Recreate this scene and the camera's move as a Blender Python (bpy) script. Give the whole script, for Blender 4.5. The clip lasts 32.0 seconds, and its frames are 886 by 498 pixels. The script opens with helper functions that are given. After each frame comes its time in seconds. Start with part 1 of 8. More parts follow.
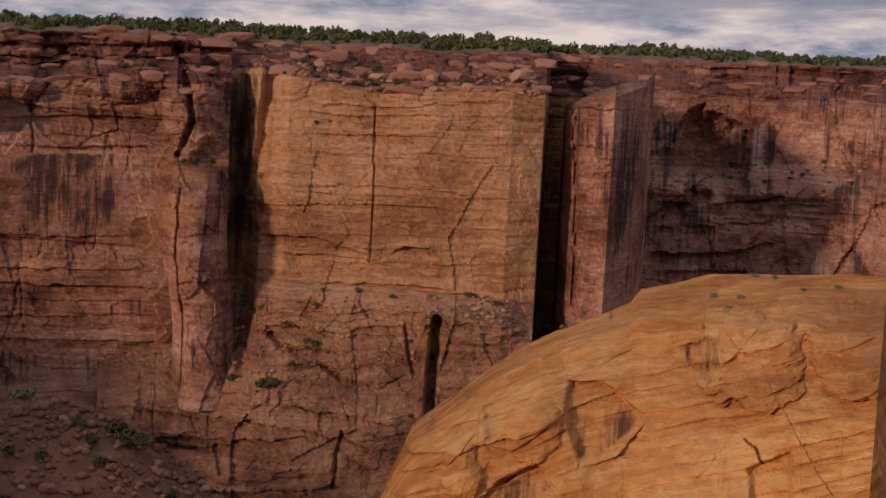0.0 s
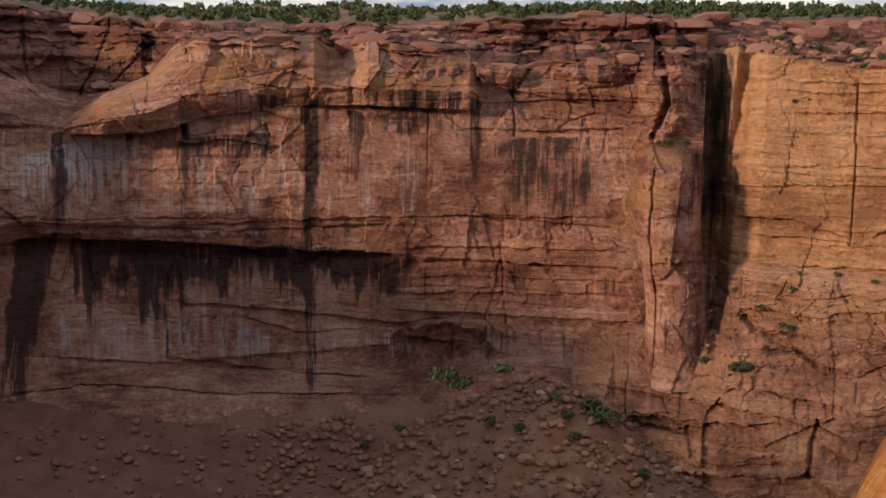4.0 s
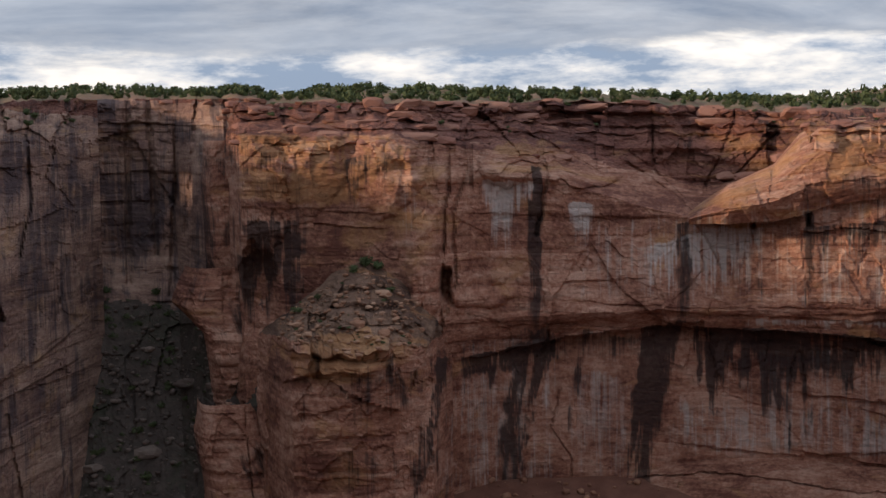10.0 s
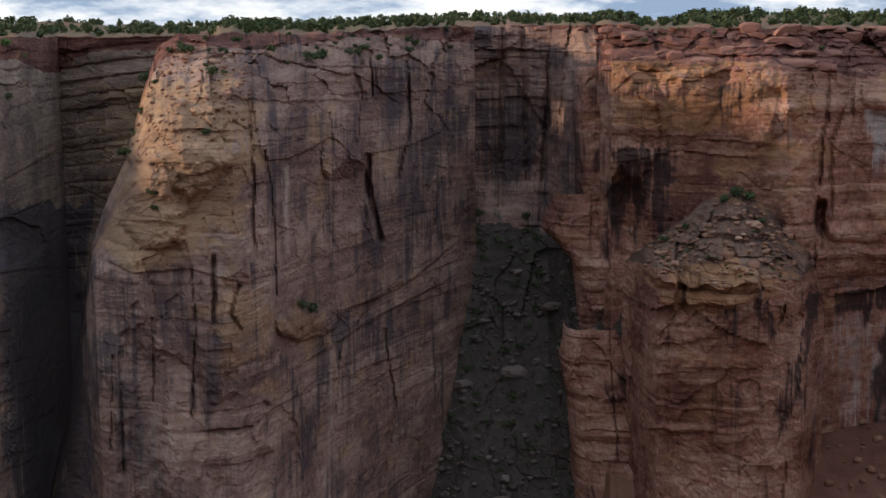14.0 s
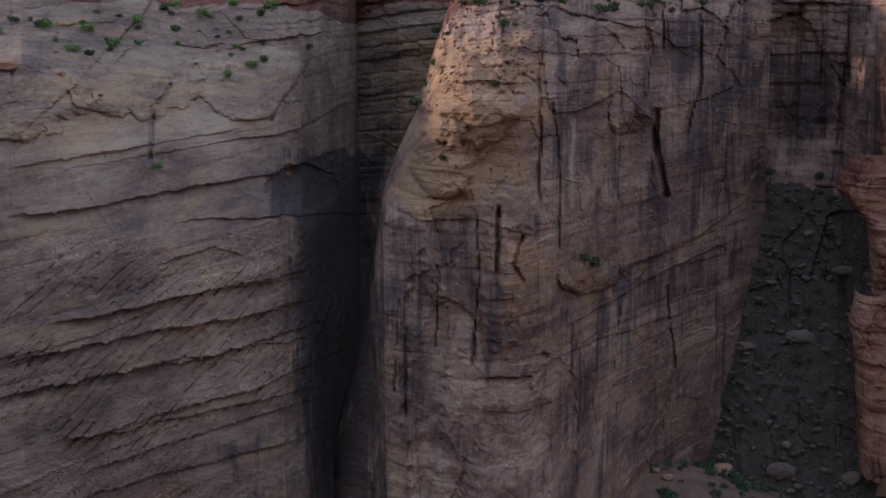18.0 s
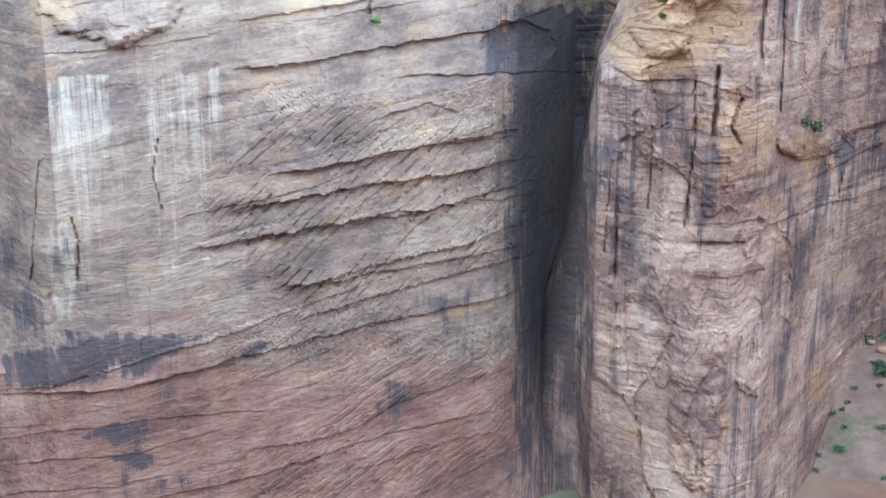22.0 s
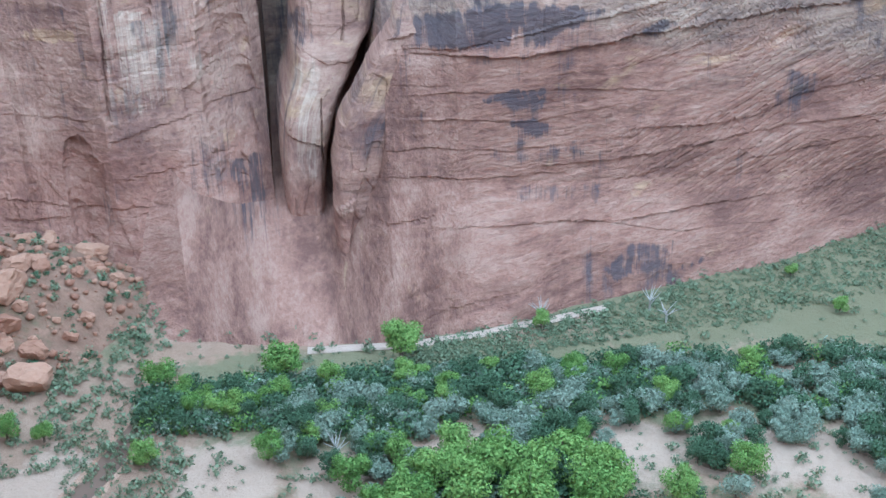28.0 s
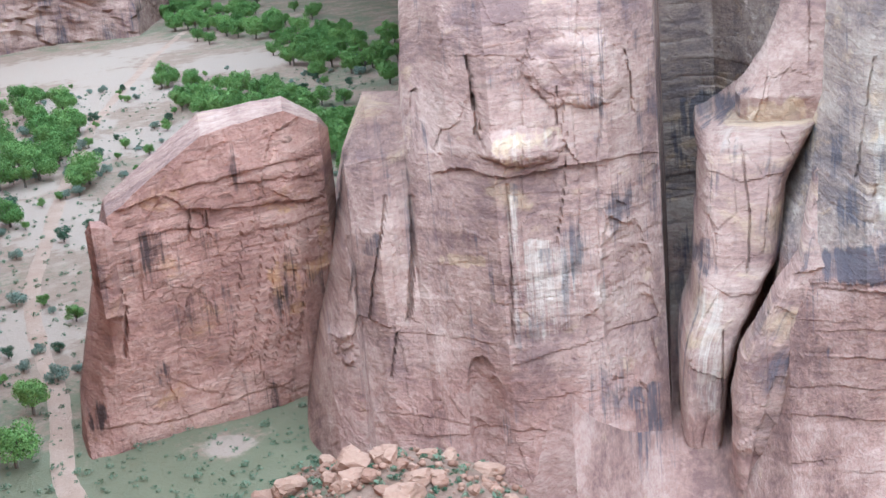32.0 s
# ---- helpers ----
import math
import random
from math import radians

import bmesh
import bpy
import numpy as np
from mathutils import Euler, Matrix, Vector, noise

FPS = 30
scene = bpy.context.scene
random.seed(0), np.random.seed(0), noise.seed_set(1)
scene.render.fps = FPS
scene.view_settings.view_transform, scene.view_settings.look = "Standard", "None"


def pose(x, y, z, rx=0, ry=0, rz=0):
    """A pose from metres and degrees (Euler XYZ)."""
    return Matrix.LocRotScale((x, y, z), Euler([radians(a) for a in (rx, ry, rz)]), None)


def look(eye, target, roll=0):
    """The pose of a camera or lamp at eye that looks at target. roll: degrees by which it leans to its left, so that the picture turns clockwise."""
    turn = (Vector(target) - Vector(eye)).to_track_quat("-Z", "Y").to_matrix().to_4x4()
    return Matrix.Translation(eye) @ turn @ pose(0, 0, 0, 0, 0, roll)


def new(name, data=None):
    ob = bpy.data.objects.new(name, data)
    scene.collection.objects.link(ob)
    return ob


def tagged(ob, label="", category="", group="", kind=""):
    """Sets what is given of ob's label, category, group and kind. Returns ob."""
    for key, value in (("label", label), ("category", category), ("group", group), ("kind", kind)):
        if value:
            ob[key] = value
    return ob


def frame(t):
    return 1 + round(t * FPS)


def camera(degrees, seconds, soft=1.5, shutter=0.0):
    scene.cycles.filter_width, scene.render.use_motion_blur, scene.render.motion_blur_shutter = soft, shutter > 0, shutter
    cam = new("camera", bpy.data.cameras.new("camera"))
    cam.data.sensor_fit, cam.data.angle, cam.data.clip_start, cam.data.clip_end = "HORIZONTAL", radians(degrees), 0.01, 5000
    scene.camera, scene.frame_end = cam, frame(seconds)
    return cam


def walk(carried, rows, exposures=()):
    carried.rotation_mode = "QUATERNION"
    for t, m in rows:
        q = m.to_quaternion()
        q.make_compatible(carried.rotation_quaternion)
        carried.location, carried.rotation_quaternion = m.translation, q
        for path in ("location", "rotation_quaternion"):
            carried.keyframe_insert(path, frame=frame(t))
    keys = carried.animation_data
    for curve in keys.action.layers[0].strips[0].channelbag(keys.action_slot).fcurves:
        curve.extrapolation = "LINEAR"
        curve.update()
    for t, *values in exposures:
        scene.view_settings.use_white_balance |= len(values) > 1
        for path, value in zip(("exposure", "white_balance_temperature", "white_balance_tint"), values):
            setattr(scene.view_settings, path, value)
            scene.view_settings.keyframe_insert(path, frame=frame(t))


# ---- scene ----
# The camera turns on one spot of the canyon rim, 110 m above the canyon floor.
EYE = Vector((0.0, 0.0, 110.0))
cam = camera(35.559, 32.0)
# seconds, heading (to the left), pitch, lean to the right
TURNS = [
    (0.0, 0.0, -6.22, -2.928),
    (0.5, 1.624, -7.163, -3.272),
    (1.0, 3.79, -7.95, -4.05),
    (1.5, 6.047, -9.808, -5.03),
    (2.0, 7.158, -10.245, -5.02),
    (2.5, 9.62, -9.634, -4.623),
    (3.0, 13.293, -8.373, -1.818),
    (3.5, 17.206, -8.177, -0.899),
    (5.5, 24.799, -5.137, -1.433),
    (6.0, 28.914, -4.74, -0.208),
    (6.5, 32.324, -4.303, 0.748),
    (7.0, 34.851, -3.994, 0.91),
    (7.5, 36.903, -3.912, 1.221),
    (8.0, 38.195, -4.104, 1.11),
    (8.5, 39.762, -4.414, 0.857),
    (9.0, 41.312, -4.24, 0.891),
    (9.5, 42.758, -4.062, 0.946),
    (10.0, 45.107, -4.028, 0.912),
    (10.5, 47.664, -4.179, 0.573),
    (11.0, 49.855, -4.484, 0.548),
    (11.5, 51.677, -5.298, 0.674),
    (12.0, 53.244, -5.76, 0.688),
    (12.5, 55.395, -6.303, 0.497),
    (13.0, 57.553, -6.55, 0.455),
    (13.5, 59.03, -6.653, 0.555),
    (14.0, 60.389, -6.837, 0.668),
    (14.5, 62.084, -7.23, 0.738),
    (16.5, 68.137, -7.874, 0.68),
    (17.0, 68.915, -7.922, 0.405),
    (17.5, 70.51, -8.079, 0.292),
    (18.0, 72.221, -8.666, 0.191),
    (18.5, 73.873, -9.51, -0.025),
    (19.0, 75.592, -10.694, -0.125),
    (19.5, 76.49, -11.648, -0.398),
    (20.0, 77.407, -12.322, -0.251),
    (20.5, 78.528, -12.595, 0.056),
    (21.0, 79.81, -12.601, 0.268),
    (21.5, 80.897, -13.1, 0.453),
    (22.0, 81.197, -14.473, 0.325),
    (22.5, 81.731, -16.059, -0.04),
    (23.0, 83.608, -16.879, -0.266),
    (23.5, 85.937, -17.868, -0.18),
    (24.0, 88.576, -18.351, -0.249),
    (24.5, 91.009, -18.594, -0.246),
    (25.0, 93.633, -18.665, 0.202),
    (25.5, 95.466, -18.403, 0.677),
    (27.5, 99.307, -25.294, 1.647),
    (28.0, 98.821, -27.482, 1.699),
    (28.5, 98.841, -29.04, 1.668),
    (29.0, 100.904, -29.331, 2.312),
    (29.5, 104.101, -29.113, 2.811),
    (30.0, 108.135, -26.834, 4.459),
    (30.5, 111.671, -24.157, 4.749),
    (31.0, 113.934, -21.165, 5.407),
    (31.5, 114.985, -18.722, 5.63),
    (32.0, 115.872, -17.0, 5.506),
]
EXPOSURES = [(0.0, -0.9, 6550, 28), (1.0, -0.48, 6500, 26), (1.9, 0.5, 5650, 19), (2.5, 0.55, 5750, 18), (3.0, 0.35, 5750, 17), (3.5, -0.1, 6250, 18),
             (5.5, -0.45, 6350, 16), (7.5, -0.28, 6300, 15), (9.0, -0.15, 6200, 14), (11.0, -0.18, 6100, 13), (12.0, 0.15, 6000, 12), (13.0, 0.1, 5900, 11), (14.0, -0.05, 5750, 10), (17.0, -0.1, 5300, 11), (18.6, -0.15, 5250, 12), (19.1, 2.3, 5000, -2),
             (20.0, 2.35, 4950, -3), (22.0, 2.3, 4950, -3), (25.0, 2.38, 4950, -4), (28.0, 2.33, 4850, -3), (30.0, 2.43, 4950, 0), (32.0, 2.82, 4950, -2)]
walk(cam, [(t, Matrix.Translation(EYE) @ pose(0, 0, 0, 90 + pitch, 0, yaw) @ pose(0, 0, 0, 0, 0, -lean)) for t, yaw, pitch, lean in TURNS], EXPOSURES)

# ---------------------------------------------------------------- light
SUN_AZ, SUN_EL = 140.0, 12.0        # heading to the left of the first view, height
world = bpy.data.worlds.new("sky")
scene.world = world
world.use_nodes = True
wn, wl = world.node_tree.nodes, world.node_tree.links
wn.clear()
w_out = wn.new("ShaderNodeOutputWorld")
w_bg = wn.new("ShaderNodeBackground")
w_sky = wn.new("ShaderNodeTexSky")
w_sky.sky_type, w_sky.sun_disc = "NISHITA", False
w_sky.sun_elevation, w_sky.sun_rotation = radians(SUN_EL), radians(-SUN_AZ)
w_co = wn.new("ShaderNodeTexCoord")
w_map = wn.new("ShaderNodeMapping")
w_map.inputs["Scale"].default_value = (2.2, 2.2, 15.0)
w_no = wn.new("ShaderNodeTexNoise")
w_no.inputs["Scale"].default_value, w_no.inputs["Detail"].default_value, w_no.inputs["Roughness"].default_value = 1.7, 7, 0.6
w_no.inputs["Distortion"].default_value = 0.4
w_ramp = wn.new("ShaderNodeValToRGB")
w_ramp.color_ramp.elements[0].position, w_ramp.color_ramp.elements[0].color = 0.41, (0.47, 0.59, 0.76, 1)
w_ramp.color_ramp.elements[1].position, w_ramp.color_ramp.elements[1].color = 0.60, (1.78, 1.64, 1.42, 1)
e_mid = w_ramp.color_ramp.elements.new(0.485)
e_mid.color = (1.0, 1.03, 1.06, 1)
w_mix = wn.new("ShaderNodeMix")
w_mix.data_type = "RGBA"
w_scale = wn.new("ShaderNodeVectorMath")
w_scale.operation = "SCALE"
w_scale.inputs["Scale"].default_value = 0.12
w_mix.inputs["Factor"].default_value = 0.9
wl.new(w_co.outputs["Generated"], w_map.inputs["Vector"])
wl.new(w_map.outputs["Vector"], w_no.inputs["Vector"])
w_map2 = wn.new("ShaderNodeMapping")
w_map2.inputs["Scale"].default_value = (7.0, 7.0, 26.0)
w_cu = wn.new("ShaderNodeTexNoise")
w_cu.inputs["Scale"].default_value, w_cu.inputs["Detail"].default_value, w_cu.inputs["Roughness"].default_value = 1.3, 9, 0.62
wl.new(w_co.outputs["Generated"], w_map2.inputs["Vector"])
wl.new(w_map2.outputs["Vector"], w_cu.inputs["Vector"])
wl.new(w_cu.outputs["Fac"], w_ramp.inputs["Fac"])
wl.new(w_sky.outputs["Color"], w_scale.inputs[0])
wl.new(w_scale.outputs["Vector"], w_mix.inputs[6])
wl.new(w_ramp.outputs["Color"], w_mix.inputs[7])
w_sep = wn.new("ShaderNodeSeparateXYZ")
w_high = wn.new("ShaderNodeMapRange")
for key, value in (("From Min", 0.05), ("From Max", 0.45), ("To Min", 0.9), ("To Max", 1.2)):
    w_high.inputs[key].default_value = value
w_dim = wn.new("ShaderNodeVectorMath")
w_dim.operation = "SCALE"
wl.new(w_co.outputs["Generated"], w_sep.inputs["Vector"])
wl.new(w_sep.outputs["Z"], w_high.inputs["Value"])
w_edge = wn.new("ShaderNodeMath")
w_edge.operation = "MULTIPLY_ADD"
w_edge.inputs[1].default_value = 0.12
w_up = wn.new("ShaderNodeMapRange")
w_up.interpolation_type = "SMOOTHSTEP"
for key, value in (("From Min", 0.118), ("From Max", 0.142), ("To Min", 0.0), ("To Max", 0.9)):
    w_up.inputs[key].default_value = value
w_grey = wn.new("ShaderNodeMix")
w_grey.data_type = "RGBA"
w_top = wn.new("ShaderNodeValToRGB")
w_top.color_ramp.elements[0].position, w_top.color_ramp.elements[0].color = 0.36, (0.30, 0.37, 0.47, 1)
w_top.color_ramp.elements[1].position, w_top.color_ramp.elements[1].color = 0.62, (0.72, 0.77, 0.82, 1)
wl.new(w_no.outputs["Fac"], w_top.inputs["Fac"])
wl.new(w_top.outputs["Color"], w_grey.inputs[7])
wl.new(w_no.outputs["Fac"], w_edge.inputs[0])
wl.new(w_sep.outputs["Z"], w_edge.inputs[2])
wl.new(w_edge.outputs[0], w_up.inputs["Value"])
wl.new(w_up.outputs["Result"], w_grey.inputs[0])
wl.new(w_mix.outputs[2], w_grey.inputs[6])
wl.new(w_grey.outputs[2], w_dim.inputs[0])
wl.new(w_high.outputs["Result"], w_dim.inputs["Scale"])
wl.new(w_dim.outputs["Vector"], w_bg.inputs["Color"])
w_bg.inputs["Strength"].default_value = 0.87
wl.new(w_bg.outputs["Background"], w_out.inputs["Surface"])

sun_data = bpy.data.lights.new("sun", "SUN")
sun_data.energy, sun_data.angle, sun_data.color = 3.8, radians(4.5), (1.0, 0.75, 0.50)
sun = new("sun", sun_data)
sun.matrix_world = look((0, 0, 600), Vector((0, 0, 600)) - Vector((-math.sin(radians(SUN_AZ)) * math.cos(radians(SUN_EL)), math.cos(radians(SUN_AZ)) * math.cos(radians(SUN_EL)), math.sin(radians(SUN_EL)))))

# ---------------------------------------------------------------- noise on arrays
def lattice(ix, iy, seed):
    h = (ix.astype(np.int64) * 374761393 + iy.astype(np.int64) * 668265263 + seed * 2147483647) & 0xFFFFFFFF
    h = ((h ^ (h >> 13)) * 1274126177) & 0xFFFFFFFF
    return ((h ^ (h >> 16)) & 0xFFFFFF) / float(0xFFFFFF)


def vnoise(x, y, seed=0):
    ix, iy = np.floor(x), np.floor(y)
    fx, fy = x - ix, y - iy
    fx, fy = fx * fx * (3 - 2 * fx), fy * fy * (3 - 2 * fy)
    a, b = lattice(ix, iy, seed), lattice(ix + 1, iy, seed)
    c, d = lattice(ix, iy + 1, seed), lattice(ix + 1, iy + 1, seed)
    return (a + (b - a) * fx) * (1 - fy) + (c + (d - c) * fx) * fy


def fbm(x, y, octaves=4, seed=0, gain=0.5):
    total, amp, norm = 0.0, 1.0, 0.0
    for k in range(octaves):
        total = total + amp * vnoise(x * 2 ** k + 17.3 * k, y * 2 ** k - 9.1 * k, seed + k)
        norm += amp
        amp *= gain
    return total / norm * 2 - 1


def sstep(a, b, x):
    t = np.clip((x - a) / (b - a), 0, 1)
    return t * t * (3 - 2 * t)


# ---------------------------------------------------------------- materials
def mat_base(name, rough=0.9):
    m = bpy.data.materials.new(name)
    m.use_nodes = True
    nt = m.node_tree
    bsdf = nt.nodes["Principled BSDF"]
    bsdf.inputs["Roughness"].default_value = rough
    bsdf.inputs["Specular IOR Level"].default_value = 0.2
    return m, nt, bsdf


def n_noise(nt, vec, scale, detail=5, rough=0.6, size=(1, 1, 1), distortion=0.0):
    mp = nt.nodes.new("ShaderNodeMapping")
    mp.inputs["Scale"].default_value = size
    no = nt.nodes.new("ShaderNodeTexNoise")
    no.inputs["Scale"].default_value, no.inputs["Detail"].default_value = scale, detail
    no.inputs["Roughness"].default_value, no.inputs["Distortion"].default_value = rough, distortion
    nt.links.new(vec, mp.inputs["Vector"])
    nt.links.new(mp.outputs["Vector"], no.inputs["Vector"])
    return no.outputs["Fac"]


def n_ramp(nt, fac, stops):
    r = nt.nodes.new("ShaderNodeValToRGB")
    els = r.color_ramp.elements
    els[0].position, els[0].color = stops[0][0], (*stops[0][1], 1)
    els[1].position, els[1].color = stops[-1][0], (*stops[-1][1], 1)
    for p, c in stops[1:-1]:
        els.new(p).color = (*c, 1)
    nt.links.new(fac, r.inputs["Fac"])
    return r.outputs["Color"]


def n_mix(nt, fac, a, b, mode="MIX"):
    x = nt.nodes.new("ShaderNodeMix")
    x.data_type, x.blend_type = "RGBA", mode
    for value, slot in ((fac, 0), (a, 6), (b, 7)):
        if hasattr(value, "links"):
            nt.links.new(value, x.inputs[slot])
        elif slot == 0:
            x.inputs[0].default_value = value
        else:
            x.inputs[slot].default_value = (*value, 1)
    return x.outputs[2]


def n_math(nt, op, a, b=0.0, c=0.0):
    x = nt.nodes.new("ShaderNodeMath")
    x.operation = op
    for k, value in enumerate((a, b, c)):
        if hasattr(value, "links"):
            nt.links.new(value, x.inputs[k])
        else:
            x.inputs[k].default_value = value
    return x.outputs[0]


def n_range(nt, value, lo, hi, a=0.0, b=1.0):
    x = nt.nodes.new("ShaderNodeMapRange")
    x.interpolation_type = "SMOOTHSTEP"
    nt.links.new(value, x.inputs["Value"])
    for key, v in (("From Min", lo), ("From Max", hi), ("To Min", a), ("To Max", b)):
        x.inputs[key].default_value = v
    return x.outputs["Result"]


def n_attr(nt, name):
    x = nt.nodes.new("ShaderNodeAttribute")
    x.attribute_name = name
    return x.outputs["Fac"]


def n_bump(nt, bsdf, height, dist, strength=1.0):
    b = nt.nodes.new("ShaderNodeBump")
    b.inputs["Distance"].default_value, b.inputs["Strength"].default_value = dist, strength
    nt.links.new(height, b.inputs["Height"])
    nt.links.new(b.outputs["Normal"], bsdf.inputs["Normal"])


def rock_mat(name, light, mid, dark, stain=(0.035, 0.024, 0.024), coat=0.86, pale=(0.60, 0.475, 0.365), bed=0.35, relief=0.5, gold=((0.36, 0.175, 0.08), (0.52, 0.28, 0.135)), slant=0.0, seams=0.3, crisp=1.0):
    """Sandstone: large tone patches, beds, slanting laminae, desert varnish with painted shade, white wash, golden and
    reddish stains.
    """
    m, nt, bsdf = mat_base(name, 0.92)
    uv = nt.nodes.new("ShaderNodeUVMap").outputs["UV"]
    big = n_noise(nt, uv, 0.045, 5, 0.6)
    grain = n_noise(nt, uv, 0.9, 6, 0.65)
    beds = n_noise(nt, uv, 1.0, 5, 0.65, (0.03, bed, 1), 0.6)
    fine = n_noise(nt, uv, 1.0, 4, 0.7, (0.2, 1.6, 1), 0.8)
    streak = n_noise(nt, uv, 1.0, 5, 0.6, (0.42, 0.022, 1), 0.3)
    thin = n_noise(nt, uv, 1.0, 4, 0.65, (2.0, 0.05, 1), 0.2)
    mott = n_noise(nt, uv, 0.22, 6, 0.7, (1, 1.6, 1))
    patch = n_noise(nt, uv, 0.10, 6, 0.62, (1, 0.5, 1), 0.7)
    spread = n_noise(nt, uv, 0.075, 6, 0.66, (0.8, 1.3, 1), 0.5)
    f = n_math(nt, "MULTIPLY_ADD", n_math(nt, "SUBTRACT", big, 0.5), 1.8, 0.5)
    f = n_math(nt, "MULTIPLY_ADD", n_math(nt, "SUBTRACT", mott, 0.5), 1.4 * crisp, f)
    f = n_math(nt, "MULTIPLY_ADD", n_math(nt, "SUBTRACT", beds, 0.5), 0.65, f)
    f = n_math(nt, "MULTIPLY_ADD", n_math(nt, "SUBTRACT", fine, 0.5), 0.14, f)
    f = n_math(nt, "MULTIPLY_ADD", n_math(nt, "SUBTRACT", grain, 0.5), 0.8 * crisp * crisp, f)
    f = n_math(nt, "MULTIPLY_ADD", n_attr(nt, "tone"), 0.7, f)
    if slant:
        turn = nt.nodes.new("ShaderNodeMapping")
        turn.inputs["Rotation"].default_value = (0, 0, radians(-28))
        nt.links.new(uv, turn.inputs["Vector"])
        lam = n_noise(nt, turn.outputs["Vector"], 1.0, 4, 0.6, (0.07, 0.5, 1), 0.8)
        f = n_math(nt, "MULTIPLY_ADD", n_math(nt, "SUBTRACT", lam, 0.5), slant, f)
    col = n_ramp(nt, f, [(0.12, dark), (0.5, mid), (0.88, light)])
    seam = n_noise(nt, uv, 1.0, 6, 0.7, (0.07, 0.6, 1), 1.2)
    seam_f = n_math(nt, "ADD", n_range(nt, n_math(nt, "ABSOLUTE", n_math(nt, "SUBTRACT", seam, 0.47)), 0.022, 0.0), n_range(nt, n_math(nt, "ABSOLUTE", n_math(nt, "SUBTRACT", seam, 0.60)), 0.016, 0.0))
    seam_f = n_math(nt, "MULTIPLY", seam_f, n_range(nt, mott, 0.40, 0.62, 0.0, seams))
    col = n_mix(nt, seam_f, col, n_mix(nt, 0.45, dark, (0.0, 0.0, 0.0)))
    red = n_math(nt, "MULTIPLY_ADD", n_math(nt, "SUBTRACT", spread, 0.5), 0.9, n_attr(nt, "blush"))
    col = n_mix(nt, n_math(nt, "MULTIPLY", n_range(nt, red, 0.3, 0.8), 0.85), col, n_ramp(nt, f, [(0.12, (0.18, 0.088, 0.068)), (0.5, (0.32, 0.165, 0.122)), (0.88, (0.43, 0.255, 0.195))]))
    ochre = n_math(nt, "MULTIPLY_ADD", n_math(nt, "SUBTRACT", spread, 0.5), 2.3, n_attr(nt, "ochre"))
    col = n_mix(nt, n_math(nt, "MULTIPLY", n_range(nt, ochre, 0.28, 0.62), 0.8), col, n_ramp(nt, f, [(0.15, gold[0]), (0.85, gold[1])]))
    wear = n_math(nt, "ADD", n_math(nt, "MULTIPLY", streak, 0.6), n_math(nt, "MULTIPLY", thin, 0.4))
    wash = n_math(nt, "MULTIPLY_ADD", n_math(nt, "SUBTRACT", wear, 0.5), 2.5, n_attr(nt, "pale"))
    wash = n_math(nt, "MULTIPLY_ADD", n_math(nt, "SUBTRACT", mott, 0.5), 0.6, wash)
    col = n_mix(nt, n_math(nt, "MULTIPLY", n_range(nt, wash, 0.38, 1.0), 0.74), col, pale)
    varn = n_math(nt, "MULTIPLY_ADD", n_math(nt, "SUBTRACT", wear, 0.5), 1.9, n_attr(nt, "varnish_shade"))
    varn = n_math(nt, "MULTIPLY_ADD", n_math(nt, "SUBTRACT", patch, 0.5), 1.9, varn)
    varn = n_math(nt, "MULTIPLY_ADD", n_math(nt, "SUBTRACT", grain, 0.5), 0.4, varn)
    col = n_mix(nt, n_math(nt, "MULTIPLY", n_range(nt, varn, 0.30, 0.72), coat), col, stain)
    nt.links.new(col, bsdf.inputs["Base Color"])
    h = n_math(nt, "MULTIPLY_ADD", beds, 1.0, n_math(nt, "MULTIPLY", grain, 0.9))
    h = n_math(nt, "MULTIPLY_ADD", fine, 0.12, h)
    h = n_math(nt, "MULTIPLY_ADD", mott, 1.4, h)
    if slant:
        h = n_math(nt, "MULTIPLY_ADD", lam, 1.6 * slant, h)
    h = n_math(nt, "MULTIPLY_ADD", seam_f, -1.1, h)
    n_bump(nt, bsdf, h, relief * crisp)
    return m


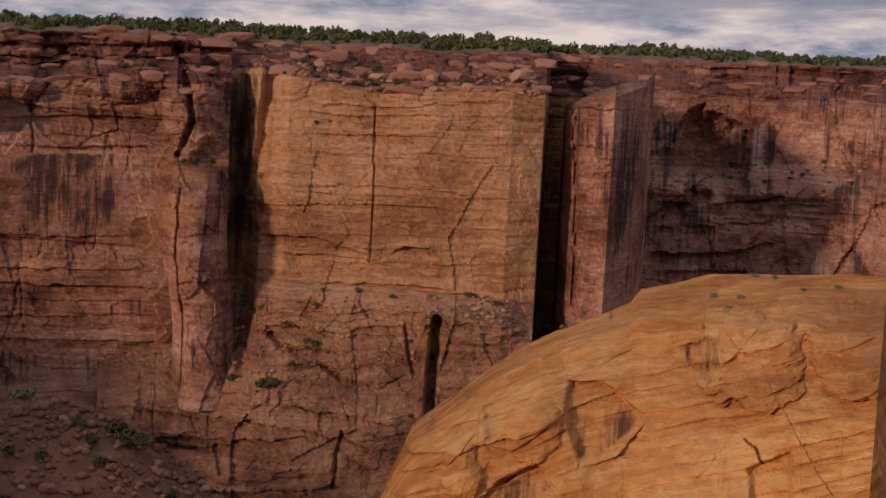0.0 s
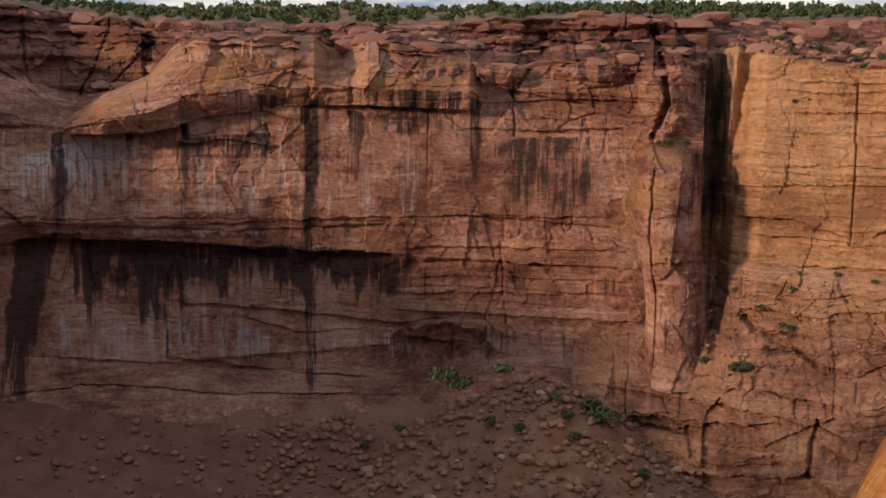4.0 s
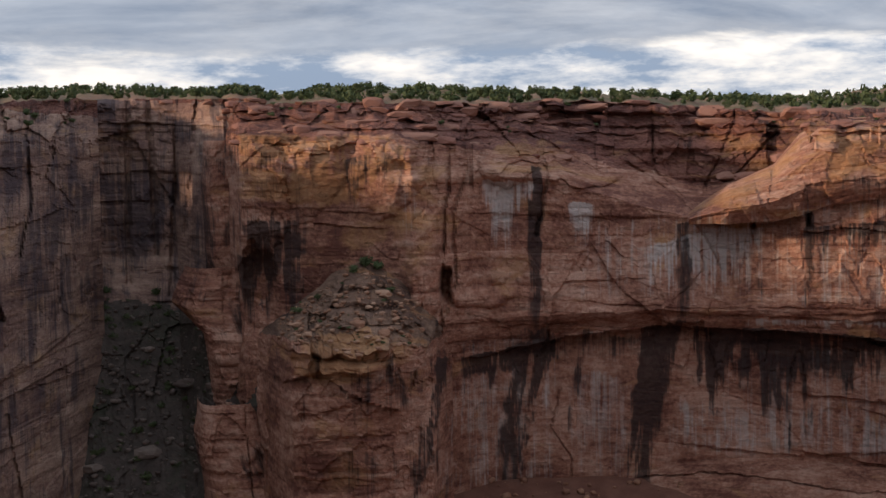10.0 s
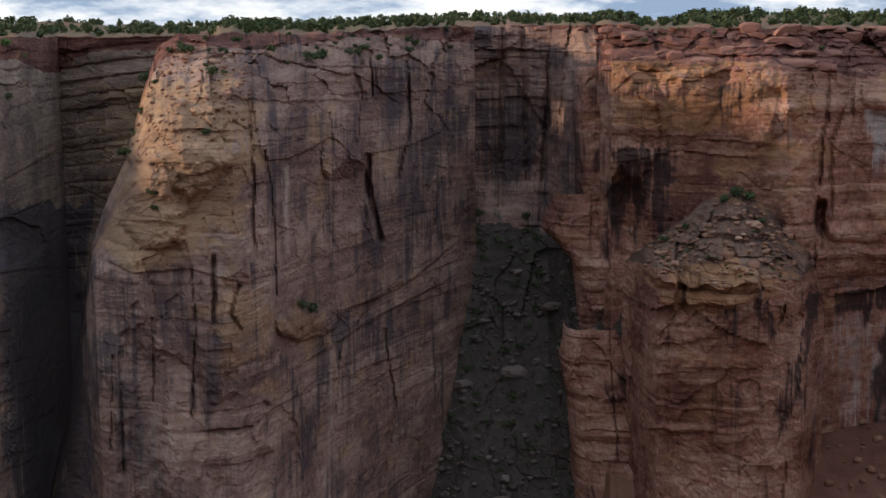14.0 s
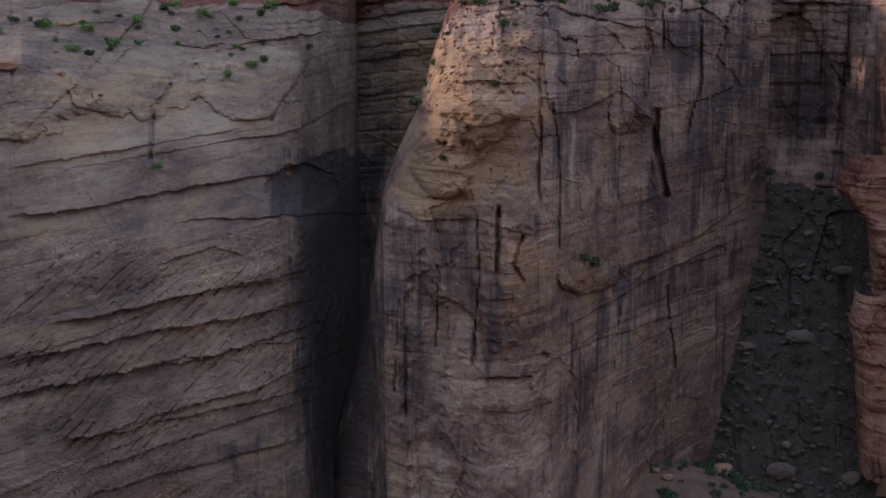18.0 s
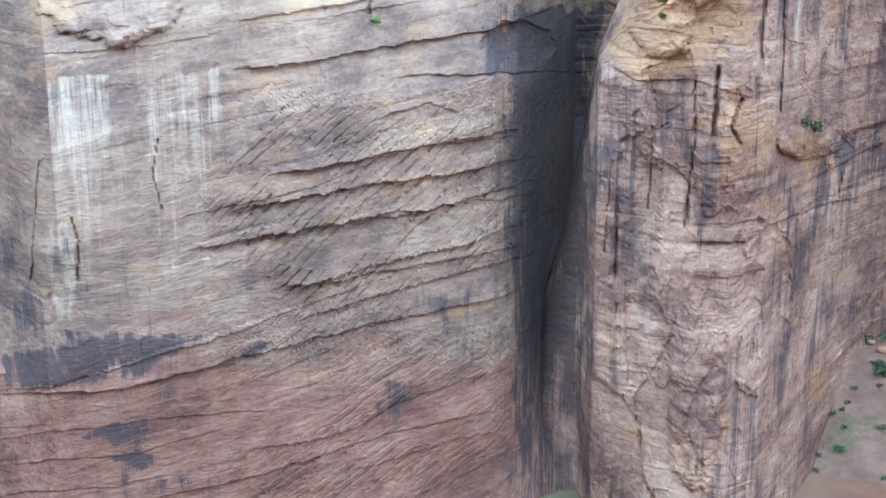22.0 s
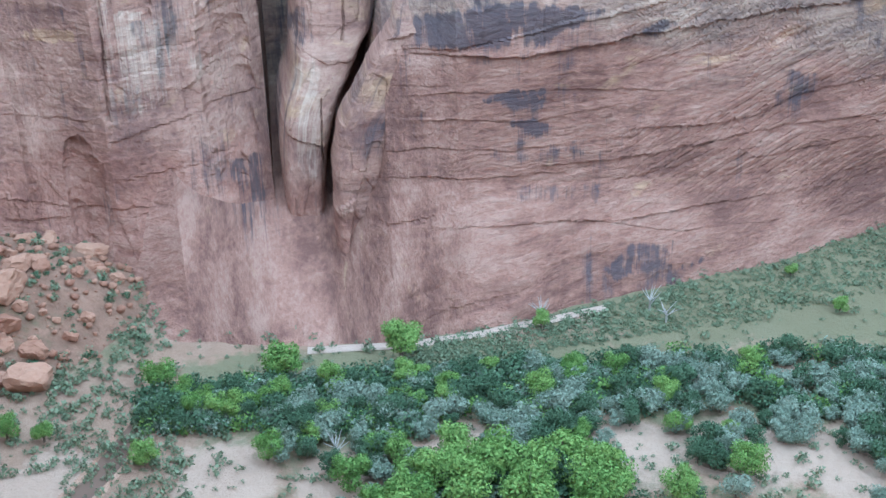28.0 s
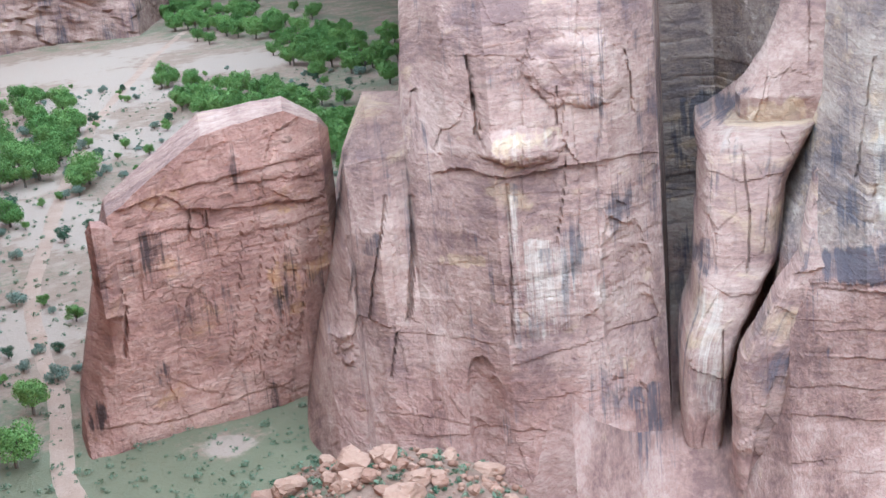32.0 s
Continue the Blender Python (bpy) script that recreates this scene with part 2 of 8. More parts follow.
def soil_mat(name, a, b, c, green=(0.10, 0.12, 0.05), amount=0.0, scale=0.08):
    m, nt, bsdf = mat_base(name, 0.95)
    g = nt.nodes.new("ShaderNodeNewGeometry").outputs["Position"]
    big = n_noise(nt, g, scale, 6, 0.6)
    grain = n_noise(nt, g, 1.1, 6, 0.7)
    col = n_ramp(nt, big, [(0.3, a), (0.5, b), (0.7, c)])
    col = n_mix(nt, n_range(nt, grain, 0.45, 0.7, 0.0, 0.5), col, a)
    red = n_ramp(nt, n_noise(nt, g, 0.15, 6, 0.65), [(0.3, (0.15, 0.065, 0.045)), (0.7, (0.26, 0.125, 0.085))])
    col = n_mix(nt, n_attr(nt, "soil"), col, red)
    bare = n_math(nt, "MULTIPLY_ADD", n_math(nt, "SUBTRACT", n_noise(nt, g, 0.12, 6, 0.65), 0.5), 1.2, n_attr(nt, "sand"))
    col = n_mix(nt, n_range(nt, bare, 0.4, 0.6), col, n_mix(nt, grain, (0.34, 0.235, 0.17), (0.43, 0.31, 0.235)))
    veg = n_math(nt, "ADD", n_noise(nt, g, 0.05, 6, 0.65), n_math(nt, "MULTIPLY", n_noise(nt, g, 0.5, 5, 0.65), 0.6))
    veg = n_math(nt, "ADD", veg, n_attr(nt, "green"))
    col = n_mix(nt, n_math(nt, "MULTIPLY", n_range(nt, veg, 0.78, 1.02), amount), col, green)
    nt.links.new(col, bsdf.inputs["Base Color"])
    n_bump(nt, bsdf, n_math(nt, "ADD", grain, big), 0.4)
    return m


def leaf_mat(name, a, b):
    m, nt, bsdf = mat_base(name, 0.75)
    info = nt.nodes.new("ShaderNodeObjectInfo").outputs["Random"]
    isl = nt.nodes.new("ShaderNodeNewGeometry").outputs["Random Per Island"]
    mixf = n_math(nt, "MULTIPLY_ADD", info, 0.5, n_math(nt, "MULTIPLY", isl, 0.6))
    nt.links.new(n_mix(nt, mixf, a, b), bsdf.inputs["Base Color"])
    return m


M_RED = rock_mat("red sandstone", (0.60, 0.355, 0.255), (0.395, 0.187, 0.122), (0.165, 0.064, 0.044), pale=(0.62, 0.55, 0.50), relief=0.45, crisp=1.2, seams=0.24)
M_SLAB = rock_mat("golden sandstone", (0.58, 0.34, 0.185), (0.475, 0.247, 0.115), (0.28, 0.125, 0.06), seams=0.2, relief=0.35, crisp=1.25)
M_BENCH = rock_mat("orange-brown bench rock", (0.56, 0.325, 0.20), (0.41, 0.205, 0.12), (0.21, 0.092, 0.058), crisp=1.1)
M_CAP = rock_mat("caprock", (0.38, 0.18, 0.13), (0.25, 0.105, 0.078), (0.13, 0.056, 0.045), bed=0.7, relief=0.7, crisp=1.4)
M_PROW = rock_mat("purple-brown sandstone", (0.53, 0.355, 0.265), (0.35, 0.215, 0.163), (0.165, 0.095, 0.08), (0.072, 0.057, 0.067), 0.78, gold=((0.34, 0.19, 0.105), (0.55, 0.345, 0.19)), relief=0.45, crisp=1.1, seams=0.22)
M_BUFF = rock_mat("buff sandstone", (0.47, 0.345, 0.26), (0.33, 0.226, 0.172), (0.18, 0.124, 0.106), (0.075, 0.066, 0.078), 0.8, gold=((0.36, 0.225, 0.135), (0.58, 0.39, 0.235)), slant=0.45, seams=0.15)
M_ORANGE = rock_mat("orange sandstone", (0.72, 0.395, 0.15), (0.57, 0.255, 0.075), (0.39, 0.148, 0.042), relief=0.3, seams=0.05, crisp=1.2)
M_FIN = rock_mat("red-pink sandstone", (0.52, 0.30, 0.22), (0.385, 0.195, 0.14), (0.23, 0.11, 0.082), slant=0.2)
M_RUBBLE = rock_mat("brown rubble", (0.33, 0.205, 0.14), (0.21, 0.126, 0.086), (0.11, 0.062, 0.047))
M_PINK = rock_mat("pink sandstone", (0.47, 0.305, 0.23), (0.34, 0.198, 0.148), (0.19, 0.105, 0.085), (0.075, 0.06, 0.066), 0.8, gold=((0.34, 0.21, 0.13), (0.56, 0.37, 0.22)), slant=0.25, seams=0.14)
M_SOIL = soil_mat("red soil", (0.20, 0.10, 0.065), (0.27, 0.14, 0.09), (0.33, 0.19, 0.125), amount=0.3)
# darker than such rubble is: the gully's shade is put into this colour
M_GULLY_SHADE = soil_mat("shade-darkened gully rubble", (0.062, 0.048, 0.041), (0.095, 0.073, 0.061), (0.145, 0.113, 0.095), (0.05, 0.06, 0.035), amount=0.6, scale=0.3)
M_FLOOR = soil_mat("canyon floor", (0.33, 0.215, 0.15), (0.27, 0.175, 0.12), (0.39, 0.27, 0.195), (0.15, 0.148, 0.08), amount=0.8)
M_PLATEAU = soil_mat("plateau soil", (0.30, 0.17, 0.11), (0.25, 0.15, 0.10), (0.36, 0.24, 0.17), (0.10, 0.13, 0.06), amount=0.6)
M_JUNIPER = leaf_mat("juniper leaves", (0.05, 0.075, 0.028), (0.12, 0.14, 0.06))
M_GREEN = leaf_mat("cottonwood leaves", (0.088, 0.172, 0.038), (0.225, 0.325, 0.086))
M_SILVER = leaf_mat("silver leaves", (0.14, 0.18, 0.125), (0.27, 0.31, 0.235))
M_DARKGREEN = leaf_mat("willow leaves", (0.05, 0.085, 0.045), (0.09, 0.14, 0.075))
M_SAGE = leaf_mat("sage leaves", (0.13, 0.16, 0.09), (0.20, 0.23, 0.14))
M_BARK, _nt, _b = mat_base("bark", 0.9)
_nt.links.new(n_ramp(_nt, n_noise(_nt, _nt.nodes.new("ShaderNodeTexCoord").outputs["Object"], 3, 5, 0.6, (1, 1, 0.2)), [(0.3, (0.09, 0.065, 0.045)), (0.7, (0.24, 0.19, 0.15))]), _b.inputs["Base Color"])


# ---------------------------------------------------------------- building helpers
def place(az, d, el):
    """The point d metres away across the ground, at that heading and height angle."""
    a = radians(az)
    return Vector((-math.sin(a) * d, math.cos(a) * d, EYE.z + d * math.tan(radians(el))))


def thing(name, label, category, group="", kind="", at=(0, 0, 0)):
    ob = new(name)
    ob.location = at
    ob.empty_display_size = 0.5
    return tagged(ob, label, category, group, kind)


def part(name, data, material, parent, label=""):
    if isinstance(data, bmesh.types.BMesh):
        me = bpy.data.meshes.new(name)
        data.to_mesh(me)
        data.free()
    else:
        me = data
    if material and not me.materials:
        me.materials.append(material)
    ob = new(name, me)
    ob.parent = parent
    if label:
        ob["label"] = label
    return ob


def grid_mesh(name, X, Y, Z, U, V, attrs=None, smooth=True, flip=False):
    """A sheet from arrays of rows and columns, with a map in metres and point values."""
    r, c = X.shape
    me = bpy.data.meshes.new(name)
    co = np.stack([X, Y, Z], -1).reshape(-1, 3).astype(np.float32)
    idx = np.arange(r * c).reshape(r, c)
    quads = np.stack([idx[:-1, :-1], idx[1:, :-1], idx[1:, 1:], idx[:-1, 1:]], -1).reshape(-1, 4)
    if flip:
        quads = quads[:, ::-1].copy()
    me.vertices.add(len(co))
    me.vertices.foreach_set("co", co.ravel())
    me.loops.add(quads.size)
    me.loops.foreach_set("vertex_index", quads.ravel().astype(np.int32))
    me.polygons.add(len(quads))
    me.polygons.foreach_set("loop_start", (np.arange(len(quads)) * 4).astype(np.int32))
    me.polygons.foreach_set("use_smooth", np.full(len(quads), smooth))
    uvs = np.stack([U, V], -1).reshape(-1, 2)[quads.ravel()].astype(np.float32)
    me.uv_layers.new(name="UVMap").uv.foreach_set("vector", uvs.ravel())
    for key, val in (attrs or {}).items():
        me.attributes.new(key, "FLOAT", "POINT").data.foreach_set("value", np.broadcast_to(val, X.shape).astype(np.float32).ravel())
    me.update()
    me.validate()
    return me


STAINS_SHADE, WASHES, GOLDS = [], [], []


def dark(az, half, top, low, strength=1.0, slope=0.0):
    """A run of dark varnish or painted shade: heading, half width, upper and lower height angle, headings gained per
    degree down.
    """
    STAINS_SHADE.append((az, half, top, low, strength, slope))


def white(az, half, top, low, strength=1.0, slope=0.0):
    WASHES.append((az, half, top, low, strength, slope))


def golden(az, half, top, low, strength=1.0, slope=0.0):
    GOLDS.append((az, half, top, low, strength, slope))


CURTAINS, PANELS = [], []


def curtain(key, top, drop, strength=1.0, many=5.0, slope=0.0, even=0.3):
    """Drips hanging from a line of (heading, height angle): key names the coat, many the drips to a degree."""
    CURTAINS.append((key, sorted(top), drop, strength, many, slope, even))


def panel(key, corners, strength=1.0, soft=0.25):
    """A coat that fills a many-sided patch, with a worn edge."""
    PANELS.append((key, corners, strength, soft))


def coats(key, az, el):
    total = np.zeros_like(az)
    for key_, top, drop, s, many, slope, even in CURTAINS:
        if key_ != key:
            continue
        xs_, es_ = [p[0] for p in top], [p[1] for p in top]
        reach = abs(slope) * drop * 1.3 + 0.3
        hit = (az > xs_[0] - reach) & (az < xs_[-1] + reach) & (el < max(es_) + 0.3) & (el > min(es_) - drop * 1.5)
        if not hit.any():
            continue
        a, e = az[hit], el[hit]
        t0 = np.interp(a, xs_, es_)
        a = a - slope * (t0 - e) + 0.06 * fbm(e * 1.5, a * 0.4, 2, 81)
        t0 = np.interp(a, xs_, es_) + 0.1 * fbm(a * 2.5, a * 0, 3, 82)
        n = 0.6 * vnoise(a * many, a * 0 + 2.2, 83) + 0.4 * vnoise(a * many * 2.7, a * 0 + 5.1, 84)
        length = drop * (even + (1 - even) * np.clip(2.2 * n - 0.6, 0, 1.2))
        v = (t0 - e) / np.maximum(length, 0.05)
        side = 0.10 + 0.22 * (xs_[-1] - xs_[0])
        edge_w = 0.5 * side * fbm(e * 2.0, a * 0 + xs_[0], 3, 89)
        ends = sstep(0, side, a - xs_[0] + edge_w) * sstep(0, side, xs_[-1] - a - edge_w)
        fray = sstep(0.2, 0.65, 0.65 * vnoise(a * many * 4.3, e * 0.5, 87) + 0.35 * vnoise(a * many * 9.0, e * 0.8, 88))
        s_ = s * (0.55 + 0.45 * fray) * {"varnish_shade": 1.0, "pale": 1.05}[key]
        total[hit] = np.maximum(total[hit], s_ * sstep(-0.08, 0.02, t0 - e) * np.interp(v, [0, 0.5, 1.0, 1.2], [1, 0.9, 0.55, 0]) * ends)
    for key_, corners, s, soft in PANELS:
        if key_ != key:
            continue
        xs_, es_ = [p[0] for p in corners], [p[1] for p in corners]
        hit = (az > min(xs_) - soft) & (az < max(xs_) + soft) & (el > min(es_) - soft) & (el < max(es_) + soft)
        if not hit.any():
            continue
        a = az[hit] + 0.18 * fbm(az[hit] * 2.2, el[hit] * 2.2, 4, 85)
        e = el[hit] + 0.14 * fbm(az[hit] * 2.2, el[hit] * 2.2, 4, 86)
        inside, gap = np.zeros(a.shape, bool), np.full(a.shape, 9.0)
        for (x0, y0), (x1, y1) in zip(corners, corners[1:] + corners[:1]):
            inside ^= ((y0 > e) != (y1 > e)) & (a < (x1 - x0) * (e - y0) / (y1 - y0 + 1e-9) + x0)
            q = np.clip(((a - x0) * (x1 - x0) + (e - y0) * (y1 - y0)) / ((x1 - x0) ** 2 + (y1 - y0) ** 2), 0, 1)
            gap = np.minimum(gap, np.hypot(a - x0 - q * (x1 - x0), e - y0 - q * (y1 - y0)))
        fray = 0.6 + 0.4 * sstep(0.25, 0.65, vnoise(a * 7, e * 0.9, 90))
        total[hit] = np.maximum(total[hit], s * (1 if key == "bare" else 0.8 * fray) * sstep(-soft, soft, np.where(inside, gap, -gap)))
    return total


def runs(rows, az, el):
    total = np.zeros_like(az)
    wob = fbm(az * 6, el * 1.2, 4, 77) * 0.4
    sway = fbm(az * 0.3, el * 1.1, 3, 78)
    top_wob = fbm(az * 3.0, az * 0 + 3.3, 3, 91) * 0.4
    for a, half, top, low, s, slope in rows:
        da = np.abs(az - a - slope * (top - el) + 0.2 * min(half, 0.4) * sway) + wob * min(half, 0.8)
        fall = np.clip((top - el) / (top - low), 0, 1.6)
        if half > 1.2 and top - low < 3:
            bow = np.clip((az - a) / (1.4 * half), -1, 1)
            lift = 0.55 * (top - low) * bow * bow
            top_w, low_w = top - lift * (0.4 + 0.8 * sway) - 0.09 * (az - a) * (a > 76), low + lift
            fall = np.clip((top_w - el) / np.maximum(top_w - low_w, 0.3), 0, 1.6)
            down = sstep(0.12, -0.12, el + top_wob - top_w) * np.interp(fall, [0, 0.45, 1.0, 1.35], [1, 0.95, 0.5, 0])
            total = np.maximum(total, 0.84 * s * sstep(half * 1.5, half * 0.1, da + 0.35 * half * wob) * down)
            continue
        down = sstep(top + 0.12, top - 0.12, el + top_wob) * np.interp(fall, [0, 0.45, 1.0, 1.35], [1, 0.95, 0.5, 0])
        total = np.maximum(total, 0.84 * s * sstep(half * 1.5, half * 0.35, da) * down)
    return total


class Cliff:
    """A rock face through upright profiles; each profile runs down from the top: (distance, height angle) pairs."""

    def __init__(self, seed=1, step=0.085, big=2.0, beds=0.7, block=0.5, bed_size=3.2, tilt=0.0, stain=0.24, cap=0.0, rim=False, foot=99, foot_mat=None, fine=1.0, blush=None, gold=0.1, even=0.25, back=20, square=0.5):
        self.back, self.square = back, square
        self.even = even
        self.fine, self.blush, self.gold = fine, blush, gold
        self.seed, self.step, self.big, self.beds, self.block, self.bed_size, self.tilt = seed, step, big, beds, block, bed_size, tilt
        self.stain, self.cap, self.rim, self.foot, self.foot_mat = stain, cap, rim, foot, foot_mat
        self.rows, self.cracks, self.bulges, self.ledges, self.grooves, self.slants, self.scars, self.calms = [], [], [], [], [], [], [], []

    def at(self, az, *nodes):
        self.rows.append((az, nodes))

    def crack(self, az, half, depth, top, low, slope=0.0):
        self.cracks.append((az, half, depth, top, low, slope))

    def ledge(self, nodes, depth=1.0, up=3.0, down=4.0):
        """A jutting bed along (heading, height angle) nodes, undercut below."""
        self.ledges.append((sorted(nodes), depth, up, down))

    def hollow(self, corners, depth):
        """A flat-floored scar where a plate has fallen away."""
        self.scars.append((corners, depth))

    def calm(self, a0, a1, e0, e1, amount=0.7):
        """A smooth stretch between two headings and two height angles."""
        self.calms.append((a0, a1, e0, e1, amount))

    def groove(self, nodes, half, depth):
        """An open joint along (heading, height angle) nodes."""
        self.grooves.append((nodes, half, depth))

    def slant(self, corners, lean, gap, depth):
        """Slanting laminae between two headings and two height angles: rise to the right, spacing and relief in metres."""
        self.slants.append((corners, lean, gap, depth))

    def carve(self, az, el, s, z):
        out = np.zeros_like(az)
        size = np.pi / 180 * np.mean([r[1][0] for r in self.rows])
        for nodes, depth, up, down in self.ledges:
            xs_, es_ = [p[0] for p in nodes], [p[1] for p in nodes]
            hit = (az >= xs_[0]) & (az <= xs_[-1]) & (el < max(es_) + 5 * up * depth / size + .3) & (el > min(es_) - 2 * down * depth / size - .3)
            if not hit.any():
                continue
            a, e = az[hit], el[hit]
            v = (e - np.interp(a, xs_, es_) - 0.10 * fbm(a * 1.6, a * 0 + es_[0], 4, self.seed + 40)) * size
            vary = depth * np.clip(0.85 + 0.9 * fbm(a * 0.9, a * 0 + es_[0] * 3, 3, self.seed + 41), 0.15, 1.6)
            ends = np.minimum(1, np.minimum(a - xs_[0], xs_[-1] - a) / (0.12 * (xs_[-1] - xs_[0]) + 0.05))
            lip = 0.55 * np.exp(-np.maximum(v, 0) / (up * depth)) * sstep(-0.15, 0.1, v)
            cave = -np.exp(-np.maximum(-v, 0) / (down * 0.5 * depth)) * sstep(0.1, -0.35, v)
            out[hit] += vary * ends * (lip + cave)
        for nodes, half, depth in self.grooves:
            xs_, es_ = [p[0] for p in nodes], [p[1] for p in nodes]
            hit = (az > min(xs_) - 2 * half) & (az < max(xs_) + 2 * half) & (el > min(es_) - half) & (el < max(es_) + half)
            if not hit.any():
                continue
            a = az[hit] + min(0.10, half) * fbm(az[hit] * 1.2, el[hit] * 1.6, 4, self.seed + 42)
            e = el[hit] + min(0.10, half) * fbm(el[hit] * 1.6, az[hit] * 1.2, 4, self.seed + 43)
            gap = np.full(a.shape, 9.0)
            for (x0, y0), (x1, y1) in zip(nodes, nodes[1:]):
                q = np.clip(((a - x0) * (x1 - x0) + (e - y0) * (y1 - y0)) / ((x1 - x0) ** 2 + (y1 - y0) ** 2), 0, 1)
                gap = np.minimum(gap, np.hypot(a - x0 - q * (x1 - x0), e - y0 - q * (y1 - y0)))
            out[hit] -= depth * sstep(half, half * 0.3, gap)
        for corners, depth in self.scars:
            inside = np.zeros(az.shape, bool)
            a, e = az + 0.12 * fbm(az * 1.8, el * 1.8, 4, self.seed + 48), el + 0.12 * fbm(el * 1.8, az * 1.8, 4, self.seed + 49)
            gap = np.full(az.shape, 9.0)
            for (x0, y0), (x1, y1) in zip(corners, corners[1:] + corners[:1]):
                inside ^= ((y0 > e) != (y1 > e)) & (a < (x1 - x0) * (e - y0) / (y1 - y0 + 1e-9) + x0)
                q = np.clip(((a - x0) * (x1 - x0) + (e - y0) * (y1 - y0)) / ((x1 - x0) ** 2 + (y1 - y0) ** 2), 0, 1)
                gap = np.minimum(gap, np.hypot(a - x0 - q * (x1 - x0), e - y0 - q * (y1 - y0)))
            out -= depth * np.where(inside, sstep(0, 0.35, gap), 0)
        for (a0, a1, e0, e1), lean, gap, depth in self.slants:
            fa, fe = 0.3 * (a1 - a0), 0.3 * (e1 - e0)
            mask = sstep(a0, a0 + fa, az) * sstep(a1, a1 - fa, az) * sstep(e0, e0 + fe, el) * sstep(e1, e1 - fe, el)
            mask = mask * sstep(0.3, 0.55, vnoise(s / 14, z / 9, self.seed + 44))
            t = (z + lean * s) / gap + 0.6 * fbm(s / 12, z / 9, 3, self.seed + 45)
            k = np.floor(t)
            deep = 0.3 + 0.9 * vnoise(s / 7 + 5 * lattice(k, k * 0, self.seed + 46), k, self.seed + 47)
            out += depth * mask * deep * ((t - k) - sstep(0.16, 0.0, t - k) - 0.4)
        return out

    def base(self):
        st = sorted(self.rows, key=lambda r: r[0])
        A = np.array([r[0] for r in st], float)
        D = np.array([r[1][0::2] for r in st], float)
        E = np.array([r[1][1::2] for r in st], float)
        cols = []
        for i in range(len(A) - 1):
            n = max(1, int((A[i + 1] - A[i]) / self.step), int(np.abs(D[i + 1] - D[i]).max() / 2.5))
            cols += list(A[i] + (A[i + 1] - A[i]) * np.arange(n) / n)
        az = np.array(cols + [A[-1]])
        K = D.shape[1]
        d_k = np.stack([np.interp(az, A, D[:, k]) for k in range(K)])
        z_k = np.stack([np.interp(az, A, EYE.z + D[:, k] * np.tan(np.radians(E[:, k]))) for k in range(K)])
        wts = []
        for k in range(K - 1):
            n = max(2, int(np.abs(E[:, k + 1] - E[:, k]).max() / self.step), int(np.abs(D[:, k + 1] - D[:, k]).max() / 1.5))
            for q in range(n):
                wts.append((k, q / n))
        wts.append((K - 2, 1.0))
        kk, tt = np.array([w[0] for w in wts]), np.array([w[1] for w in wts])[:, None]
        d = d_k[kk] * (1 - tt) + d_k[kk + 1] * tt
        z = z_k[kk] * (1 - tt) + z_k[kk + 1] * tt
        return az, np.broadcast_to(az[None, :], d.shape), d, z, (kk[:, None] + tt) + 0 * d, K, np.mean(D)

    def build(self, owner, material, name, rough=None, label="", pieces=None):
        az, azg, d, z, band, K, mean_d = self.base()
        s = np.radians(azg) * mean_d
        el = np.degrees(np.arctan2(z - EYE.z, d))
        sd = self.seed
        gain = np.interp(band, range(K), rough) if rough is not None else np.ones_like(d)
        zz = z + self.tilt * s + 1.8 * fbm(s / 45, z / 60, 3, sd) + 0.5 * fbm(s / 9, z / 12, 3, sd + 21)
        out = self.big * fbm(s / 30, z / 40, 5, sd + 1, 0.55)
        out += 0.55 * fbm(s / 6, z / 5, 5, sd + 12, 0.6) * gain
        tone = 0.0
        # beds: each runs a while and stands proud or back of its neighbours, with an undercut seam; some stretches stay massive
        bedded = self.even + (1 - self.even) * sstep(0.42, 0.62, vnoise(s / 55, zz / 13, sd + 20))
        for size, amount, seam in ((self.bed_size * 2.6, 1.6, 0.9), (self.bed_size, 1.0, 0.9), (self.bed_size * 0.36, 0.4 * self.fine, 0.4)):
            t = zz / size + 0.35 * fbm(s / (size * 9), z * 0, 2, sd + 13)
            k = np.floor(t)
            fr = t - k
            step = lattice(k, k * 0 + 5, sd + 2) * 0.5 + vnoise(s / (size * 5) + 9 * lattice(k, k * 0, sd + 14), k, sd + 3) * 0.5 - 0.5
            deep = vnoise(s / (size * 4) + 7 * lattice(k, k * 0, sd + 14), k, sd + 23)
            tone = tone + 0.35 * step * bedded
            out += self.beds * amount * gain * bedded * (2.6 * step - seam * 1.3 * deep * sstep(0.2, 0.0, fr) - 0.3 * sstep(0.75, 1.0, fr))
